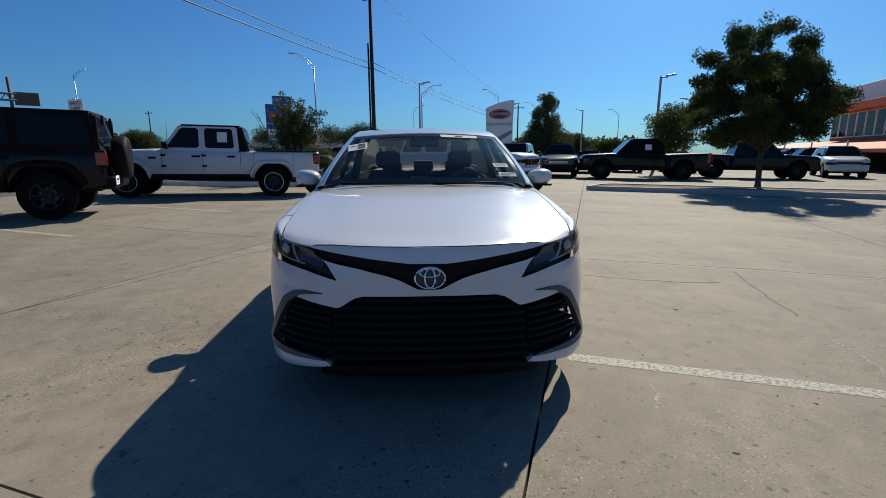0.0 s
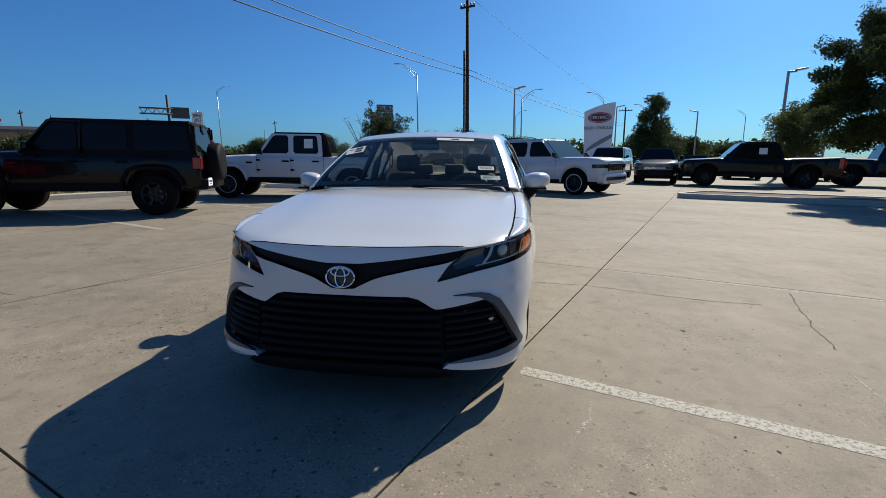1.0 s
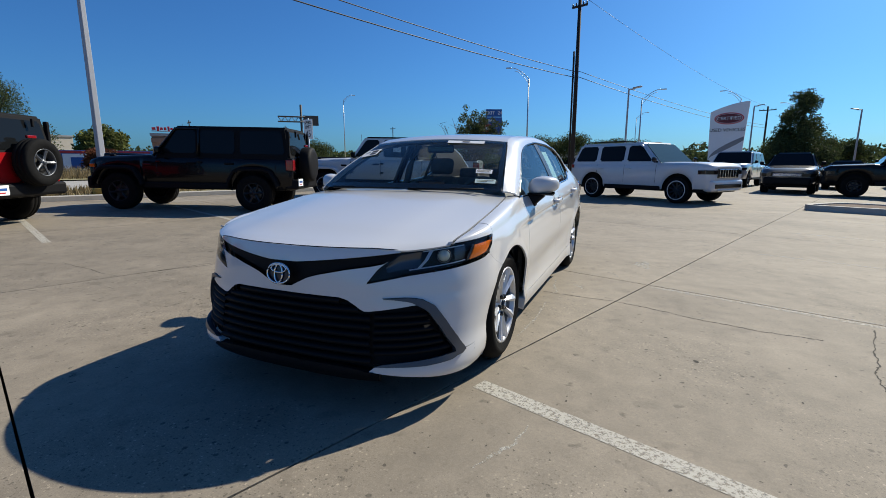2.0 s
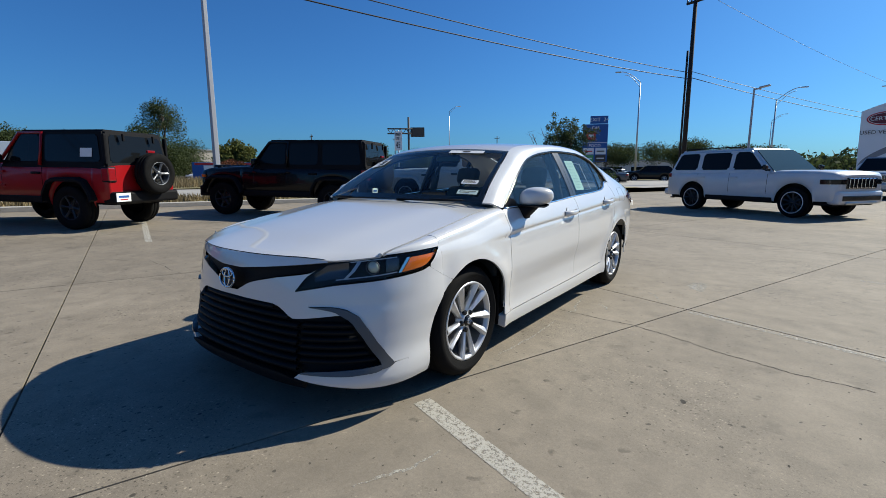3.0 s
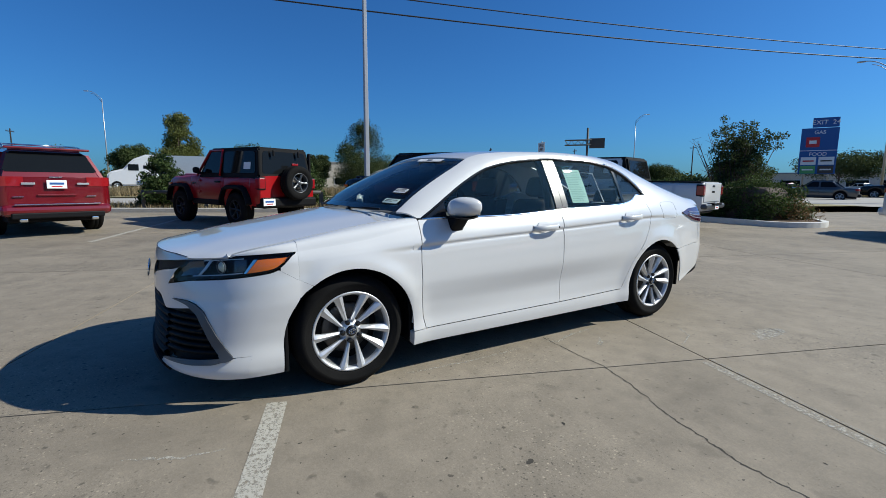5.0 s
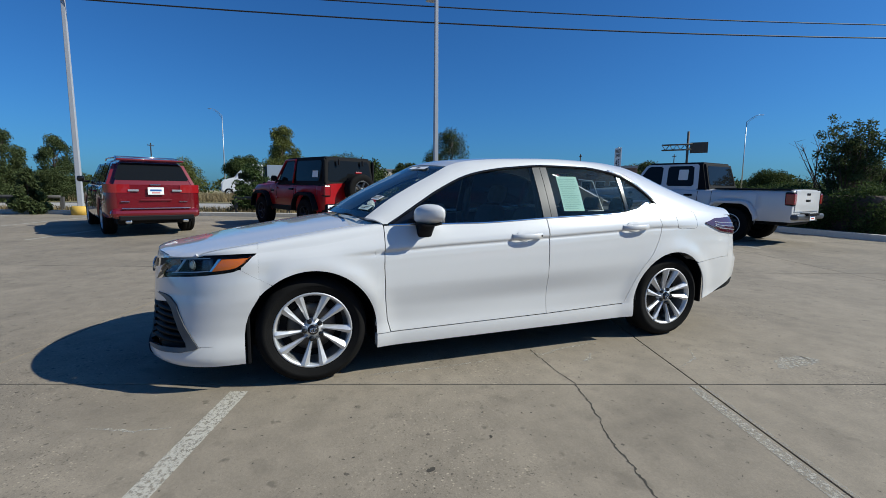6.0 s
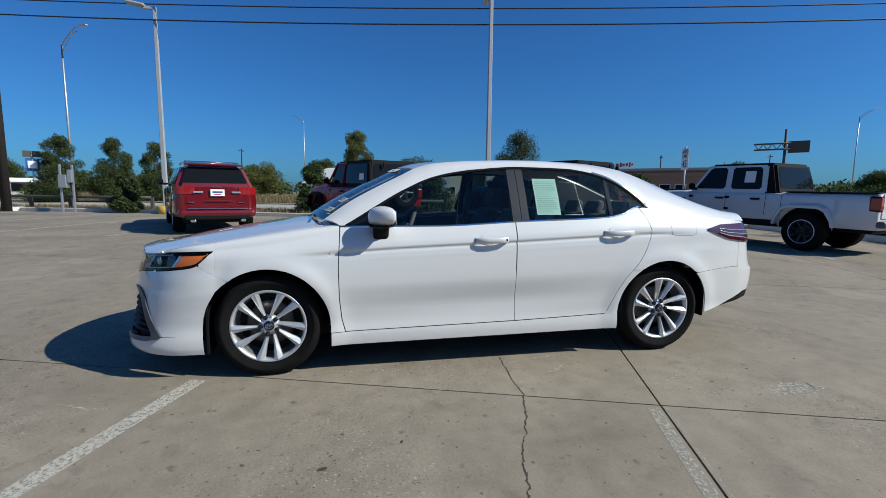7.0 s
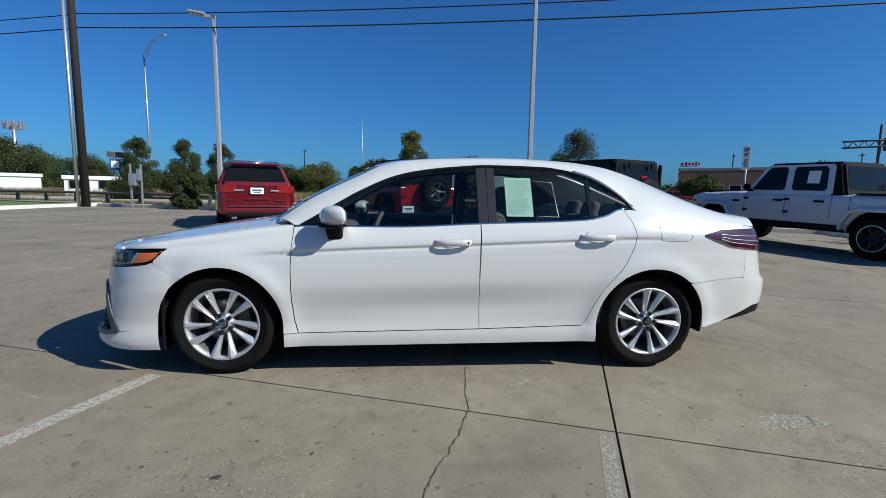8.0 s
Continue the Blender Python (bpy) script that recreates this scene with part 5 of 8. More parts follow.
    for v in bm.verts:
        u = v.co.z > 0
        v.co = Vector((math.copysign(ht if u else hb, v.co.x), ((wt0 if u else wb0) if v.co.y < 0 else (rt if u else rb)), z1 if u else z0))
    bmesh.ops.bevel(bm, geom=[e for e in bm.edges], offset=S.get("soft", 0.06), segments=3, affect="EDGES")
    part("cabin", bm, top if S.get("cab_top") else paint, car)
    if S.get("roof_panel"):
        box("roof_panel", (-ht + 0.03, wt0 + 0.08, z1 - 0.05), (ht - 0.03, rt - 0.05, z1 + 0.012), S["roof_panel"], car, 0.03)

    def on_side(s, y0a, y1a, y0b, y1b, za, zb):
        out = []
        for y, z in ((y0a, za), (y1a, za), (y1b, zb), (y0b, zb)):
            t = (z - z0) / (z1 - z0)
            out.append(Vector((s * (hb + (ht - hb) * t + 0.006), y, z)))
        return out

    def slab(nm, q, material, thick=0.02, parent=None, lab="", soft=0.035):
        nrm = (q[1] - q[0]).cross(q[3] - q[0]).normalized()
        mid = sum(q, Vector()) / 4
        if nrm.dot(mid - Vector((0, (wb0 + rb) / 2, z0))) < 0:
            nrm = -nrm
        v = [p for p in q] + [p - nrm * thick for p in q]
        f = [(0, 1, 2, 3), (7, 6, 5, 4), (0, 4, 5, 1), (1, 5, 6, 2), (2, 6, 7, 3), (3, 7, 4, 0)]
        bm = bmesh.new()
        vs = [bm.verts.new(p) for p in v]
        for q4 in f:
            bm.faces.new([vs[i] for i in q4])
        bmesh.ops.recalc_face_normals(bm, faces=bm.faces)
        bmesh.ops.bevel(bm, geom=[e for e in bm.edges if abs((e.verts[0].co - e.verts[1].co).dot(nrm)) > thick * 0.8], offset=soft, segments=3, affect="EDGES")
        return part(nm, bm, material, parent or car, lab)

    zl, zh = zb_ + 0.10 * (z1 - zb_) + 0.02, z1 - S.get("head", 0.075)
    for s in (1, -1):
        for (a0, a1, b0, b1) in S["panes"]:
            slab("side_window", [p + Vector((s * 0.005, 0, 0)) for p in on_side(s, a0, a1, b0, b1, zl, zh)], S["glassm"], lab="", soft=S.get("pane_soft", 0.035))
        if S.get("door_upper"):
            a0, a1, b0, b1 = S["door_upper"]
            slab("door_upper", [p + Vector((s * 0.001, 0, 0)) for p in on_side(s, a0, a1, b0, b1, zb_, z1 - 0.045)], paint, 0.02)
    d = lambda z: (z - z0) / (z1 - z0)
    def on_end(y0, y1, sgn, zl2, zh2, inset=0.07):
        q = []
        for sx, z in ((-1, zl2), (1, zl2), (1, zh2), (-1, zh2)):
            t = d(z)
            q.append(Vector((sx * (hb + (ht - hb) * t - inset), y0 + (y1 - y0) * t + sgn * 0.006, z)))
        return q
    slab("windscreen", on_end(wb0, wt0, -1, zb_ + 0.04, z1 - 0.05), S["glassm"] if not S.get("clear") else S["clear"])
    slab("rear_window", on_end(rb, rt, 1, S.get("rwz", zb_ + 0.12), z1 - 0.09, 0.10), S["glassm"])
    # wheels
    for y in (yf, yr):
        for s in (1, -1):
            make_wheel("wheel", car, y, s, R, S["rim"], 0.26, hw + (0.05 if S["flare"] else -0.03), S["spokes"], S["wheel_mat"], "plain", spin=0.3 * y)
            if S["flare"]:
                path = ((-1.10, 0.22), (-1.04, 0.50), (-0.80, 0.90), (-0.55, 1.0), (0.50, 1.0), (0.76, 0.90), (1.0, 0.50), (1.06, 0.24))
                fv, ff = [], []
                for c, q in path:
                    n_ = Vector((c * 0.6, q + 0.15)).normalized() * 0.055
                    py_, pz_ = y + (AR - 0.005) * c, AZ + (AR - 0.01) * q
                    fv += [(s * (w(y) - 0.03), py_, pz_), (s * (w(y) + 0.115), py_, pz_ - 0.02), (s * (w(y) + 0.12), py_ + n_.x * 0.5, pz_ + n_.y * 0.5), (s * (w(y) + 0.09), py_ + n_.x, pz_ + n_.y), (s * (w(y) - 0.03), py_ + n_.x * 1.3, pz_ + n_.y * 1.3)]
                for i in range(len(path) - 1):
                    for k in range(5):
                        k2 = (k + 1) % 5
                        ff.append((i * 5 + k, i * 5 + k2, i * 5 + 5 + k2, i * 5 + 5 + k))
                ff += [(4, 3, 2, 1, 0), tuple(len(fv) - 5 + k for k in range(5))]
                link("fender_flare", fv, ff, S["flare"], car, smooth=False)
    # lower trim, bumpers, lamps
    fy, fh = (-0.045, 0.27) if rr >= 0.15 else (-0.10, 0.20)
    box("front_bumper", (-w(0) * 0.98, fy, S["bump"] - 0.07), (w(0) * 0.98, 0.25, S["bump"] + fh), S.get("bumper_mat", PLASTIC), car, max(0.05, 0.5 * rr), seg=3)
    rz0, rz1 = S.get("rbump", (S["bump"] - 0.02, S["bump"] + 0.20))
    box("rear_bumper", (-w(L) * 0.98, L - 0.2, rz0), (w(L) * 0.98, L + 0.12, rz1), S.get("rbumper_mat", S.get("bumper_mat", PLASTIC)), car, max(0.05, 0.5 * rr), seg=3)
    zf = zt(0.02)
    box("grille", (-w(0) * 0.66, -0.025, S["bump"] + 0.04 + fh), (w(0) * 0.66, 0.08, zf - 0.06), S.get("grille_mat", GLOSSBLACK), car, 0.03)
    if S.get("slots"):
        gw, z_a, z_b = w(0) * 0.58, S["bump"] + fh + 0.07, zf - 0.085
        for k in range(7):
            x = -gw + 2 * gw * (k + 0.5) / 7
            box("slot_frame", (x - gw / 9, -0.030, z_a - 0.012), (x + gw / 9, 0.0, z_b + 0.012), CHROME if rr >= 0.15 else paint, car, 0.012)
            box("grille_slot", (x - gw / 11, -0.034, z_a), (x + gw / 11, 0.0, z_b), GLOSSBLACK, car, 0.012)
    elif S.get("bars"):
        for k in range(3):
            z = S["bump"] + 0.30 + k * (zf - 0.16 - S["bump"] - 0.24) / 3
            box("grille_bar", (-w(0) * 0.58, -0.035, z), (w(0) * 0.58, 0.0, z + 0.03), CHROME, car, 0.01)
    for s in (1, -1):
        lamp = new("headlamp")
        lamp.parent = car
        zc = zf - 0.16
        if S.get("round_lamps"):
            v, f = lathe([(0.0, 0.03), (0.06, 0.022), (0.085, 0.0), (0.095, -0.04)], 24)
            ob = link("lens", v, [q[::-1] for q in f], CHROME, lamp)
            ob.matrix_local = Matrix.Translation((s * w(0) * 0.72, -0.02, zc)) @ Matrix.Rotation(radians(-90), 4, "Z")
        elif rr >= 0.15:
            plan = [(wr(y) + 0.010, y) for y in np.linspace(0.34, 0.004, 9)] + [(w(0) - 0.85 * rr - 0.02, -0.012), (w(0) * 0.60, -0.014)]
            patch("lens", [[(x, y, z) for z in np.linspace(zc - 0.06, zc + 0.055, 3)] for x, y in plan], CHROME if not S.get("dark_lamps") else GLOSSBLACK, lamp, "", 0.02, centre=(0, 1.0, zc), mirror=s < 0)
        else:
            box("lens", (min(s * w(0) * 0.64, s * w(0) * 0.96), -0.015, zc - 0.05), (max(s * w(0) * 0.64, s * w(0) * 0.96), 0.22, zc + 0.05), CHROME if not S.get("dark_lamps") else GLOSSBLACK, lamp, 0.03)
        tail = new("tail_lamp")
        tail.parent = car
        tail["label"] = "red tail lamp"
        tw, th, tz = S.get("tail", (0.13, 0.30, S["belt"] - 0.28))
        xo = w(L) - 0.0
        if rr >= 0.15:
            plan = [(wr(y) + 0.010, y) for y in np.linspace(L - 0.24, L - 0.004, 9)] + [(w(L) - 0.85 * rr - 0.01, L + 0.012), (xo - tw, L + 0.014)]
            patch("lens", [[(x, y, z) for z in np.linspace(tz, tz + th, 4)] for x, y in plan], REDLENS, tail, "", 0.02, centre=(0, L - 1, tz), mirror=s < 0)
        else:
            box("bezel", (min(s * (xo - tw - 0.02), s * (xo + 0.010)), L - 0.15, tz - 0.025), (max(s * (xo - tw - 0.02), s * (xo + 0.010)), L + 0.022, tz + th + 0.025), PLASTIC, tail, 0.02)
            box("lens", (min(s * (xo - tw), s * (xo + 0.015)), L - 0.14, tz), (max(s * (xo - tw), s * (xo + 0.015)), L + 0.035, tz + th), REDLENS, tail, 0.02)
        if S.get("tail_clear"):
            box("reverse_lens", (min(s * (xo - tw * 0.9), s * (xo - 0.02)), L + 0.03, tz + 0.03), (max(s * (xo - tw * 0.9), s * (xo - 0.02)), L + 0.043, tz + th * 0.38), SILVERP, tail, 0.008)
        mir = new("door_mirror")
        mir.parent = car
        ym = wb0 + 0.25
        box("mirror_shell", (min(s * (hw + 0.03), s * (hw + 0.19)), ym - 0.06, S["belt"] + 0.05), (max(s * (hw + 0.03), s * (hw + 0.19)), ym + 0.05, S["belt"] + 0.20), S.get("mirror_mat", PLASTIC), mir, 0.05, seg=3)
        box("mirror_arm", (min(s * (hw - 0.08), s * (hw + 0.08)), ym - 0.03, S["belt"] + 0.03), (max(s * (hw - 0.08), s * (hw + 0.08)), ym + 0.03, S["belt"] + 0.09), PLASTIC, mir, 0.015)
        # door gaps and handles
        for k, y in enumerate(S["seams"]):
            pts = [(s * (w(y) - 0.0005 + dx), y, z) for z, dx in ((S["sill"] + 0.03, -0.028), (S["sill"] + 0.25, -0.002), (S["belt"] - 0.25, -0.002), (S["belt"] - 0.04, -0.02))]
            tube("door_gap", pts, 0.006, GLOSSBLACK, car, 4)
        for y in S["handles"]:
            box("door_handle", (min(s * (hw - 0.02), s * (hw + 0.035)), y - 0.10, S["belt"] - 0.17), (max(s * (hw - 0.02), s * (hw + 0.035)), y + 0.10, S["belt"] - 0.125), S.get("handle_mat", paint), car, 0.015)
        if S.get("side_trim"):
            box("rocker_trim", (min(s * (hw - 0.06), s * (hw + 0.012)), yf + AR + 0.05, S["sill"] - 0.03), (max(s * (hw - 0.06), s * (hw + 0.012)), yr - AR - 0.05, S["sill"] + 0.10), PLASTIC, car, 0.02)
        if S["roof_rack"]:
            tube("roof_rail", [(s * (ht - 0.06), y, z1 + dz) for y, dz in ((wt0 + 0.35, 0.0), (wt0 + 0.5, 0.042), (rt - 0.35, 0.042), (rt - 0.2, 0.0))], 0.018, S.get("rack_mat", CHROME), car, 6)
    if S["roof_rack"] == "cross":
        for y in (wt0 + 0.8, rt - 0.5):
            tube("cross_bar", [(-ht + 0.06, y, z1 + 0.06), (ht - 0.06, y, z1 + 0.06)], 0.016, CHROME, car, 6)
    # plate
    if S.get("plate"):
        px, pz = S["plate"]
        pl = box("plate", (px - 0.155, L + S.get("plate_out", 0.04), pz - 0.08), (px + 0.155, L + S.get("plate_out", 0.04) + 0.012, pz + 0.08), PAPER, car, 0.004, "white dealer plate")
        box("print", (px - 0.11, L + S.get("plate_out", 0.04) + 0.008, pz - 0.005), (px + 0.11, L + S.get("plate_out", 0.04) + 0.015, pz + 0.035), SIGNBLUE, pl, 0.0)
        box("print", (px - 0.08, L + S.get("plate_out", 0.04) + 0.008, pz - 0.05), (px + 0.08, L + S.get("plate_out", 0.04) + 0.015, pz - 0.03), SIGNRED, pl, 0.0)
    if S.get("spare"):
        sx, sz, cover = S["spare"]
        if cover:
            v, f = lathe([(0.0, 0.135), (0.25, 0.135), (0.34, 0.125), (0.385, 0.10), (0.40, 0.06), (0.40, -0.06), (0.385, -0.12)], 40)
            ob = link("spare_cover", v, [q[::-1] for q in f], cover, car, "black spare wheel cover")
            ob.matrix_local = Matrix.Translation((sx, L + 0.17, sz)) @ Matrix.Rotation(radians(90), 4, "Z")
        else:
            hub = make_wheel("spare_wheel", car, 0, 1, R - 0.01, S["rim"], 0.25, 0, 5, S.get("spare_mat", GREYTRIM), "plain")
            hub.matrix_local = Matrix.Translation((sx, L + 0.30, sz)) @ Matrix.Rotation(radians(90), 4, "Z")
        box("spare_carrier", (sx - 0.12, L - 0.02, sz - 0.12), (sx + 0.12, L + 0.16, sz + 0.12), PLASTIC, car, 0.03)
        box("brake_light", (sx - 0.09, L + 0.08, sz + 0.40), (sx + 0.09, L + 0.13, sz + 0.45), REDLENS, car, 0.01)
    for k, (px, py, pw, ph) in enumerate(S.get("papers", ())):
        q = on_side(1, py, py + pw, py, py + pw, px, px + ph)
        slab("window_sheet", [p + Vector((0.016, 0, 0)) for p in q], PAPER, 0.004, lab="white sheet on the window", soft=0.004)
    hx, hy = heading
    phi = math.atan2(hx, -hy)
    m = Matrix.Rotation(phi, 4, "Z")
    foot = m @ Vector((hw - 0.1, yr, 0))
    pitch = 0.0
    x, y = at[0] - foot.x, at[1] - foot.y
    zf_, zr_ = fall((m @ Vector((0, yf, 0))).x + x), fall((m @ Vector((0, yr, 0))).x + x)
    pitch = math.atan2(zr_ - zf_, S["wb"])
    z = zf_ - math.sin(pitch) * yf
    car.matrix_world = Matrix.Translation((x, y, z)) @ m @ Matrix.Rotation(pitch, 4, "X")
    return car


WRANGLER4 = dict(L=4.55, hw=0.80, fo=0.68, wb=3.01, R=0.41, rim=0.225, sill=0.52, bump=0.52, arch=0.50, taper=0.06, belt=1.20, roof=1.86, deck=[(0, 1.10), (0.25, 1.17), (1.35, 1.22), (1.45, 1.20), (4.55, 1.20)],
                 cab=(1.42, 1.95, 4.42, 4.52), belt_w=0.03, top_w=0.13, soft=0.04, head=0.09, panes=[(1.66, 2.42, 2.0, 2.42), (2.52, 3.28, 2.52, 3.28), (3.40, 4.40, 3.40, 4.32)], seams=(1.55, 2.47, 3.32), handles=(2.32, 3.16),
                 round_lamps=True, slots=True, flare=BLACKTOP, handle_mat=PLASTIC, tail=(0.14, 0.24, 0.92), side_trim=True, rwz=1.26)
black_jeep = vehicle("off_road_car", "black four-door off-road car with covered spare wheel, in shade", "car",
                     dict(WRANGLER4, paint=BLACKP, top=BLACKTOP, cab_top=True, grille_mat=BLACKP, spare=(0.05, 1.06, BLACKTOP), plate=(0.62, 0.66), plate_out=0.13, mirror_mat=BLACKP), (-6.45, 6.25), (-0.92, -0.39), "off-road cars by the street kerb")
red_jeep = vehicle("off_road_car", "red two-door off-road car with black hardtop and spare wheel", "car",
                   dict(WRANGLER4, L=4.0, wb=2.46, deck=[(0, 1.10), (0.25, 1.17), (1.35, 1.22), (1.45, 1.20), (4.0, 1.20)], cab=(1.42, 1.95, 3.87, 3.97), panes=[(1.66, 2.44, 2.0, 2.44), (2.58, 3.84, 2.58, 3.76)], seams=(1.55, 2.52), handles=(2.40,),
                        paint=REDP, top=BLACKTOP, cab_top=True, grille_mat=REDP, spare=(-0.12, 1.06, None), plate=(0.62, 0.62), plate_out=0.13, mirror_mat=BLACKTOP, papers=((1.36, 3.4, 0.26, 0.16),)), (-8.55, 1.74), (-0.91, -0.415), "off-road cars by the street kerb")
for jeep, pt, yA in ((red_jeep, REDP, (1.66, 2.44, 2.0)), (black_jeep, BLACKP, (1.66, 2.42, 2.0))):
    for s in (1, -1):
        # painted door frame round the front window
        pts = [(s * 0.795, yA[0] - 0.16, 1.20), (s * 0.69, yA[2] - 0.02, 1.80), (s * 0.69, yA[1] + 0.06, 1.80), (s * 0.79, yA[1] + 0.06, 1.20)]
        tube("door_frame", pts, 0.032, pt, jeep, 6)
        box("rear_corner_trim", (min(s * 0.68, s * 0.74), (4.42 if jeep is black_jeep else 3.87), 1.22), (max(s * 0.68, s * 0.74), (4.5 if jeep is black_jeep else 3.95), 1.78), BLACKTOP, jeep, 0.02)
        box("glass_hinge", (s * 0.35 - 0.02, (4.50 if jeep is black_jeep else 3.95), 1.66), (s * 0.35 + 0.02, (4.54 if jeep is black_jeep else 3.99), 1.80), PLASTIC, jeep, 0.01)

PICKUP = dict(L=5.4, hw=0.84, fo=0.72, wb=3.487, R=0.40, rim=0.225, sill=0.50, bump=0.52, arch=0.50, taper=0.05, belt=1.20, roof=1.86, deck=[(0, 1.10), (0.25, 1.17), (1.35, 1.22), (1.45, 1.20), (3.72, 1.20), (3.74, 1.21), (5.4, 1.21)],
              cab=(1.42, 1.98, 3.45, 3.66), belt_w=0.05, top_w=0.15, soft=0.05, head=0.09, panes=[(1.66, 2.42, 2.02, 2.42), (2.56, 3.26, 2.56, 3.22)], seams=(1.55, 2.49, 3.40, 3.73), handles=(2.34, 3.18),
              round_lamps=True, slots=True, handle_mat=PLASTIC, tail=(0.12, 0.24, 0.90), side_trim=True, rwz=1.30)
pickup = vehicle("pickup_truck", "white off-road pickup truck with black roof and open bed", "pickup truck",
                 dict(PICKUP, paint=WHITE2, flare=WHITE2, grille_mat=WHITE2, top=BLACKTOP, cab_top=True, door_upper=(1.52, 3.38, 1.96, 3.34), spokes=8, wheel_mat=DARKALLOY, papers=((1.42, 2.86, 0.24, 0.26),), plate=(0, 0.64), plate_out=0.125, rbump=(0.57, 0.70), rbumper_mat=GREYTRIM, mirror_mat=BLACKTOP), (-4.06, 10.94), (-0.97, -0.241))
for s in (1, -1):
    for y in (0.72, 4.207):
        v, f = lathe([(0.235, 0.012), (0.245, 0.016), (0.252, 0.010)], 40)
        ob = link("rim_ring", v, [q[::-1] for q in f], ALLOY, pickup)
        ob.matrix_local = Matrix.Translation((s * 0.89, y, 0.40)) @ Matrix.Diagonal((s, 1, 1, 1))
box("bed_liner", (-0.72, 3.80, 1.20), (0.72, 5.32, 1.238), PLASTIC, pickup, 0.01)
box("tailgate", (-0.70, 5.385, 0.74), (0.70, 5.418, 1.205), WHITE2, pickup, 0.012)
box("tailgate_latch", (-0.10, 5.41, 1.10), (0.10, 5.428, 1.15), PLASTIC, pickup, 0.01)
for k in range(4):
    box("tailgate_badge", (-0.13 + 0.07 * k, 5.41, 0.96), (-0.08 + 0.07 * k, 5.424, 1.01), PLASTIC, pickup, 0.004)
box("bumper_step", (-0.34, 5.36, 0.66), (0.34, 5.56, 0.715), PLASTIC, pickup, 0.01)
for s in (1, -1):
    box("bed_rail_cap", (min(s * 0.72, s * 0.80), 3.78, 1.205), (max(s * 0.72, s * 0.80), 5.38, 1.232), PLASTIC, pickup, 0.01)
SUV = dict(round=0.20, L=4.78, hw=0.95, fo=0.90, wb=2.915, R=0.37, rim=0.24, sill=0.33, bump=0.42, arch=0.44, taper=0.14, belt=1.12, roof=1.70, deck=[(0, 0.92), (0.2, 1.02), (1.35, 1.13), (1.45, 1.12), (4.78, 1.12)],
           cab=(1.25, 2.05, 4.35, 4.70), belt_w=0.03, top_w=0.29, soft=0.12, head=0.09, panes=[(1.62, 2.40, 2.05, 2.40), (2.50, 3.28, 2.50, 3.22), (3.38, 4.22, 3.34, 4.02)], seams=(1.5, 2.45, 3.36), handles=(2.32, 3.20),
           wheel_mat=ALLOY, spokes=5, dark_lamps=True, tail=(0.40, 0.18, 0.96), rwz=1.23)
red_suv = vehicle("suv", "dark red sport utility car with chrome roof rack", "car",
                  dict(SUV, paint=MAROON, bumper_mat=MAROON, roof_rack="cross", plate=(0, 1.00), mirror_mat=GLOSSBLACK), (-8.9, -2.72), (-0.93, -0.36))
box("bumper_insert", (-0.72, 4.86, 0.36), (0.72, 4.915, 0.47), PLASTIC, red_suv, 0.02)
box("chrome_strip", (-0.66, 4.86, 0.615), (0.66, 4.912, 0.635), CHROME, red_suv, 0.006)
box("roof_spoiler", (-0.66, 4.28, 1.655), (0.66, 4.52, 1.70), MAROON, red_suv, 0.02)
for x in (-0.42, 0.42):
    box("reverse_lens", (x - 0.10, 4.800, 0.99), (x + 0.10, 4.818, 1.03), SILVERP, red_suv, 0.006)
BIGSUV = dict(round=0.17, pane_soft=0.05, L=5.16, hw=1.02, fo=0.95, wb=3.124, R=0.395, rim=0.275, sill=0.40, bump=0.45, arch=0.48, taper=0.13, belt=1.18, roof=1.86, deck=[(0, 1.08), (0.06, 1.13), (0.15, 1.17), (0.5, 1.21), (1.45, 1.22), (1.55, 1.18), (5.16, 1.18)],
              cab=(1.40, 2.25, 4.78, 5.09), belt_w=0.02, top_w=0.20, soft=0.08, head=0.11, panes=[(1.80, 2.72, 2.28, 2.72), (2.86, 3.80, 2.86, 3.80), (3.96, 4.86, 3.96, 4.66)], seams=(1.65, 2.79, 3.88), handles=(2.62, 3.70),
              wheel_mat=DARKALLOY, spokes=10, dark_lamps=True, slots=True, tail=(0.22, 0.12, 1.03), side_trim=True, rwz=1.28)
big_suv = vehicle("suv", "large white sport utility car with black roof rails", "car",
                  dict(BIGSUV, paint=WHITE2, roof_rack=True, rack_mat=PLASTIC, roof_panel=None, handle_mat=WHITE2, mirror_mat=GLOSSBLACK, bumper_mat=WHITE2, plate=None), (0.95, 17.15), (0.83, -0.56))
box("lower_grille", (-0.74, -0.060, 0.47), (0.74, -0.02, 0.60), GLOSSBLACK, big_suv, 0.02)
box("silver_skid", (-0.60, -0.062, 0.39), (0.60, -0.01, 0.45), SILVERP, big_suv, 0.02)
for s in (1, -1):
    for y in (0.95, 4.074):
        v, f = lathe([(0.262, 0.010), (0.275, 0.014), (0.286, 0.008)], 40)
        ob = link("rim_ring", v, [q[::-1] for q in f], ALLOY, big_suv)
        ob.matrix_local = Matrix.Translation((s * 0.99, y, 0.395)) @ Matrix.Diagonal((s, 1, 1, 1))

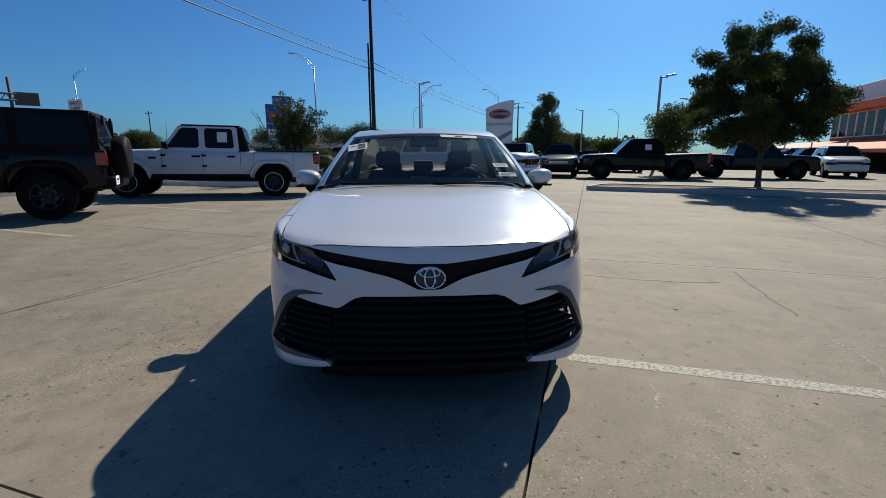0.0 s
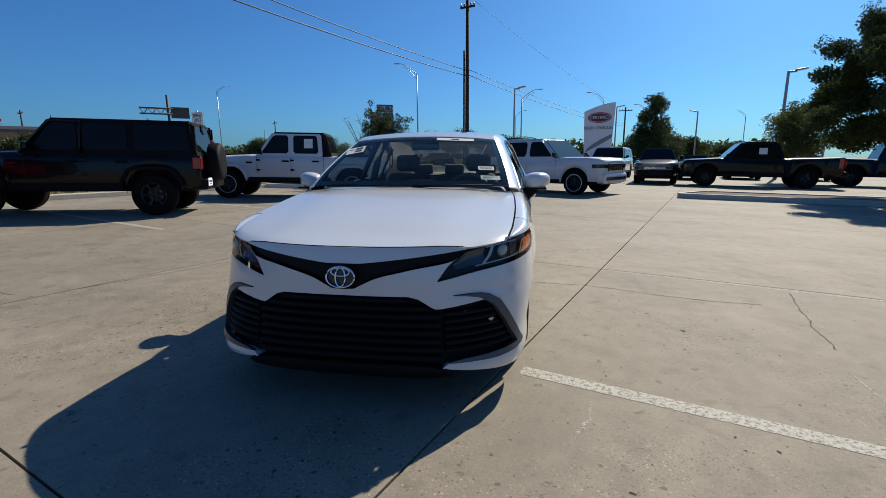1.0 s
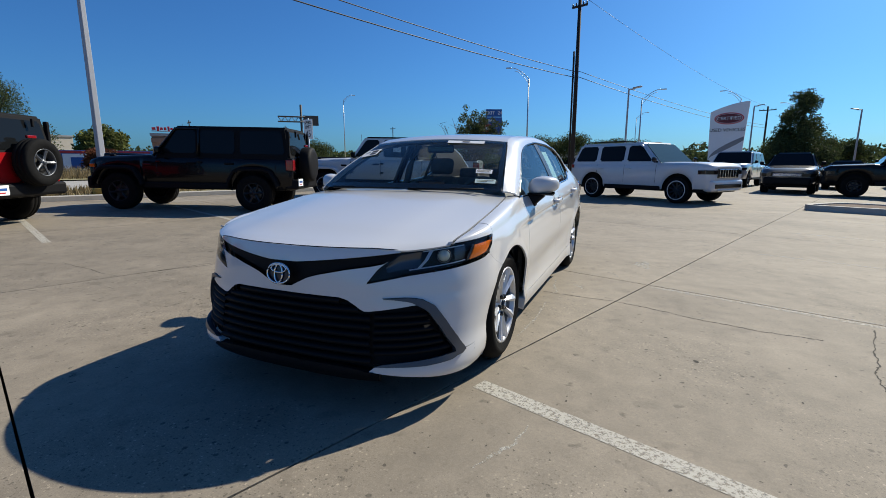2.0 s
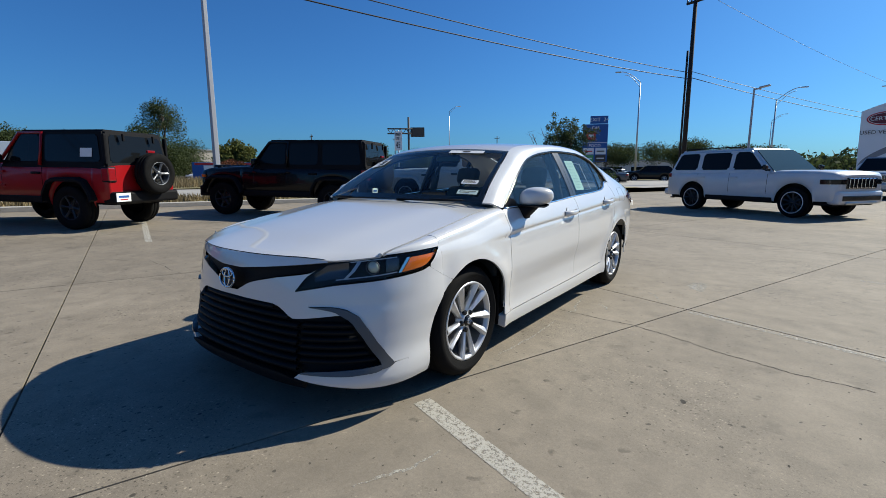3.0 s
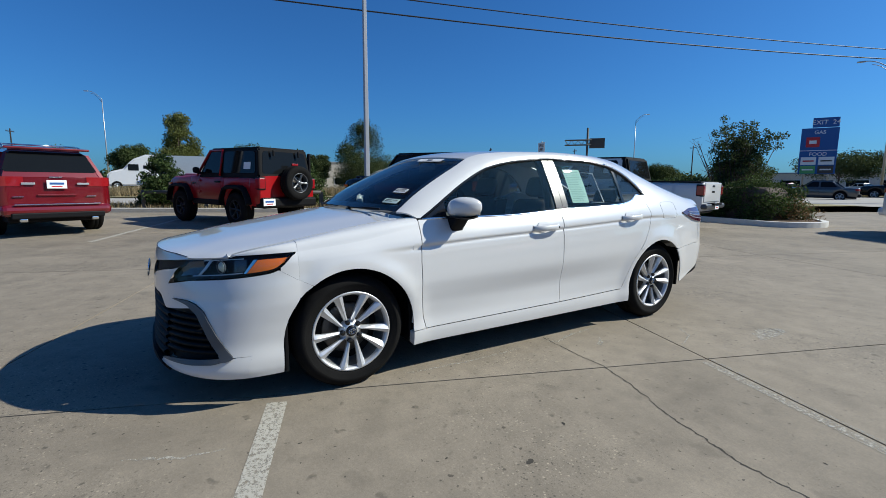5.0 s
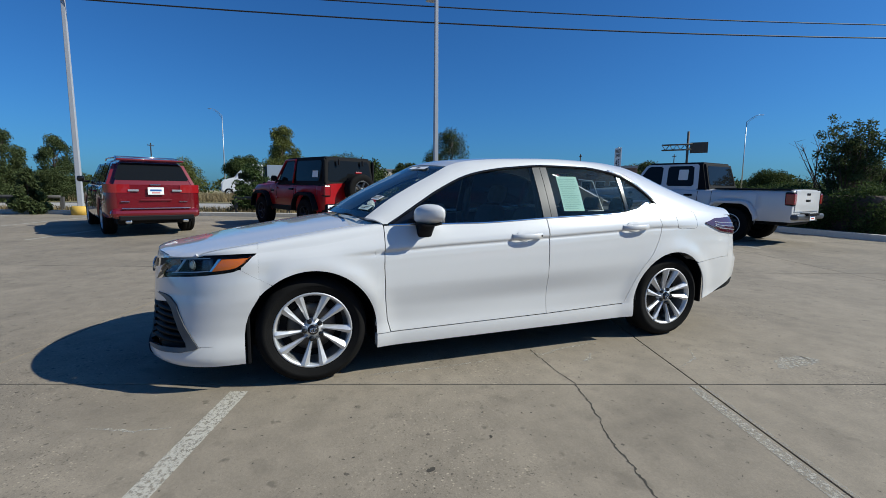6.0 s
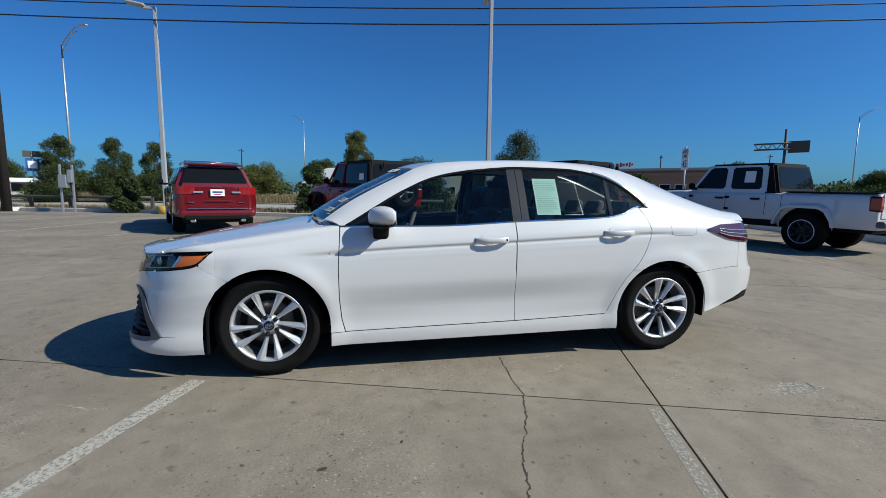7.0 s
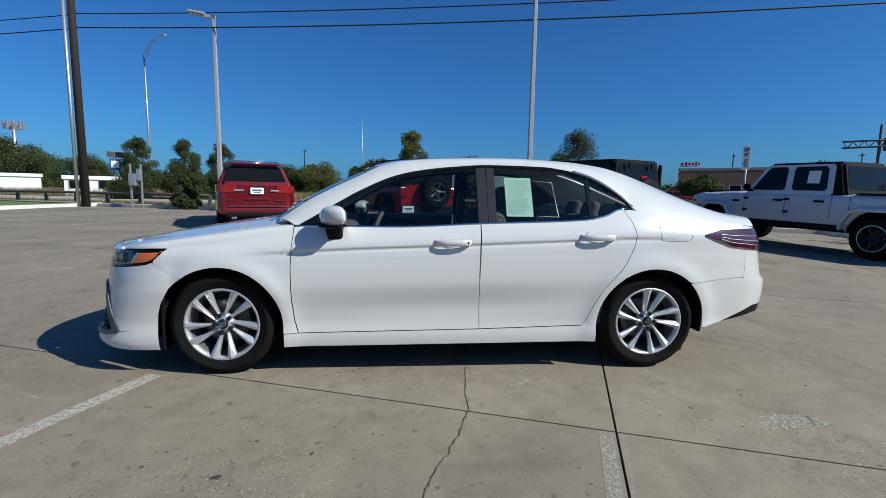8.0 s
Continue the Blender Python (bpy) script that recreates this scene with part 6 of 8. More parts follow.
# row across the aisle
silver = vehicle("suv", "silver boxy sport utility car parked nose outward", "car", dict(BIGSUV, paint=SILVERP, bumper_mat=SILVERP), (7.5, 29.5), (-0.35, -0.94), "cars across the aisle")
dark_suv = vehicle("suv", "dark grey sport utility car with chrome grille, nose outward", "car", dict(SUV, paint=GREYP, bars=True, L=4.95), (8.8, 24.5), (-0.30, -0.95), "cars across the aisle")
TRUCK = dict(PICKUP, round=0.16, L=5.85, hw=0.99, fo=0.95, wb=3.67, R=0.42, belt=1.22, roof=1.93, round_lamps=False, slots=False, bars=False, dark_lamps=True, soft=0.08, top_w=0.2, deck=[(0, 1.06), (0.2, 1.16), (1.45, 1.24), (1.55, 1.22), (3.9, 1.22), (5.85, 1.28)],
             cab=(1.45, 2.25, 3.55, 3.85), panes=[(1.85, 2.55, 2.3, 2.55), (2.68, 3.45, 2.68, 3.38)], seams=(1.7, 2.62, 3.6), handles=(2.45, 3.3), tail=(0.10, 0.38, 0.85))
truck_a = vehicle("pickup_truck", "black pickup truck with silver hood highlights in tree shade", "pickup truck", dict(TRUCK, paint=BLACKP, papers=((1.40, 2.85, 0.3, 0.26),)), (12.35, 19.55), (-0.975, 0.22), "cars across the aisle")
truck_b = vehicle("pickup_truck", "black pickup truck parked facing away from the aisle", "pickup truck", dict(TRUCK, paint=BLACKP), (15.9, 23.4), (0.94, -0.34), "cars across the aisle")
far_suv = vehicle("suv", "white crossover with dark grille, parked by the showroom", "car", dict(SUV, paint=WHITE2, L=4.7, bumper_mat=WHITE2, grille_mat=GLOSSBLACK, slots=False), (24.9, 24.1), (-0.52, -0.854), "cars across the aisle")

for jeep, n_doors in ((red_jeep, 1), (black_jeep, 2), (pickup, 2)):
    pm = jeep.children[0].data.materials[0]
    hwj = 0.84 if jeep is pickup else 0.80
    for s in (1, -1):
        for k in range(n_doors):
            y0 = (1.55, 2.47 if jeep is not pickup else 2.49)[k]
            for z0 in (0.78, 1.05):
                box("door_hinge", (min(s * (hwj - 0.01), s * (hwj + 0.022)), y0 - 0.02, z0), (max(s * (hwj - 0.01), s * (hwj + 0.022)), y0 + 0.09, z0 + 0.05), pm, jeep, 0.01)
        box("hood_latch", (min(s * 0.60, s * 0.66), 0.42, 1.17), (max(s * 0.60, s * 0.66), 0.54, 1.215), PLASTIC, jeep, 0.01)
        box("fender_vent", (min(s * (hwj - 0.01), s * (hwj + 0.008)), 1.24, 0.98), (max(s * (hwj - 0.01), s * (hwj + 0.008)), 1.42, 1.03), GLOSSBLACK, jeep, 0.01)
        box("side_marker", (min(s * (hwj - 0.06), s * (hwj + 0.004)), 0.05, 0.93), (max(s * (hwj - 0.06), s * (hwj + 0.004)), 0.16, 1.0), AMBER, jeep, 0.01)
    box("hood_bulge", (-0.42, 0.10, 1.13), (0.42, 1.30, 1.245), pm, jeep, 0.05, seg=3)
    tube("aerial", [(-hwj + 0.1, 1.30, 1.2), (-hwj + 0.1, 1.36, 2.0)], 0.006, PLASTIC, jeep, 5)
for suv, L_ in ((red_suv, 4.78), (big_suv, 5.16)):
    for s in (1, -1):
        box("exhaust_tip", (s * 0.55 - 0.06, L_ + 0.02, 0.30), (s * 0.55 + 0.06, L_ + 0.13, 0.37), CHROME, suv, 0.02)
box("tailgate_badge", (-0.10, 4.785, 1.125), (0.10, 4.80, 1.145), CHROME, red_suv, 0.004)
box("tailgate_grip", (-0.30, 4.79, 0.78), (0.30, 4.815, 0.815), MAROON, red_suv, 0.01)
for x in (-0.62, 0.50):
    box("script_bar", (x, 4.79, 0.76), (x + 0.16, 4.812, 0.775), CHROME, red_suv, 0.003)
# ---------------------------------------------------------------- kerbs, islands, street
def extrude_poly(name, pts, z0, z1, material, parent=None, label="", inset=0.0, bevel=0.02):
    bm = bmesh.new()
    lo = [bm.verts.new((x, y, fall(x) + z0)) for x, y in pts]
    hi = [bm.verts.new((x, y, fall(x) + z1)) for x, y in pts]
    n = len(pts)
    bm.faces.new(hi)
    for k in range(n):
        bm.faces.new((lo[k], lo[(k + 1) % n], hi[(k + 1) % n], hi[k]))
    bmesh.ops.recalc_face_normals(bm, faces=bm.faces)
    if bevel:
        bmesh.ops.bevel(bm, geom=[e for e in bm.edges if e.verts[0] in hi and e.verts[1] in hi], offset=bevel, segments=2, affect="EDGES")
    return part(name, bm, material, parent, label)


def ring_poly(name, outer, inner, z0, z1, material, parent=None, label=""):
    n = len(outer)
    v = [(x, y, fall(x) + z0) for x, y in outer] + [(x, y, fall(x) + z1) for x, y in outer] + [(x, y, fall(x) + z1) for x, y in inner] + [(x, y, fall(x) + z0) for x, y in inner]
    f = []
    for k in range(n):
        q = (k + 1) % n
        f += [(k, q, n + q, n + k), (n + k, n + q, 2 * n + q, 2 * n + k), (2 * n + k, 2 * n + q, 3 * n + q, 3 * n + k)]
    bm = bmesh.new()
    vs = [bm.verts.new(p) for p in v]
    for q in f:
        bm.faces.new([vs[i] for i in q])
    bmesh.ops.recalc_face_normals(bm, faces=bm.faces)
    return part(name, bm, material, parent, label)


def grow(pts, d):
    c = [sum(p[0] for p in pts) / len(pts), sum(p[1] for p in pts) / len(pts)]
    out, n = [], len(pts)
    for k in range(n):
        a, b, e = Vector(pts[k - 1]), Vector(pts[k]), Vector(pts[(k + 1) % n])
        n1, n2 = (b - a).normalized(), (e - b).normalized()
        nn = Vector((n1.y + n2.y, -n1.x - n2.x)).normalized()
        if nn.dot(b - Vector(c)) < 0:
            nn = -nn
        out.append(tuple(b + nn * d))
    return out


def rounded(pts, r, n=5):
    out, m = [], len(pts)
    for k in range(m):
        a, b, e = Vector(pts[k - 1]), Vector(pts[k]), Vector(pts[(k + 1) % m])
        p, q = b + (a - b).normalized() * r, b + (e - b).normalized() * r
        for i in range(n + 1):
            t = i / n
            out.append(tuple(p * (1 - t) ** 2 + b * 2 * t * (1 - t) + q * t * t))
    return out


def island(name, label, pts, soil, kerb_mat):
    isl = thing(name, label, "kerb island", kind="structure")
    inner = grow(pts, -0.16)
    ring_poly("kerb", pts, inner, -0.05, 0.15, kerb_mat, isl)
    extrude_poly("planting_bed", inner, -0.05, 0.12, soil, isl, bevel=0)
    return isl


H = Vector((0.94, -0.342))
a = Vector((5.3, 13.2))
b = a + H * 13.5
back = Vector((0.342, 0.94)) * 2.0
oak_island = rounded([tuple(a), tuple(b), tuple(b + back), tuple(a + back + H * 0.8)], 0.6)
island("planting_island", "long concrete kerb island with mulch round a tree", oak_island, SOIL, KERB)
hedge_island = rounded([(-11.0, 14.3), (-2.5, 14.7), (-1.9, 16.2), (-2.8, 17.6), (-11.0, 18.4)], 0.7)
island("planting_island", "painted concrete kerb island under a hedge", hedge_island, SOIL, KERBPAINT)

# street kerb, verge, service road and far verge
def strip(name, v0, v1, z, material, u0=-150, u1=160, label="", cat="", kind="structure", lift=0.0):
    us = np.linspace(u0, u1, 30)
    pts = [uv(u, v0, z) for u in us] + [uv(u, v1, z) for u in us]
    n = len(us)
    return tagged(link(name, pts, [(k, k + 1, n + k + 1, n + k) for k in range(n - 1)], material, smooth=False), label, cat, kind=kind)


def kerb_run(name, u0, u1, v0, v1, h, material, label):
    us = np.linspace(u0, u1, 40)
    rows = []
    for u in us:
        g = uv(u, v1).z
        rows.append([uv(u, v1, g - 0.1), uv(u, v1, g + h - 0.02), uv(u, v1 - 0.02, g + h), uv(u, v0 + 0.02, g + h), uv(u, v0, g + h - 0.02), uv(u, v0, g - 0.1)])
    n = 6
    v = [p for r in rows for p in r]
    f = [(i * n + k, i * n + k + 1, (i + 1) * n + k + 1, (i + 1) * n + k) for i in range(len(us) - 1) for k in range(n - 1)] + [tuple(range(n)), tuple((len(us) - 1) * n + k for k in range(n))]
    return tagged(link(name, v, f, material, smooth=False), label, "kerb", kind="structure")


kerb_run("kerb", -17.1, 17.0, -13.38, -13.21, 0.14, KERB, "low concrete kerb between the lot and the verge")
strip("verge", -16.6, -13.3, 0.33, GRASS, -60, 24, "dry grass verge with the guard rail", "grass")
strip("driveway", -16.62, -13.12, 0.305, ROADMAT, 23.9, 90, "pale concrete driveway to the service road", "road")
strip("road", -27.5, -16.6, 0.30, ROADMAT, -170, 190, "pale concrete service road", "road")
strip("highway_verge", -46.0, -27.5, 0.36, GRASS, -170, 190, "dry tall grass verge beyond the road", "grass")
strip("highway", -78.0, -46.0, 0.40, ROADMAT, -220, 260, "pale concrete highway", "road")
lawn_pts = [tuple(uv(*q)[:2]) for q in ((-17.2, -13.75), (-16.9, -8.6), (-34.0, -8.6), (-34.0, -13.75))]
island("lawn_island", "grass patch behind a white-painted kerb", rounded(lawn_pts, 0.5), LAWN, KERBPAINT)

# stall lines: thin worn films on the slabs
def line(u0, v0, u1, v1, width, material, name="stall_line", lab="worn white stall line", z=0.0016):
    p, q = Vector((u0, v0)), Vector((u1, v1))
    d = (q - p).normalized()
    e = Vector((-d.y, d.x)) * width / 2
    n = max(2, int((q - p).length / 0.5))
    v, f = [], []
    for k in range(n + 1):
        c = p + (q - p) * k / n
        for s in (1, -1):
            w = uv(*(c + e * s))
            v.append(w + Vector((0, 0, z)))
    for k in range(n):
        f.append((2 * k, 2 * k + 1, 2 * k + 3, 2 * k + 2))
    return tagged(link(name, v, f, material, smooth=False), lab, "line", "stall lines", "structure")


line(0.785, 0.615, 0.80, 5.3, 0.105, LINEPAINT)
line(3.505, 0.56, 3.500, 5.4, 0.065, SCUFFM)
line(3.578, 0.54, 3.578, 3.2, 0.022, FADED, lab="pale mortar smear along a joint")
for u in (6.2, 8.9, 11.6):
    line(u, 1.0, u, 5.4, 0.10, FADED)
for u in (-1.9, -4.6):
    line(u, 0.6, u, 5.3, 0.105, FADED)
# stalls along the street kerb
for u in (-12.4, -9.4, -6.4, -3.35, -0.24, 2.65, 5.7, 8.7):
    line(u, -12.6, u, -6.25, 0.10, LINEPAINT)
# hairline cracks as shallow dark threads
def crack(pts, seed, r=0.0032):
    rnd = random.Random(seed)
    out = []
    for (x0, y0), (x1, y1) in zip(pts, pts[1:]):
        ox = oy = 0.0
        for k in range(26):
            t = k / 26
            ox, oy = 0.8 * ox + rnd.uniform(-0.007, 0.007), 0.8 * oy + rnd.uniform(-0.007, 0.007)
            out.append((x0 + (x1 - x0) * t + ox, y0 + (y1 - y0) * t + oy))
    out.append(pts[-1])
    v, f = [], []
    for k, (x, y) in enumerate(out):
        w = r * rnd.uniform(0.3, 1.3)
        d = Vector(out[min(k + 1, len(out) - 1)]) - Vector(out[max(k - 1, 0)])
        e = Vector((-d.y, d.x)).normalized() * w
        v += [(x + e.x, y + e.y, fall(x) + 0.0012), (x - e.x, y - e.y, fall(x) + 0.0012)]
    for k in range(len(out) - 1):
        f.append((2 * k, 2 * k + 1, 2 * k + 3, 2 * k + 2))
    return tagged(link("crack", v, f, CRACKM, smooth=False), "thin dark crack in the concrete", "crack", "cracks in the paving", "structure")


CRACKM = mat("crack_dirt", (0.045, 0.039, 0.031), 0.95, 0, 0.3, 30)
crack([(0.80, 2.52), (1.42, 2.455), (1.72, 2.35), (2.147, 2.173), (2.445, 2.083), (2.791, 2.057)], 1, 0.0045)
crack([(3.194, 2.433), (3.02, 1.94), (2.909, 1.565), (2.808, 1.13)], 2, 0.0045)
crack([(-3.2, 1.38), (-2.3, 3.2), (-1.9, 3.98)], 3, 0.006)
crack([(-4.9, 0.8), (-4.4, 1.3), (-3.5, 1.2)], 4)
rnd = random.Random(11)
pits = [(1.963, 1.325, 0.035), (1.81, 1.685, 0.022), (1.17, 3.15, 0.014), (1.90, -0.07, 0.020), (1.21, 0.39, 0.012), (2.41, 0.98, 0.014), (1.65, 1.95, 0.014), (1.32, 4.13, 0.020), (1.21, 4.66, 0.018), (1.25, -0.42, 0.022)]
pits += [(rnd.uniform(1.0, 4.6), rnd.uniform(-2.2, 6.0), rnd.uniform(0.004, 0.011)) for _ in range(70)]
pits += [(rnd.uniform(-4.5, -1.2), rnd.uniform(-1.0, 5.0), rnd.uniform(0.006, 0.014)) for _ in range(22)]
for k_, (cx, cy, r) in enumerate(pits):
    r *= 0.6 if k_ < 10 else 0.85
    n, turn = 12, rnd.uniform(0, 3.1)
    v = []
    for k in range(n):
        p, q = r * rnd.uniform(0.7, 1.3) * math.cos(2 * math.pi * k / n), r * rnd.uniform(0.35, 0.8) * math.sin(2 * math.pi * k / n)
        x_, y_ = cx + p * math.cos(turn) - q * math.sin(turn), cy + p * math.sin(turn) + q * math.cos(turn)
        v.append((x_, y_, fall(x_) + 0.0010))
    tagged(link("pit", v, [tuple(range(n))], CRACKM, smooth=False), "small dark pit in the concrete", "pit", "pits in the paving", "structure")


# pale tyre and mortar scuffs
def scuff(pts, width, seed):
    rr_ = random.Random(seed)
    fine, v = [], []
    for (x0, y0), (x1, y1) in zip(pts, pts[1:]):
        fine += [(x0 + (x1 - x0) * k / 8 + rr_.uniform(-0.008, 0.008), y0 + (y1 - y0) * k / 8 + rr_.uniform(-0.008, 0.008)) for k in range(8)]
    for k, (x, y) in enumerate(fine):
        d = Vector(fine[min(k + 1, len(fine) - 1)]) - Vector(fine[max(k - 1, 0)])
        e = Vector((-d.y, d.x)).normalized() * width * rr_.uniform(0.25, 0.6) * math.sin(math.pi * (k + 0.5) / len(fine)) ** 0.5
        v += [(x + e.x, y + e.y, fall(x) + 0.0014), (x - e.x, y - e.y, fall(x) + 0.0014)]
    return tagged(link("scuff", v, [(2 * k, 2 * k + 1, 2 * k + 3, 2 * k + 2) for k in range(len(fine) - 1)], SCUFFM, smooth=False), "pale worn scuff on the concrete", "scuff", "scuffs on the paving", "structure")


for k, (pts, width) in enumerate((([(0.87, 2.47), (0.919, 2.55), (0.859, 2.733), (0.837, 2.934), (0.824, 3.116)], 0.026), ([(1.134, 2.747), (1.095, 2.828), (1.01, 2.906)], 0.030), ([(1.698, 3.93), (1.64, 4.10), (1.64, 4.25), (1.676, 4.38)], 0.16),
                                  ([(0.86, 1.3), (0.90, 1.8), (0.88, 2.3)], 0.018), ([(1.05, -0.15), (1.16, 0.05), (1.20, 0.25)], 0.02), ([(1.45, 3.30), (1.35, 3.55), (1.15, 3.7)], 0.02), ([(2.3, -0.3), (2.6, 0.3), (2.7, 0.9)], 0.02))):
    scuff(pts, width, 50 + k)

# ---------------------------------------------------------------- guard rail
def guard_rail(u0, u1, v, top=0.56):
    r = thing("guard_rail", "dark weathered guard rail on short posts", "guard rail")
    us = np.arange(u0, u1 + 0.01, 1.9)
    for u in us:
        p = uv(u, v, 0.33)
        box("post", (p.x - 0.06, p.y - 0.06, p.z - 0.05), (p.x + 0.06, p.y + 0.06, p.z + top), RAILDARK, r, 0.01)
    pts = [uv(u, v + 0.09, 0.33 + top) for u in us]
    tube("rail", pts, 0.06, RAILDARK, r, 8, "dark steel rail")
    return r


guard_rail(-44.0, -10.6, -13.95)
guard_rail(-5.4, 2.1, -13.95)

# ---------------------------------------------------------------- poles and lamps
def bend(p, out, rise_, n=8):
    return [Vector(p) + Vector(out) * (k / n) + Vector((0, 0, rise_ * math.sin(math.pi / 2 * k / n))) for k in range(n + 1)]


def lot_lamp(x, y, h, arm, z0=None, base=True, r=0.085):
    z = fall(x) if z0 is None else z0
    lamp = thing("lot_lamp", "tall pale square parking-lot lamp post with flat head", "lamp post", group="lot lamps")
    bm = add_box(bmesh.new(), (x - r, y - r, z), (x + r, y + r, z + h), 0.02)
    for v in bm.verts:
        k = (v.co.z - z) / h
        v.co.x, v.co.y = x + (v.co.x - x) * (1 - 0.35 * k), y + (v.co.y - y) * (1 - 0.35 * k)
    part("post", bm, POLEPAINT, lamp)
    if base:
        v, f = tube_geo([(x, y, z - 0.05), (x, y, z + 0.27), (x, y, z + 0.30)], [0.30, 0.30, 0.25], 20)
        link("pedestal", v, f, YELLOWP, lamp, "yellow concrete pedestal")
    a = Vector((*arm, 0)).normalized()
    m = Matrix.Translation((x, y, z + h)) @ Matrix.Rotation(math.atan2(a.y, a.x), 4, "Z")
    box("arm", (0, -0.05, -0.10), (0.42, 0.05, 0.0), POLEPAINT, lamp, 0.02, m=m)
    box("lamp_head", (0.30, -0.17, -0.08), (0.95, 0.17, 0.02), POLEPAINT, lamp, 0.04, m=m @ Matrix.Rotation(radians(-8), 4, "Y"))
    return lamp


lot_lamp(-12.25, 6.5, 7.75, (-1.0, 0.1))
lot_lamp(-15.9, -5.3, 7.6, (0.0, -1.0))
for x, y, h, arm in ((-0.05, 38.6, 7.1, (0.95, -0.2)), (16.2, 30.0, 6.4, (0.95, -0.3)), (12.0, 60, 7.6, (1, 0)), (22.0, 62.0, 7.0, (-1, 0)), (27.0, 45.0, 6.6, (-1, 0.2))):
    lot_lamp(x, y, h, arm, base=False, z0=-0.2, r=0.09)


def street_lamp(x, y, h, arm, z=0.3):
    lamp = thing("street_lamp", "tall galvanised street lamp with curved truss arm", "street lamp", group="street lamps")
    tube("post", [(x, y, z), (x, y, z + h * 0.5), (x, y, z + h)], [0.15, 0.11, 0.075], GALV, lamp, 8)
    a = Vector((*arm, 0)).normalized() * 2.6
    top = bend((x, y, z + h), a, 1.5)
    tube("arm", top, 0.05, GALV, lamp, 6)
    low = bend((x, y, z + h - 0.7), a * 0.8, 1.75)
    tube("brace", low, 0.035, GALV, lamp, 6)
    e = top[-1]
    bm = add_box(bmesh.new(), (-0.05, -0.14, -0.09), (0.75, 0.14, 0.06), 0.06, 3, Matrix.Translation(e) @ Matrix.Rotation(math.atan2(a.y, a.x), 4, "Z"))
    part("lamp_head", bm, GALV, lamp)
    tube("footing", [(x, y, z - 0.3), (x, y, z + 0.35)], 0.32, KERB, lamp, 10)


for x, y, h, arm in ((-15.2, 69.0, 13.2, (-0.9, -0.3)), (-72, 103, 17.0, (0.5, 0.85)), (-46.7, -23.7, 14.0, (0.5, 0.9)), (-110, -7.5, 17.0, (-0.5, -0.8)), (0.3, 78, 10.4, (0.95, 0.1)), (16, 96, 12.0, (-0.9, 0.1)), (-2, 150, 14, (0.9, 0)), (30, 120, 12, (-1, 0)), (60, 140, 12, (-1, 0))):
    street_lamp(x, y, h, arm)


def utility_pole(x, y, h, z, twin, arm=1.2, label="dark creosoted wooden utility pole with crossarm"):
    p = thing("utility_pole", label, "utility pole", group="utility poles")
    tube("pole", [(x, y, z - 0.3), (x, y, z + h * 0.5), (x, y, z + h)], [0.165, 0.145, 0.12], WOOD, p, 12)
    if twin:
        tube("riser_pipe", [(x + twin[0], y + twin[1], z), (x + twin[0], y + twin[1], z + h * 0.72)], 0.07, GALV if twin[2] else WOOD, p, 8)
    a = Vector((0.93, -0.36, 0))
    c = Vector((x, y, z + h - 0.6))
    bm = add_box(bmesh.new(), (-arm, -0.06, -0.07), (arm, 0.06, 0.07), 0.01, 2, Matrix.Translation(c) @ Matrix.Rotation(math.atan2(a.y, a.x), 4, "Z"))
    part("crossarm", bm, WOOD, p)
    for s in (-0.92, -0.46, 0.46, 0.92):
        q = c + a * s * arm
        tube("insulator", [q + Vector((0, 0, 0.05)), q + Vector((0, 0, 0.16)), q + Vector((0, 0, 0.28))], [0.03, 0.06, 0.025], GREYTRIM, p, 8)
    return p


utility_pole(-3.6, 35.1, 13.0, -0.1, (-0.25, 0.05, 0), 0.6)
utility_pole(-17.6, -11.6, 12.0, 0.33, (0.10, -0.25, 1))
utility_pole(19.3, 91.8, 10.6, -0.2, None)


def wire(p, q, sag, r=0.014, name="power_line"):
    p, q = Vector(p), Vector(q)
    pts = [p.lerp(q, k / 24) - Vector((0, 0, sag * 4 * (k / 24) * (1 - k / 24))) for k in range(25)]
    tagged(tube(name, pts, r, WIRE, None, 5), "thin black overhead power line", "power line", "power lines")


wire((-3.75, 35.1, 7.85), (-17.7, -11.6, 8.3), 0.60, 0.022)
wire((-3.75, 35.1, 7.45), (-17.7, -11.6, 7.75), 0.64, 0.026)
wire((-3.45, 35.1, 7.85), (19.3, 91.8, 7.4), 0.5, 0.02)
wire((-3.45, 35.1, 7.45), (19.3, 91.8, 7.0), 0.6, 0.024)
wire((-3.0, 34.9, 12.6), (19.5, 91.5, 10.2), 0.8, 0.012)
wire((-17.9, -11.9, 8.3), (-30, -60, 8.6), 0.4, 0.02)
wire((-17.9, -11.9, 7.75), (-30, -60, 8.0), 0.4, 0.024)

# ---------------------------------------------------------------- signs
def facing(x, y, z, nx, ny):
    """Local frame of an upright board: x to the reader's right, y up, z out."""
    n = Vector((nx, ny, 0)).normalized()
    r = Vector((0, 0, 1)).cross(n)
    return Matrix(((r.x, 0, n.x, x), (r.y, 0, n.y, y), (r.z, 1, n.z, z), (0, 0, 0, 1)))


def board(name, w, h, m, material, parent, t=0.06, bevel=0.02, label=""):
    return box(name, (-w / 2, -h / 2, -t), (w / 2, h / 2, 0), material, parent, bevel, label, m)


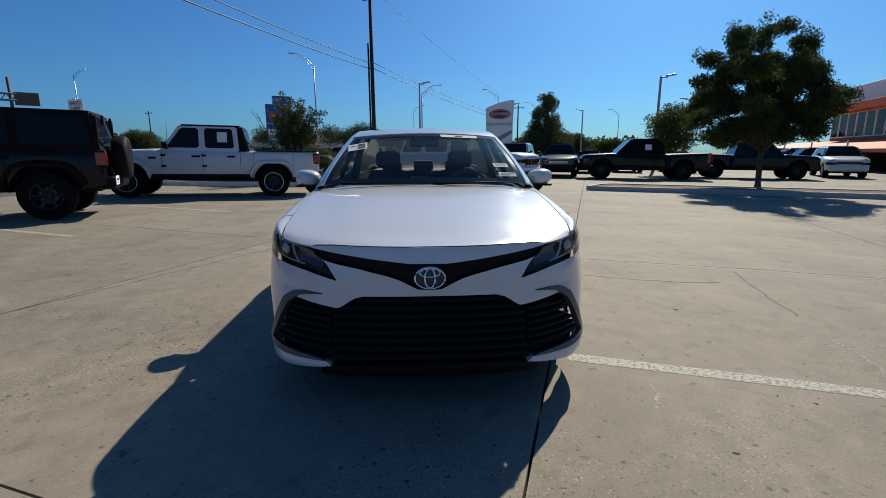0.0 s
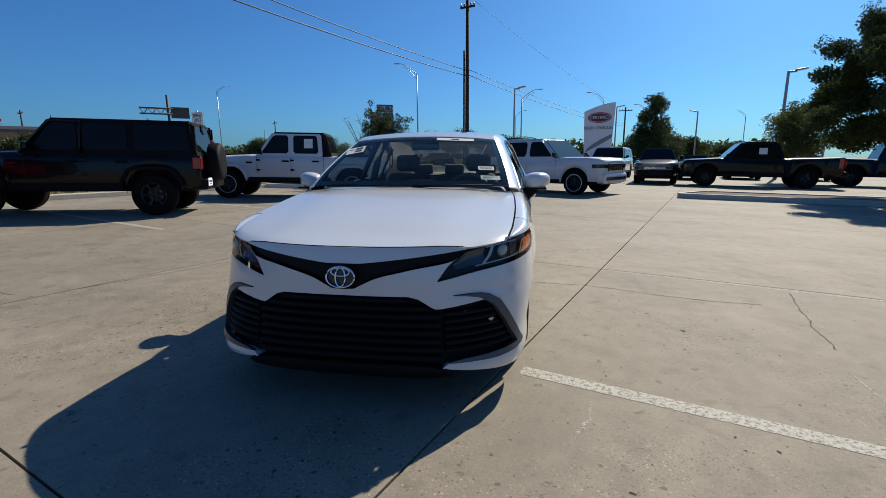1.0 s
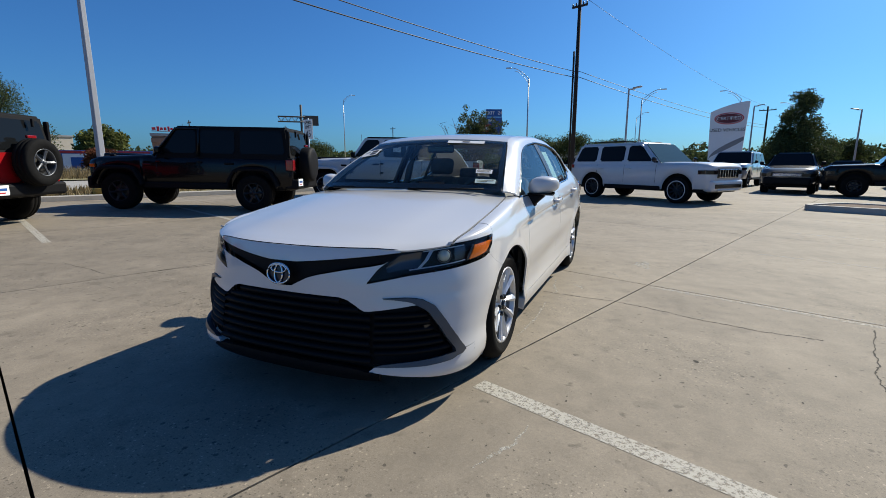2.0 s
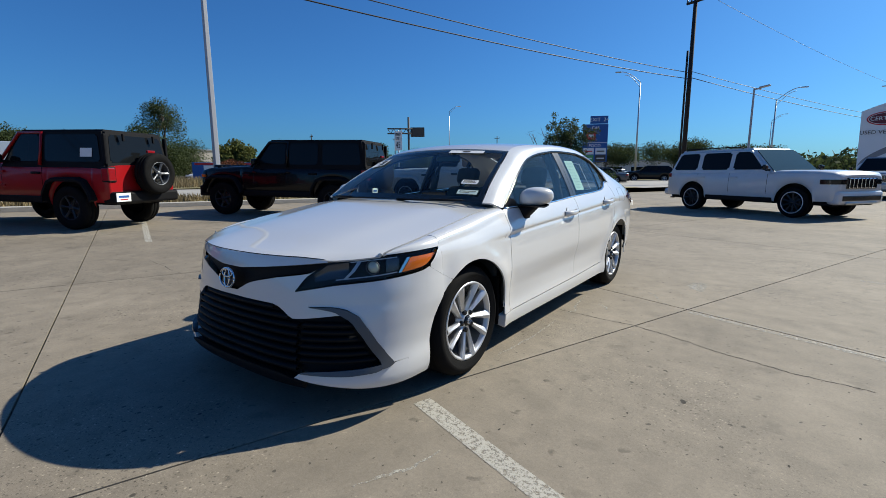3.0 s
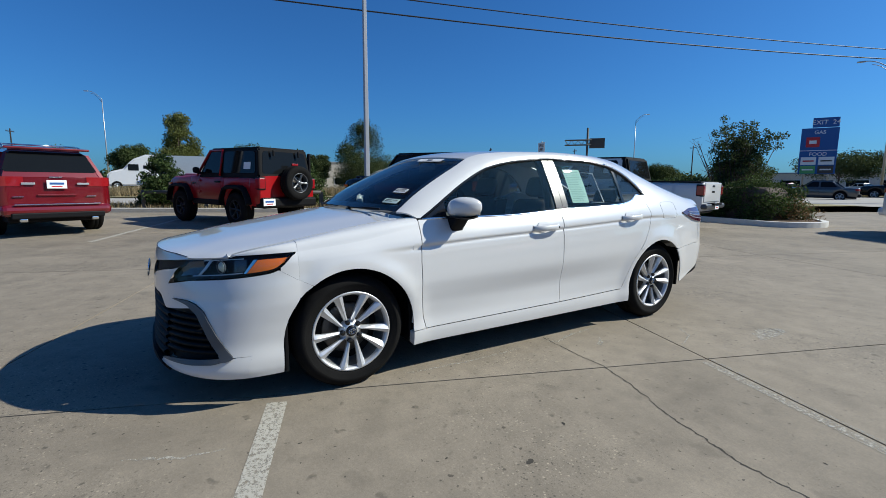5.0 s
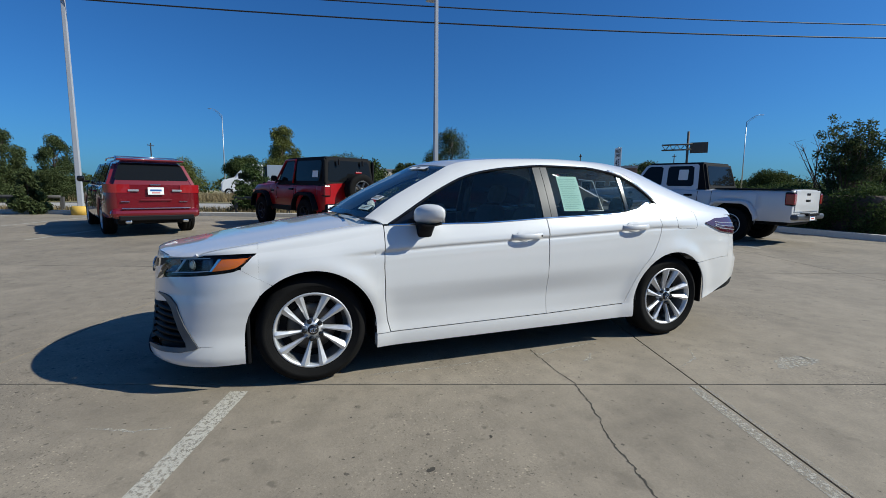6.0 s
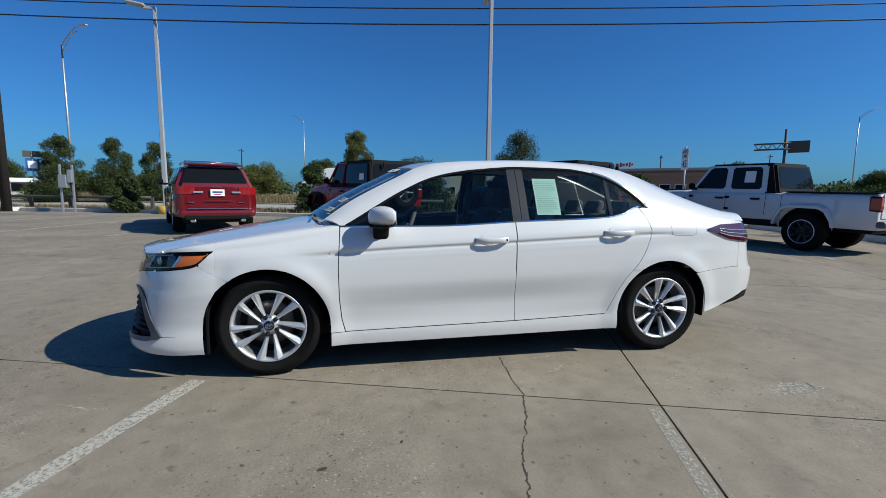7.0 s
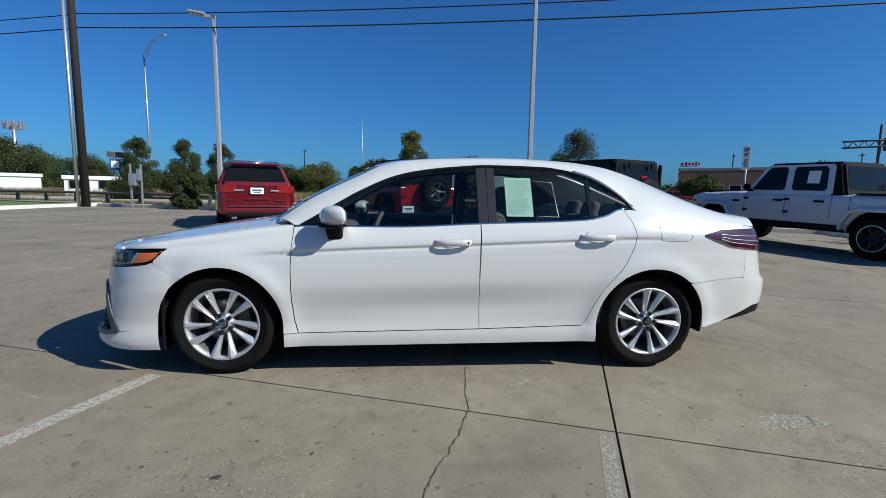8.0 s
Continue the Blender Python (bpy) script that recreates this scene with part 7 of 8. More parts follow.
# exit services board
sg = thing("exit_sign", "blue roadside services sign on steel posts", "sign")
m = facing(-17.3, 57.5, 4.75, 0.42, -0.9)
board("panel", 3.0, 4.6, m, SIGNBLUE, sg, 0.08)
board("exit_tab", 2.1, 0.95, m @ Matrix.Translation((0.4, 2.82, 0)), SIGNBLUE, sg, 0.08)
text("lettering", "EXIT  24", 0.62, m @ Matrix.Translation((0.4, 2.82, 0.01)), SIGNWHITE, sg)
text("lettering", "GAS", 0.5, m @ Matrix.Translation((0, 1.85, 0.01)), SIGNWHITE, sg)
text("lettering", "FOOD", 0.5, m @ Matrix.Translation((0, -0.32, 0.01)), SIGNWHITE, sg)
board("divider", 2.9, 0.06, m @ Matrix.Translation((0, 0.06, 0.012)), SIGNWHITE, sg, 0.02, 0)
board("emblem", 1.1, 1.0, m @ Matrix.Translation((-0.5, 0.9, 0.02)), SIGNRED, sg, 0.03)
board("emblem_bar", 0.6, 0.34, m @ Matrix.Translation((-0.5, 0.9, 0.035)), SIGNWHITE, sg, 0.03)
for px, py, c, b in ((-0.72, -0.98, SIGNWHITE, SIGNRED), (0.72, -0.98, SIGNWHITE, SIGNBACK), (-0.72, -1.85, SIGNGREEN, SIGNWHITE), (0.72, -1.85, SIGNBACK, SIGNWHITE)):
    board("logo_plate", 1.25, 0.78, m @ Matrix.Translation((px, py, 0.02)), c, sg, 0.03)
    board("print", 0.9, 0.14, m @ Matrix.Translation((px, py, 0.035)), b, sg, 0.03, 0)
for sx in (-1.0, 1.0):
    p = m @ Vector((sx, 0, -0.14))
    tube("sign_post", [(p.x, p.y, 0.0), (p.x, p.y, 6.6)], 0.09, GALV, sg, 8)

# pylon of the used-vehicle lot
OVALDARK = mat("oval_maroon", (0.13, 0.012, 0.018), 0.4, 0, 0.05, 4)
py = thing("pylon_sign", "tall white curved pylon sign with red oval", "sign")
m = facing(7.4, 42.6, 0, -0.20, -0.98)
pts = [(-1.12, -0.3), (1.05, -0.3), (1.36, 5.95)] + [(1.30 - 2.58 * (k / 10), 5.98 - 0.72 * (k / 10) ** 1.7) for k in range(11)]
bm = bmesh.new()
fr, bk = [bm.verts.new(m @ Vector((x, y, 0.18))) for x, y in pts], [bm.verts.new(m @ Vector((x, y, -0.18))) for x, y in pts]
bm.faces.new(fr), bm.faces.new(bk[::-1])
for k in range(len(pts)):
    q = (k + 1) % len(pts)
    bm.faces.new((fr[k], bk[k], bk[q], fr[q]))
bmesh.ops.recalc_face_normals(bm, faces=bm.faces)
part("slab", bm, SIGNWHITE, py)
for rx, ry, zz, c in ((1.02, 0.46, 0.20, SIGNRED), (0.93, 0.385, 0.212, SIGNWHITE), (0.90, 0.36, 0.224, OVALDARK)):
    v = [m @ Vector((0.05 + rx * math.cos(t), 4.72 + ry * math.sin(t), zz)) for t in np.linspace(0, 2 * math.pi, 33)[:-1]]
    link("oval", v, [tuple(range(32))], c, py, smooth=False)
text("lettering", "CERTIFIED", 0.36, m @ Matrix.Translation((0.05, 4.72, 0.24)), SIGNWHITE, py)
text("lettering", "USED VEHICLES", 0.36, m @ Matrix.Translation((0.0, 3.82, 0.20)), SIGNBACK, py)
sw = [(-1.15 + 2.35 * k / 12, 1.55 + 1.75 * (k / 12) ** 0.6) for k in range(13)]
v = [m @ Vector((x, y, 0.19)) for x, y in sw] + [m @ Vector((x, y - 0.42 * math.sin(math.pi * (1 - k / 14.0)) ** 0.5 - 0.02, 0.19)) for k, (x, y) in enumerate(sw)]
link("swoosh", v, [(k, k + 1, 13 + k + 1, 13 + k) for k in range(12)], ROOFGREY, py, smooth=False)

# speed limit
sp = thing("speed_limit_sign", "white speed limit sign on a thin steel post", "sign")
m = facing(-10.6, 13.25, 2.48, -0.31, -0.95)
board("plate", 0.60, 0.76, m, SIGNWHITE, sp, 0.01, 0)
for body, yy, size in (("SPEED", 0.25, 0.17), ("LIMIT", 0.09, 0.17), ("45", -0.18, 0.36)):
    text("lettering", body, size, m @ Matrix.Translation((0, yy, 0.005)), INK, sp, 0.002)
tube("post", [(-10.63, 13.30, 0.2), (-10.63, 13.30, 2.9)], 0.03, GALV, sp, 6)

# overhead gantry far along the highway
ga = thing("sign_gantry", "steel truss gantry with dark sign panels over the highway", "sign gantry")
p0 = Vector((-63.9, 76.6, 0.3))
e = Vector((0.78, 0.62, 0)).normalized()
tube("mast", [p0, p0 + Vector((0, 0, 12.6))], 0.22, RAILDARK, ga, 8)
q0, q1 = p0 - e * 4.5, p0 + e * 0.8
for zz in (9.2, 10.2):
    for off in (-0.5, 0.5):
        o = Vector((-e.y, e.x, 0)) * off
        tube("chord", [q0 + o + Vector((0, 0, zz)), q1 + o + Vector((0, 0, zz))], 0.11, RAILDARK, ga, 6)
for k in range(8):
    a_, b_ = q0.lerp(q1, k / 8), q0.lerp(q1, (k + 1) / 8)
    tube("brace", [a_ + Vector((0, 0, 9.2 if k % 2 else 10.2)), b_ + Vector((0, 0, 10.2 if k % 2 else 9.2))], 0.07, RAILDARK, ga, 5)
q = p0 + e * 1.9
board("sign_panel", 3.0, 2.0, facing(q.x, q.y, 9.8, e.y, -e.x), SIGNBACK, ga, 0.2)
# ---------------------------------------------------------------- trees and shrubs
def leaves(name, blobs, count, size, material, parent, seed, flat=0.5):
    """Loose leaf sprays: small bent quads scattered through the blobs, thinning towards their rims."""
    rng = np.random.default_rng(seed)
    B = np.array(blobs, float)
    vol = B[:, 3] * B[:, 4] * B[:, 5]
    pick = rng.choice(len(B), count, p=vol ** 0.75 / (vol ** 0.75).sum())
    d = rng.normal(size=(count, 3))
    d /= np.linalg.norm(d, axis=1, keepdims=True)
    rad = rng.random(count) ** 0.42 * (1 + 0.10 * rng.normal(size=count))
    c = B[pick, :3] + d * rad[:, None] * B[pick, 3:6]
    a = rng.normal(size=(count, 3))
    a /= np.linalg.norm(a, axis=1, keepdims=True)
    b = np.cross(a, rng.normal(size=(count, 3)))
    b /= np.maximum(np.linalg.norm(b, axis=1, keepdims=True), 1e-6)
    s = size * rng.uniform(0.55, 1.35, count)[:, None]
    a, b = a * s, b * s * flat
    v = np.stack([c - a, c + b * 0.9, c + a, c - b * 0.9], 1).reshape(-1, 3)
    f = np.arange(count * 4).reshape(-1, 4)
    me = bpy.data.meshes.new(name)
    me.from_pydata(v.tolist(), [], f.tolist())
    me.materials.append(material)
    ob = new(name, me)
    ob.parent = parent
    return ob


def tree(name, label, x, y, z, h, r, material, count, size, seed, kind="round", trunk_h=0.25, trunk_r=None, stretch=1.0, lean=0.0):
    rnd = random.Random(seed)
    t = thing(name, label, "tree")
    tr = trunk_r or h * 0.022
    top = Vector((x + lean * h, y, z + h * (0.9 if kind == "cone" else 0.72)))
    foot = Vector((x, y, z))
    mid = foot.lerp(top, 0.45) + Vector((rnd.uniform(-0.1, 0.1), rnd.uniform(-0.1, 0.1), 0)) * h * 0.2
    tube("trunk", [foot - Vector((0, 0, 0.15)), foot + Vector((0, 0, h * 0.04)), foot.lerp(mid, 0.5), mid, top], [tr * 1.5, tr * 1.1, tr * 0.9, tr * 0.65, tr * 0.12], BARK, t, 8)
    blobs = []
    lo = trunk_h * h
    if kind == "cone":
        n = 44
        for k in range(n):
            q = (k + 0.5) / n
            zz = z + lo + (h - lo) * q * 0.95
            rr = r * (1 - q) ** 0.45 * rnd.uniform(0.45, 1.1)
            w = rnd.uniform(0, 6.28) + k * 2.4
            s = max(0.22 * r, r * 0.46 * (1.1 - q))
            blobs.append((x + rr * 0.75 * math.cos(w), y + rr * 0.75 * math.sin(w), zz, s, s, s * 0.8))
    else:
        n = 48
        for k in range(n):
            u, w = rnd.uniform(-1, 1), rnd.uniform(0, 6.28)
            q = rnd.random() ** 0.4
            hr = (h - lo) / 2
            sx = math.sqrt(1 - u * u)
            s = r * rnd.uniform(0.22, 0.40)
            blobs.append((x + q * r * 0.80 * sx * math.cos(w) * stretch, y + q * r * 0.80 * sx * math.sin(w), z + lo + hr + q * hr * 0.80 * u, s, s, s * 0.75))
    v, f = [], []
    for bx, by, bz, *_ in blobs[::2]:
        s = mid.lerp(top, rnd.random()) if bz > mid.z else foot.lerp(mid, rnd.uniform(0.5, 1.0))
        e = Vector((bx, by, bz))
        tube_geo([s, s.lerp(e, 0.5) + Vector((0, 0, 0.04 * h)), e], [tr * 0.42, tr * 0.25, tr * 0.08], 5, v, f)
    link("branchwork", v, f, BARK, t)
    leaves("crown", blobs, count, size, material, t, seed)
    return t


# oak on the long island
OX, OY = 11.3, 13.1
oak = thing("oak_tree", "dense dark green live oak on the kerb island", "tree")
tube("trunk", [(OX, OY, -0.1), (OX, OY, 0.15), (OX - 0.04, OY, 1.0), (OX + 0.05, OY + 0.05, 2.0), (OX, OY, 3.8)], [0.15, 0.095, 0.085, 0.075, 0.03], BARK, oak, 10)
rnd = random.Random(5)
blobs = []
for k in range(95):
    u, w = rnd.uniform(-1, 1), rnd.uniform(0, 6.28)
    q = rnd.random() ** 0.45
    zz = 3.06 + 1.95 * u * q
    wid = 1.85 * math.sqrt(max(0.05, 1 - (u * q) ** 2)) * (1.14 if zz < 3.2 else 1.10)
    s = rnd.uniform(0.26, 0.52)
    blobs.append((OX - 0.30 + q * wid * math.cos(w), OY + q * wid * math.sin(w), zz, s, s, s * 0.7))
v, f = [], []
for bx, by, bz, *_ in blobs[::2]:
    s = Vector((OX, OY, rnd.uniform(1.0, 2.6)))
    e = Vector((bx, by, bz))
    tube_geo([s, s.lerp(e, 0.5) + Vector((0, 0, 0.15)), e], [0.036, 0.022, 0.008], 5, v, f)
link("branchwork", v, f, BARK, oak)
leaves("crown", blobs, 140000, 0.046, LEAF_OAK, oak, 5, 0.45)
sprays = [(bx + (bx - OX) * 0.22, by + (by - OY) * 0.22, bz + (bz - 3.0) * 0.16, 0.26, 0.26, 0.30) for bx, by, bz, *_ in blobs[::2]]
leaves("outer_sprays", sprays, 9000, 0.045, LEAF_OAK, oak, 6, 0.35)

tree("oak_tree", "smaller green oak behind the parked trucks", 14.6, 25.0, -0.1, 4.1, 1.9, LEAF_YELLOW, 17000, 0.06, 21, trunk_h=0.22)
tree("evergreen_tree", "tall dark evergreen tree against the sky", 15.9, 58.0, -0.2, 8.7, 3.5, LEAF_DARK, 42000, 0.11, 22, "cone", 0.14)
for k, (x, y, h, r, mt, kd) in enumerate(((24, 72, 4.8, 3.0, LEAF_DARK, "round"), (33, 78, 4.2, 2.6, LEAF_OAK, "round"))):
    tree("oak_tree", "dark rounded tree beyond the lot", x, y, -0.3, h, r, mt, 15000, 0.14, 40 + k, kd, 0.15)
# beyond the road: uv-lined planting
rows = ((-33.2, -17.8, 4.7, 1.9, LEAF_DARK, "cone"), (-34.6, -15.0, 4.8, 1.9, LEAF_DARK, "cone"), (-36.5, -12.9, 4.7, 1.9, LEAF_DARK, "cone"), (-70, -55, 8.2, 5.4, LEAF_DARK, "round"), (-80, -60, 7.6, 6.0, LEAF_DARK, "round"), (-66, -42, 5.6, 3.6, LEAF_DARK, "round"),
        (-78, 3.6, 11.4, 5.2, LEAF_YELLOW, "cone"), (-76, -2.2, 6.4, 3.4, LEAF_OAK, "round"), (-87, 15, 8.6, 5.0, LEAF_DARK, "round"), (-86, 27, 7.2, 2.8, LEAF_DARK, "round"), (-85, 36.5, 13.4, 7.6, LEAF_DARK, "cone"), (-66, -10, 5.4, 3.2, LEAF_YELLOW, "round"),
        (-68, -15, 5.0, 3.4, LEAF_OAK, "round"), (-37, 46, 4.4, 3.0, LEAF_DARK, "round"), (-31, 52, 3.6, 2.6, LEAF_OAK, "round"), (-60, 62, 7.0, 4.0, LEAF_DARK, "round"), (-24, 84, 6.0, 4.6, LEAF_DARK, "round"), (-14, 90, 6.4, 5.0, LEAF_DARK, "round"), (-36, 82, 5.0, 4.0, LEAF_OAK, "round"), (-3, 92, 5.5, 4.4, LEAF_DARK, "round"))
for k, (x, y, h, r, mt, kd) in enumerate(rows):
    open_oak = y > 80
    count = 18000 if open_oak else 38000 if x > -40 else 26000 if h < 9 else 48000
    leaf = 0.13 if open_oak else (0.060 if x > -40 else 0.10) if h < 6 else 0.14
    tree("roadside_tree", "green and yellowing tree across the road" if mt is LEAF_YELLOW else "dark green tree across the road", x, y, 0.2, h, r, mt, count, leaf, 60 + k, kd, 0.30 if open_oak else 0.08, stretch=1.5 if open_oak else 1.0)
# trees and shrubs on the verge by the kerb
tree("cedar_tree", "conical green cedar on the verge by the guard rail", -16.6, -7.0, 0.3, 1.6, 0.55, LEAF_DARK, 12000, 0.055, 91, "cone", 0.08)
tree("shrub", "bushy green shrub beside the guard rail", -15.6, 0.3, 0.3, 1.85, 1.1, LEAF_HEDGE, 13000, 0.055, 92, "cone", 0.02)
tree("shrub", "bushy green shrub beside the guard rail", -15.2, 4.9, 0.3, 2.1, 1.15, LEAF_HEDGE, 13000, 0.055, 93, "cone", 0.02)
tree("shrub", "reddish shrub beyond the guard rail", -31.0, 17.6, 0.3, 1.9, 1.3, LEAF_RED, 9000, 0.08, 94, "round", 0.05)
tree("roadside_tree", "small yellow-green tree beyond the road", -37.2, 21.6, 0.3, 4.0, 1.9, LEAF_YELLOW, 6000, 0.15, 95, "round", 0.12)
tree("roadside_tree", "small yellow-green tree beyond the road", -44.0, 34.0, 0.3, 3.4, 2.2, LEAF_OAK, 5000, 0.17, 96, "round", 0.05)

# hedge on the island with an open bush tree above
hedge = thing("hedge", "dense trimmed green hedge on the kerb island", "hedge")
rnd = random.Random(8)
blobs = [(-3.1 - 7.0 * rnd.random(), 15.4 + 1.7 * rnd.random(), 0.2 + 1.0 * rnd.random(), 0.45, 0.45, 0.36) for k in range(150)]
leaves("foliage", blobs, 130000, 0.036, LEAF_HEDGE, hedge, 8, 0.6)
bm = bmesh.new()
add_box(bm, (-9.8, 15.5, 0.05), (-3.3, 17.0, 1.15), 0.3, 3)
part("twig_core", bm, BARK, hedge)
weeds = thing("weed_clump", "dry brown weeds at the hedge end", "weeds")
leaves("foliage", [(-3.0, 16.3, 0.45, 0.5, 0.5, 0.5), (-2.7, 16.6, 0.3, 0.4, 0.4, 0.35)], 700, 0.06, leaf_mat("dry_weeds", (0.16, 0.10, 0.05), 0.3), weeds, 9, 0.2)
bush = thing("crape_myrtle", "open dark bush tree with bare and leafy twigs", "tree")
v, f, tips = [], [], []
for k in range(46):
    a0 = rnd.uniform(0, 6.28)
    base = Vector((-5.05 + 0.3 * rnd.uniform(-1, 1), 17.0 + 0.2 * rnd.uniform(-1, 1), 0.1))
    tip = base + Vector((math.cos(a0) * rnd.uniform(0.2, 1.35), math.sin(a0) * rnd.uniform(0.2, 1.0), rnd.uniform(1.8, 3.05)))
    midp = base.lerp(tip, 0.5) + Vector((rnd.uniform(-0.1, 0.1), rnd.uniform(-0.1, 0.1), 0.15))
    tube_geo([base, midp, tip], [0.028, 0.016, 0.004], 5, v, f)
    for j in range(5):
        s = midp.lerp(tip, rnd.random())
        e = s + Vector((rnd.uniform(-0.3, 0.3), rnd.uniform(-0.3, 0.3), rnd.uniform(0.05, 0.4)))
        tube_geo([s, e], [0.007, 0.002], 4, v, f)
        if tip.x > -5.6:
            tips.append((*e, 0.16, 0.16, 0.16))
link("branchwork", v, f, BARK, bush)
leaves("crown", tips, 12000, 0.040, LEAF_DARK, bush, 12, 0.55)

# tall dry grass beyond the road
def grass_stuff(name, label, n, u0, u1, v0, v1, h, seed, z):
    rng = np.random.default_rng(seed)
    uu, vv = rng.uniform(u0, u1, n), rng.uniform(v0, v1, n)
    x, y = vv * CT + uu * ST, -vv * ST + uu * CT
    hh = h * rng.uniform(0.4, 1.2, n)
    a = rng.uniform(0, 6.28, n)
    w = 0.022
    lx, ly = rng.normal(0, 0.25, n) * hh, rng.normal(0, 0.25, n) * hh
    p = np.stack([np.stack([x - w * np.cos(a), y - w * np.sin(a), np.full(n, z)], 1), np.stack([x + w * np.cos(a), y + w * np.sin(a), np.full(n, z)], 1), np.stack([x + lx, y + ly, z + hh], 1)], 1).reshape(-1, 3)
    me = bpy.data.meshes.new(name)
    me.from_pydata(p.tolist(), [], np.arange(n * 3).reshape(-1, 3).tolist())
    me.materials.append(leaf_mat(name + "_blades", (0.20, 0.155, 0.085), 0.3))
    return tagged(new(name, me), label, "grass", kind="stuff")


grass_stuff("dry_grass", "tall dry tan grass on the highway verge", 110000, -75, 60, -44, -29, 0.62, 3, 0.34)
grass_stuff("verge_grass", "short dry grass along the guard rail", 26000, -44, 16, -16.4, -13.5, 0.22, 4, 0.31)

# ---------------------------------------------------------------- buildings
def building(name, label, x, y, nx, ny, w, d, h, z, wall, storeys=1, bays=0, roof=ROOFGREY, win=TINTED, band=None, sill_h=1.0, win_h=1.6):
    """Box building whose front faces (nx, ny): walls, roof with parapet, windows set in."""
    b = thing(name, label, "building")
    m = facing(x, y, z, nx, ny)
    box("wall", (-w / 2, 0, -d), (w / 2, h, 0), wall, b, 0.02, m=m)
    box("roof", (-w / 2 - 0.15, h, -d - 0.15), (w / 2 + 0.15, h + 0.35, 0.15), roof, b, 0.03, m=m)
    for s in range(storeys):
        y0 = s * h / storeys + sill_h
        for k in range(bays):
            cx = -w / 2 + w * (k + 0.5) / bays
            ww = w / bays * 0.32
            wi = new("window")
            wi.parent = b
            box("window_frame", (cx - ww - 0.08, y0 - 0.08, -0.05), (cx + ww + 0.08, y0 + win_h + 0.08, 0.05), WHITEWALL if wall is not WHITEWALL else ROOFGREY, wi, 0.01, m=m)
            box("pane", (cx - ww, y0, 0.0), (cx + ww, y0 + win_h, 0.065), win, wi, 0.0, m=m)
    if band:
        box("fascia_band", (-w / 2 - 0.05, h - 0.9, -0.2), (w / 2 + 0.05, h - 0.3, 0.25), band, b, 0.02, m=m)
    return b


br = building("brick_building", "low brown brick building with flat roof and red roof letters", -55.0, 46.5, 0.75, -0.66, 14, 14, 4.6, 0.2, BRICKM, 1, 7, ROOFGREY, band=BRICKM)
m = facing(-58.8, 42.3, 5.75, 0.75, -0.66)
for k, (x0, w0, h0) in enumerate(((-1.0, 0.45, 0.35), (-0.5, 0.30, 0.6), (-0.1, 0.35, 0.35), (0.35, 0.30, 0.4), (0.75, 0.25, 0.65), (1.1, 0.3, 0.3))):
    board("roof_letter", w0, h0, m @ Matrix.Translation((x0, 0, 0)), SIGNRED, br, 0.12)
tube("letter_frame", [m @ Vector((-1.3, -0.3, -0.2)), m @ Vector((1.4, -0.3, -0.2))], 0.06, ROOFGREY, br, 5)
building("warehouse", "long pale warehouse with flat grey roof behind the highway", -108, 26, 0.97, -0.15, 60, 22, 6.0, 0.2, BEIGE, 1, 9, ROOFGREY)
building("warehouse", "low white shed across the highway", -43.0, -27.0, 0.85, 0.53, 4.4, 3, 1.6, 0.2, WHITEWALL, 1, 2, SIGNWHITE, sill_h=0.8, win_h=0.7)
building("warehouse", "low white shed across the highway", -50.0, -39.5, 0.8, 0.6, 4.6, 3, 1.9, 0.2, WHITEWALL, 1, 0, SIGNWHITE)
building("warehouse", "low white building far along the service road", -32.0, 128.0, 0.3, -0.95, 46, 20, 4.0, 0.0, BEIGE, 1, 8, ROOFGREY)
# mural wall glimpsed beyond the verge
mu = thing("mural_wall", "low blue and white painted sign wall by the street", "wall")
m = facing(-35.5, 20.4, 1.15, 0.85, -0.52)
board("wall_panel", 6.4, 1.9, m, SIGNBLUE, mu, 0.15)
for x0, y0, w0, h0, c in ((-1.4, 0.1, 1.9, 1.2, SIGNWHITE), (-1.4, 0.05, 1.0, 0.8, SIGNBLUE), (1.6, 0.3, 1.5, 0.25, SIGNWHITE), (1.6, -0.1, 1.5, 0.25, SIGNWHITE), (1.6, -0.5, 1.5, 0.25, SIGNWHITE), (0, 0.82, 6.0, 0.18, SIGNRED)):
    board("painted_shape", w0, h0, m @ Matrix.Translation((x0, y0, 0.02 + 0.01 * (c is SIGNBLUE))), c, mu, 0.03, 0)

# showroom with a long window band and orange awning
sh = thing("showroom", "white two-storey car showroom with window band and orange awning", "building")
m = facing(40.8, 44.6, -1.0, -0.93, 0.36)
box("upper_wall", (0, 6.4, -20), (36, 7.9, 0), WHITEWALL, sh, 0.05, m=m)
box("lower_wall", (0, 0, -20), (36, 6.4, -0.8), BRICKM, sh, 0.05, m=m)
box("orange_band", (-0.1, 5.8, -0.8), (36.1, 6.45, 0.3), ORANGE, sh, 0.04, m=m)
for k in range(22):
    x0 = 0.3 + k * 1.6
    wi = new("window")
    wi.parent = sh
    box("window_frame", (x0, 3.5, -0.9), (x0 + 1.5, 5.75, -0.72), WHITEWALL, wi, 0.02, m=m)
    box("pane", (x0 + 0.14, 3.6, -0.9), (x0 + 1.36, 5.65, -0.70), TINTED, wi, 0.0, m=m)
bm = bmesh.new()
vs = [bm.verts.new(m @ Vector(p)) for p in ((-9, 3.2, -0.7), (36, 3.2, -0.7), (36, 2.4, 4.2), (-9, 2.4, 4.2), (-9, 3.1, -0.7), (36, 3.1, -0.7), (36, 2.15, 4.2), (-9, 2.15, 4.2))]
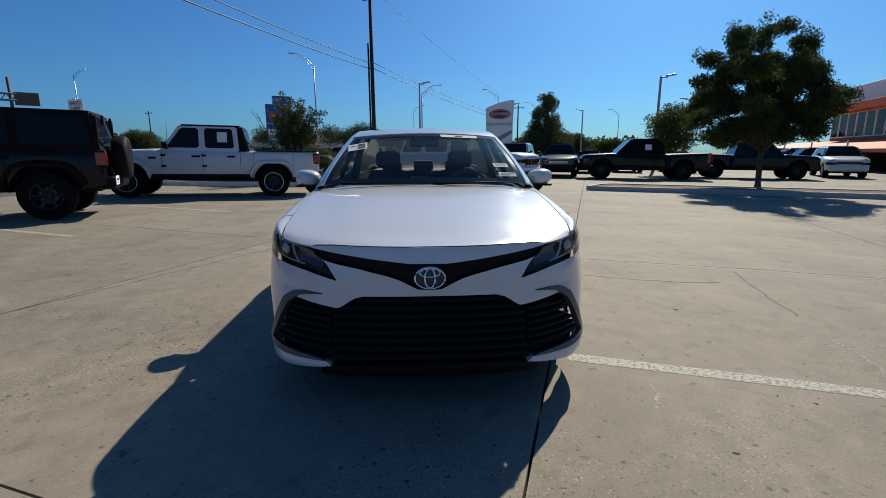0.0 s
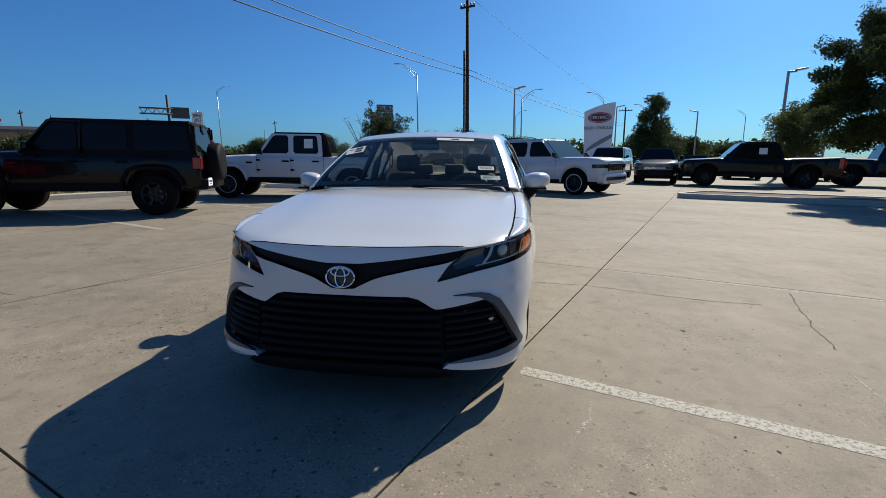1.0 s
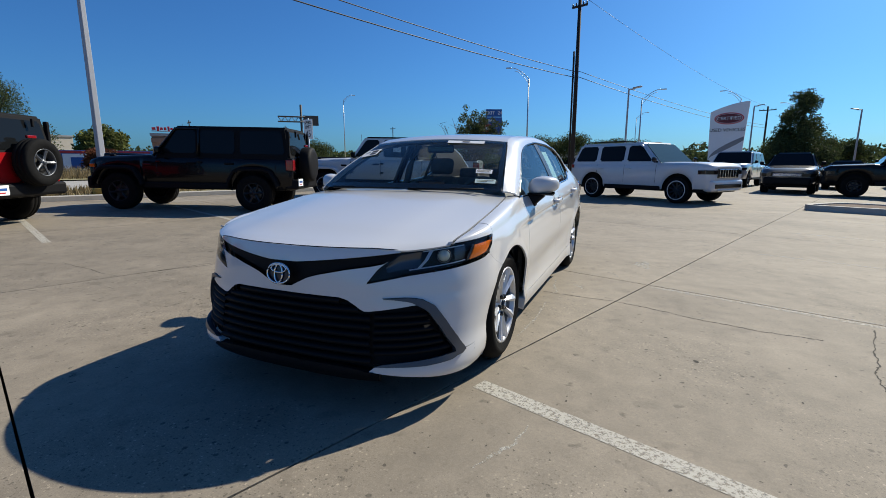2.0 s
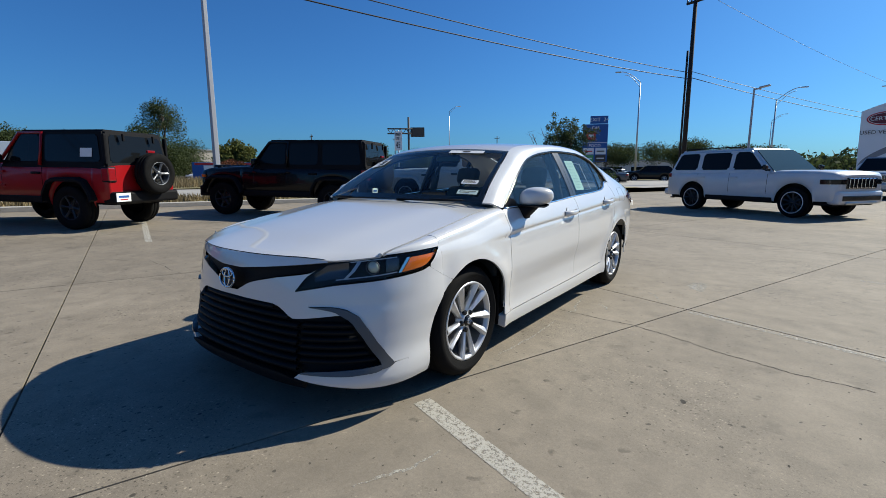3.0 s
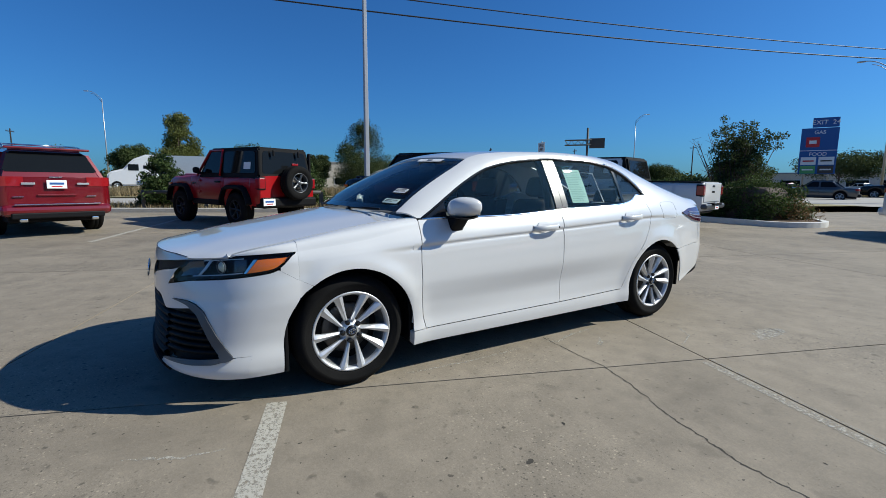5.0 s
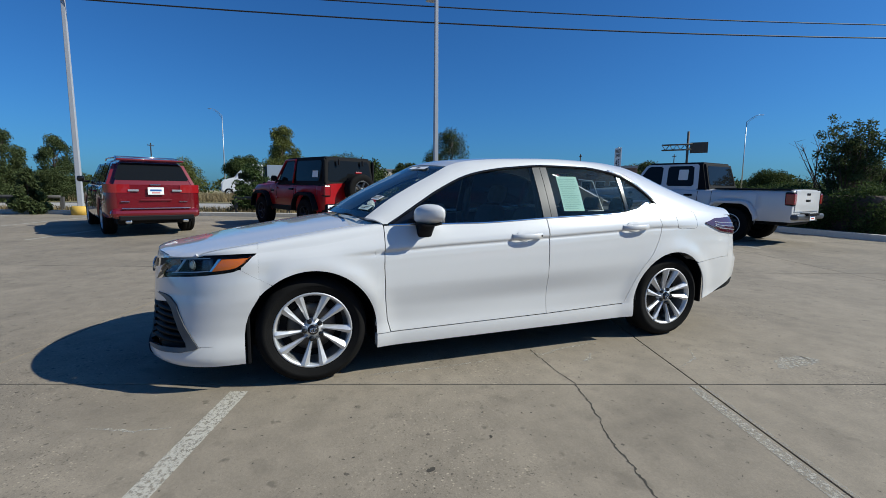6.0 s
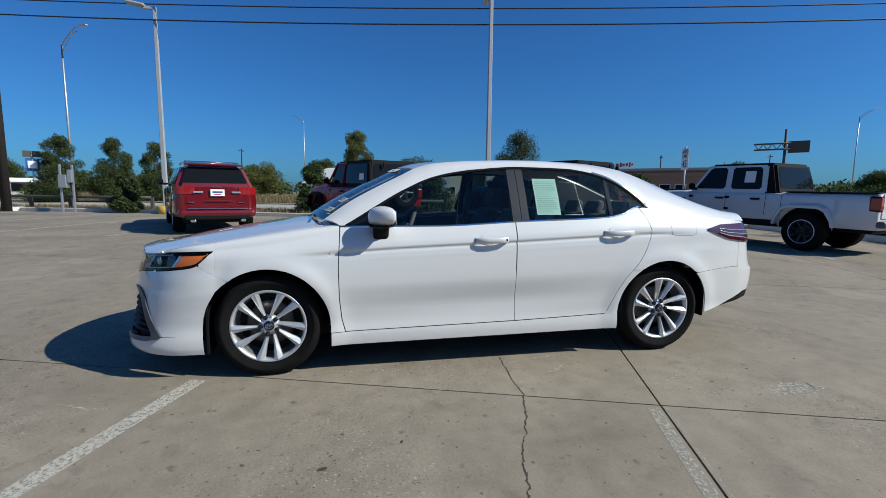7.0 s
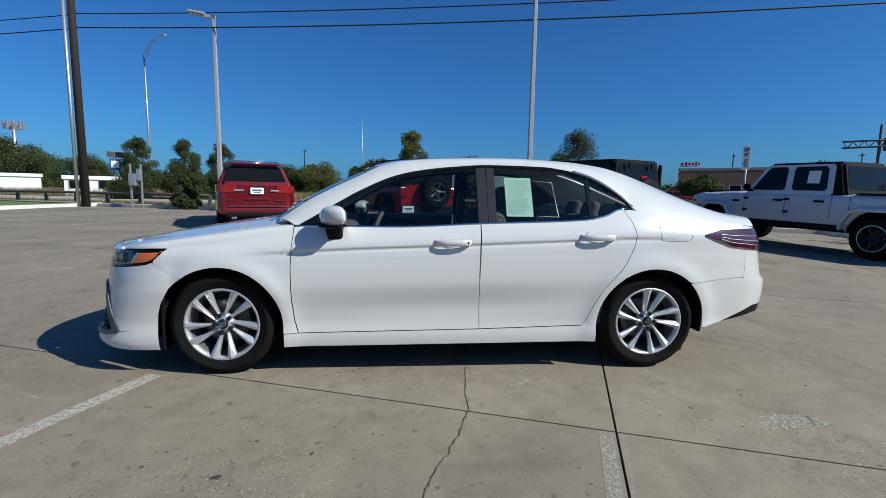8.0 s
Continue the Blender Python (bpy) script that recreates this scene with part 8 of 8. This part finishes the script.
for q in ((0, 1, 2, 3), (7, 6, 5, 4), (3, 2, 6, 7), (0, 3, 7, 4), (1, 5, 6, 2)):
    bm.faces.new([vs[i] for i in q])
part("awning", bm, ORANGE, sh, "orange sloping awning")
for k in range(8):
    p = m @ Vector((-8.8 + k * 6.2, 0, 4.1))
    tube("awning_post", [(p.x, p.y, -0.3), (p.x, p.y, 2.0)], 0.06, WHITEWALL, sh, 8)
board("name_board", 4.2, 0.7, m @ Matrix.Translation((4.6, 7.15, 0.06)), SIGNBACK, sh, 0.08)
for k in range(7):
    board("name_bar", 0.36, 0.42, m @ Matrix.Translation((2.9 + k * 0.56, 7.15, 0.10)), SIGNWHITE, sh, 0.04)

# ---------------------------------------------------------------- far traffic and street furniture
SEDAN = dict(SUV, L=4.6, hw=0.9, fo=0.9, wb=2.7, R=0.33, rim=0.22, sill=0.26, bump=0.32, arch=0.38, belt=0.92, roof=1.42, deck=[(0, 0.68), (0.3, 0.80), (1.3, 0.94), (1.4, 0.92), (3.9, 0.94), (4.6, 0.92)],
             cab=(1.25, 2.0, 3.2, 4.0), panes=[(1.7, 2.4, 2.05, 2.4), (2.5, 3.4, 2.5, 3.1)], tail=(0.3, 0.12, 0.74), rwz=1.0)
for k, (u, v_, p, sp_, lab) in enumerate(((-4, -34, SILVERP, SEDAN, "silver sedan on the far road"), (-9, -60, WHITE2, BIGSUV, "white van on the highway"), (8, -52, WHITE2, SEDAN, "white sedan on the highway"), (17, -40, BLUEP, SEDAN, "dark blue sedan on the far road"),
                                          (-14, -64, WHITE2, SUV, "white car on the highway"), (12, -48, MAROON, SEDAN, "dark red car on the highway"))):
    vehicle("passing_car", lab, "car", dict(sp_, paint=p), tuple(uv(u, v_, 0)[:2]), (0.342 if k % 2 else -0.342, 0.94 if k % 2 else -0.94), "cars on the highway")
for k, (x, y, p, sp_, lab, hd) in enumerate(((-9.5, 40.0, GREYP, SEDAN, "grey sedan on the service road", (-0.95, -0.3)), (-8.0, 52, BLACKP, SUV, "black sport utility car on the service road", (-0.95, -0.3)), (-22, 88, WHITE2, SEDAN, "white car far along the road", (-0.9, 0.3)),
                                             (-10, 95, SILVERP, SEDAN, "silver car far along the road", (-0.9, 0.3)), (-30, 84, MAROON, SEDAN, "red car far along the road", (-0.9, 0.3)), (2, 100, WHITE2, SUV, "white car far along the road", (-0.9, 0.3)))):
    vehicle("passing_car", lab, "car", dict(sp_, paint=p), (x, y), hd, "cars on the highway")
for k in range(7):
    vehicle("lot_car", ("maroon", "grey", "silver", "red", "grey", "white", "black")[k] + " car parked under the showroom awning", "car", dict(SUV, paint=(MAROON, GREYP, SILVERP, REDP, GREYP, WHITE2, BLACKP)[k]),
            tuple((m @ Vector((-6 + k * 3.6, 0, 4.5)))[:2]), (-0.93, 0.36), "cars under the awning")
for k, (x, y, p) in enumerate(((12.2, 29.5, GREYP), (15.4, 31.0, BLACKP), (18.8, 30.5, BLUEP))):
    vehicle("lot_car", "dark car parked in the far row of the lot", "car", dict(SEDAN, paint=p), (x, y), (-0.3, -0.95), "cars in the far row")

lorry = thing("semi_truck", "white semi truck with long grey trailer on the highway", "truck")
m = facing(-58.0, 4.0, 0.4, 0.995, 0.0)
box("trailer", (-3.0, 1.0, -2.6), (11.5, 3.9, 0), SILVERP, lorry, 0.05, m=m)
prof = [(-8.15, 0.5), (-8.3, 0.9), (-8.2, 1.75), (-7.85, 2.05), (-6.75, 2.35), (-6.15, 3.05), (-5.7, 3.45), (-4.6, 3.92), (-3.55, 3.95), (-3.45, 3.8), (-3.45, 0.5)]
bm = bmesh.new()
near, away = [bm.verts.new(m @ Vector((x, y, -0.1))) for x, y in prof], [bm.verts.new(m @ Vector((x, y, -2.5))) for x, y in prof]
bm.faces.new(near), bm.faces.new(away[::-1])
for k in range(len(prof)):
    q = (k + 1) % len(prof)
    bm.faces.new((near[k], away[k], away[q], near[q]))
bmesh.ops.recalc_face_normals(bm, faces=bm.faces)
bmesh.ops.bevel(bm, geom=[e for e in bm.edges if (e.verts[0] in near) == (e.verts[1] in near)], offset=0.16, segments=3, affect="EDGES")
part("cab", bm, WHITE2, lorry)
box("side_window", (-6.3, 2.15, -0.2), (-5.3, 2.85, -0.07), TINTED, lorry, 0.05, m=m)
box("sleeper_window", (-4.9, 2.35, -0.2), (-4.5, 2.75, -0.07), TINTED, lorry, 0.05, m=m)
box("fuel_tank", (-5.6, 0.5, -0.3), (-3.9, 1.05, -0.02), CHROME, lorry, 0.1, m=m)
box("side_fairing", (-3.42, 0.9, -2.3), (-3.02, 3.7, -0.35), GLOSSBLACK, lorry, 0.02, m=m)
box("trailer_rail", (-3.0, 0.95, -0.05), (11.5, 1.12, 0.03), GREYTRIM, lorry, 0.01, m=m)
for x0 in (-7.4, -4.6, -3.4, 9.2, 10.4):
    p = m @ Vector((x0, 0.5, -0.05))
    ob = make_wheel("wheel", lorry, 0, 1, 0.5, 0.28, 0.5, 0, 5, ALLOY, "plain")
    ob.matrix_local = Matrix.Translation(p)
box("chassis", (-8.0, 0.45, -2.2), (11.3, 1.0, -0.3), PLASTIC, lorry, 0.03, m=m)

# cell tower, road signs, meter cabinet
ct = thing("cell_tower", "tall grey cell tower with antenna panels", "tower")
p = Vector((-99.5, -76.7, 0.2))
tube("mast", [p, p + Vector((0, 0, 13.6))], [0.5, 0.3], GALV, ct, 8)
for k in range(9):
    a = 6.28 * k / 9
    q = p + Vector((1.5 * math.cos(a), 1.5 * math.sin(a), 13.0))
    box("antenna", (q.x - 0.2, q.y - 0.2, q.z - 0.8), (q.x + 0.2, q.y + 0.2, q.z + 0.8), GALV, ct, 0.05)
    tube("antenna_arm", [p + Vector((0, 0, 12.6)), q], 0.08, GALV, ct, 5)
me_ = thing("meter_cabinet", "grey electric meter cabinet on a steel frame", "utility box")
x, y = -17.0, -9.15
for dx, dy in ((-0.08, 0.17), (0.08, -0.17)):
    box("frame_post", (x + dx - 0.035, y + dy - 0.035, 0.25), (x + dx + 0.035, y + dy + 0.035, 2.15), GALV, me_, 0.01)
box("cabinet", (x - 0.02, y - 0.20, 1.25), (x + 0.22, y + 0.08, 1.75), GALV, me_, 0.02)
box("cabinet", (x - 0.02, y + 0.10, 1.45), (x + 0.18, y + 0.26, 1.95), GALV, me_, 0.02)
rs = thing("route_sign", "small black and white route sign on a thin post", "sign")
m = facing(-33.0, -19.2, 3.0, 0.85, 0.53)
board("arrow_plate", 0.95, 0.42, m @ Matrix.Translation((0, 0.55, 0)), SIGNBACK, rs, 0.02, 0)
board("route_plate", 0.72, 0.85, m @ Matrix.Translation((0, -0.16, 0)), SIGNBLUE, rs, 0.02, 0)
board("route_shape", 0.5, 0.5, m @ Matrix.Translation((0, -0.16, 0.02)), SIGNWHITE, rs, 0.02)
tube("post", [(-33.02, -19.22, 0.2), (-33.02, -19.22, 3.7)], 0.04, GALV, rs, 6)
for u, v_, h in ((-66, -110, 12), (-40, -120, 11), (5, -130, 11), (40, -120, 11), (70, -130, 12), (95, -110, 12)):
    p = uv(u, v_, 0.2)
    utility_pole(p.x, p.y, h, 0.2, None, label="distant wooden utility pole")
# distant tree line
far = thing("tree_line", "hazy band of distant dark trees along the horizon", "trees", kind="stuff")
rng = random.Random(31)
blobs = []
for k in range(420):
    a = rng.uniform(radians(60), radians(250))
    d = rng.uniform(190, 300)
    s = rng.uniform(3, 6.5)
    blobs.append((d * math.cos(a), d * math.sin(a), rng.uniform(1.5, 4.6), s * 1.5, s * 1.5, s * 0.7))
leaves("foliage", blobs, 60000, 0.9, LEAF_DARK, far, 33, 0.7)
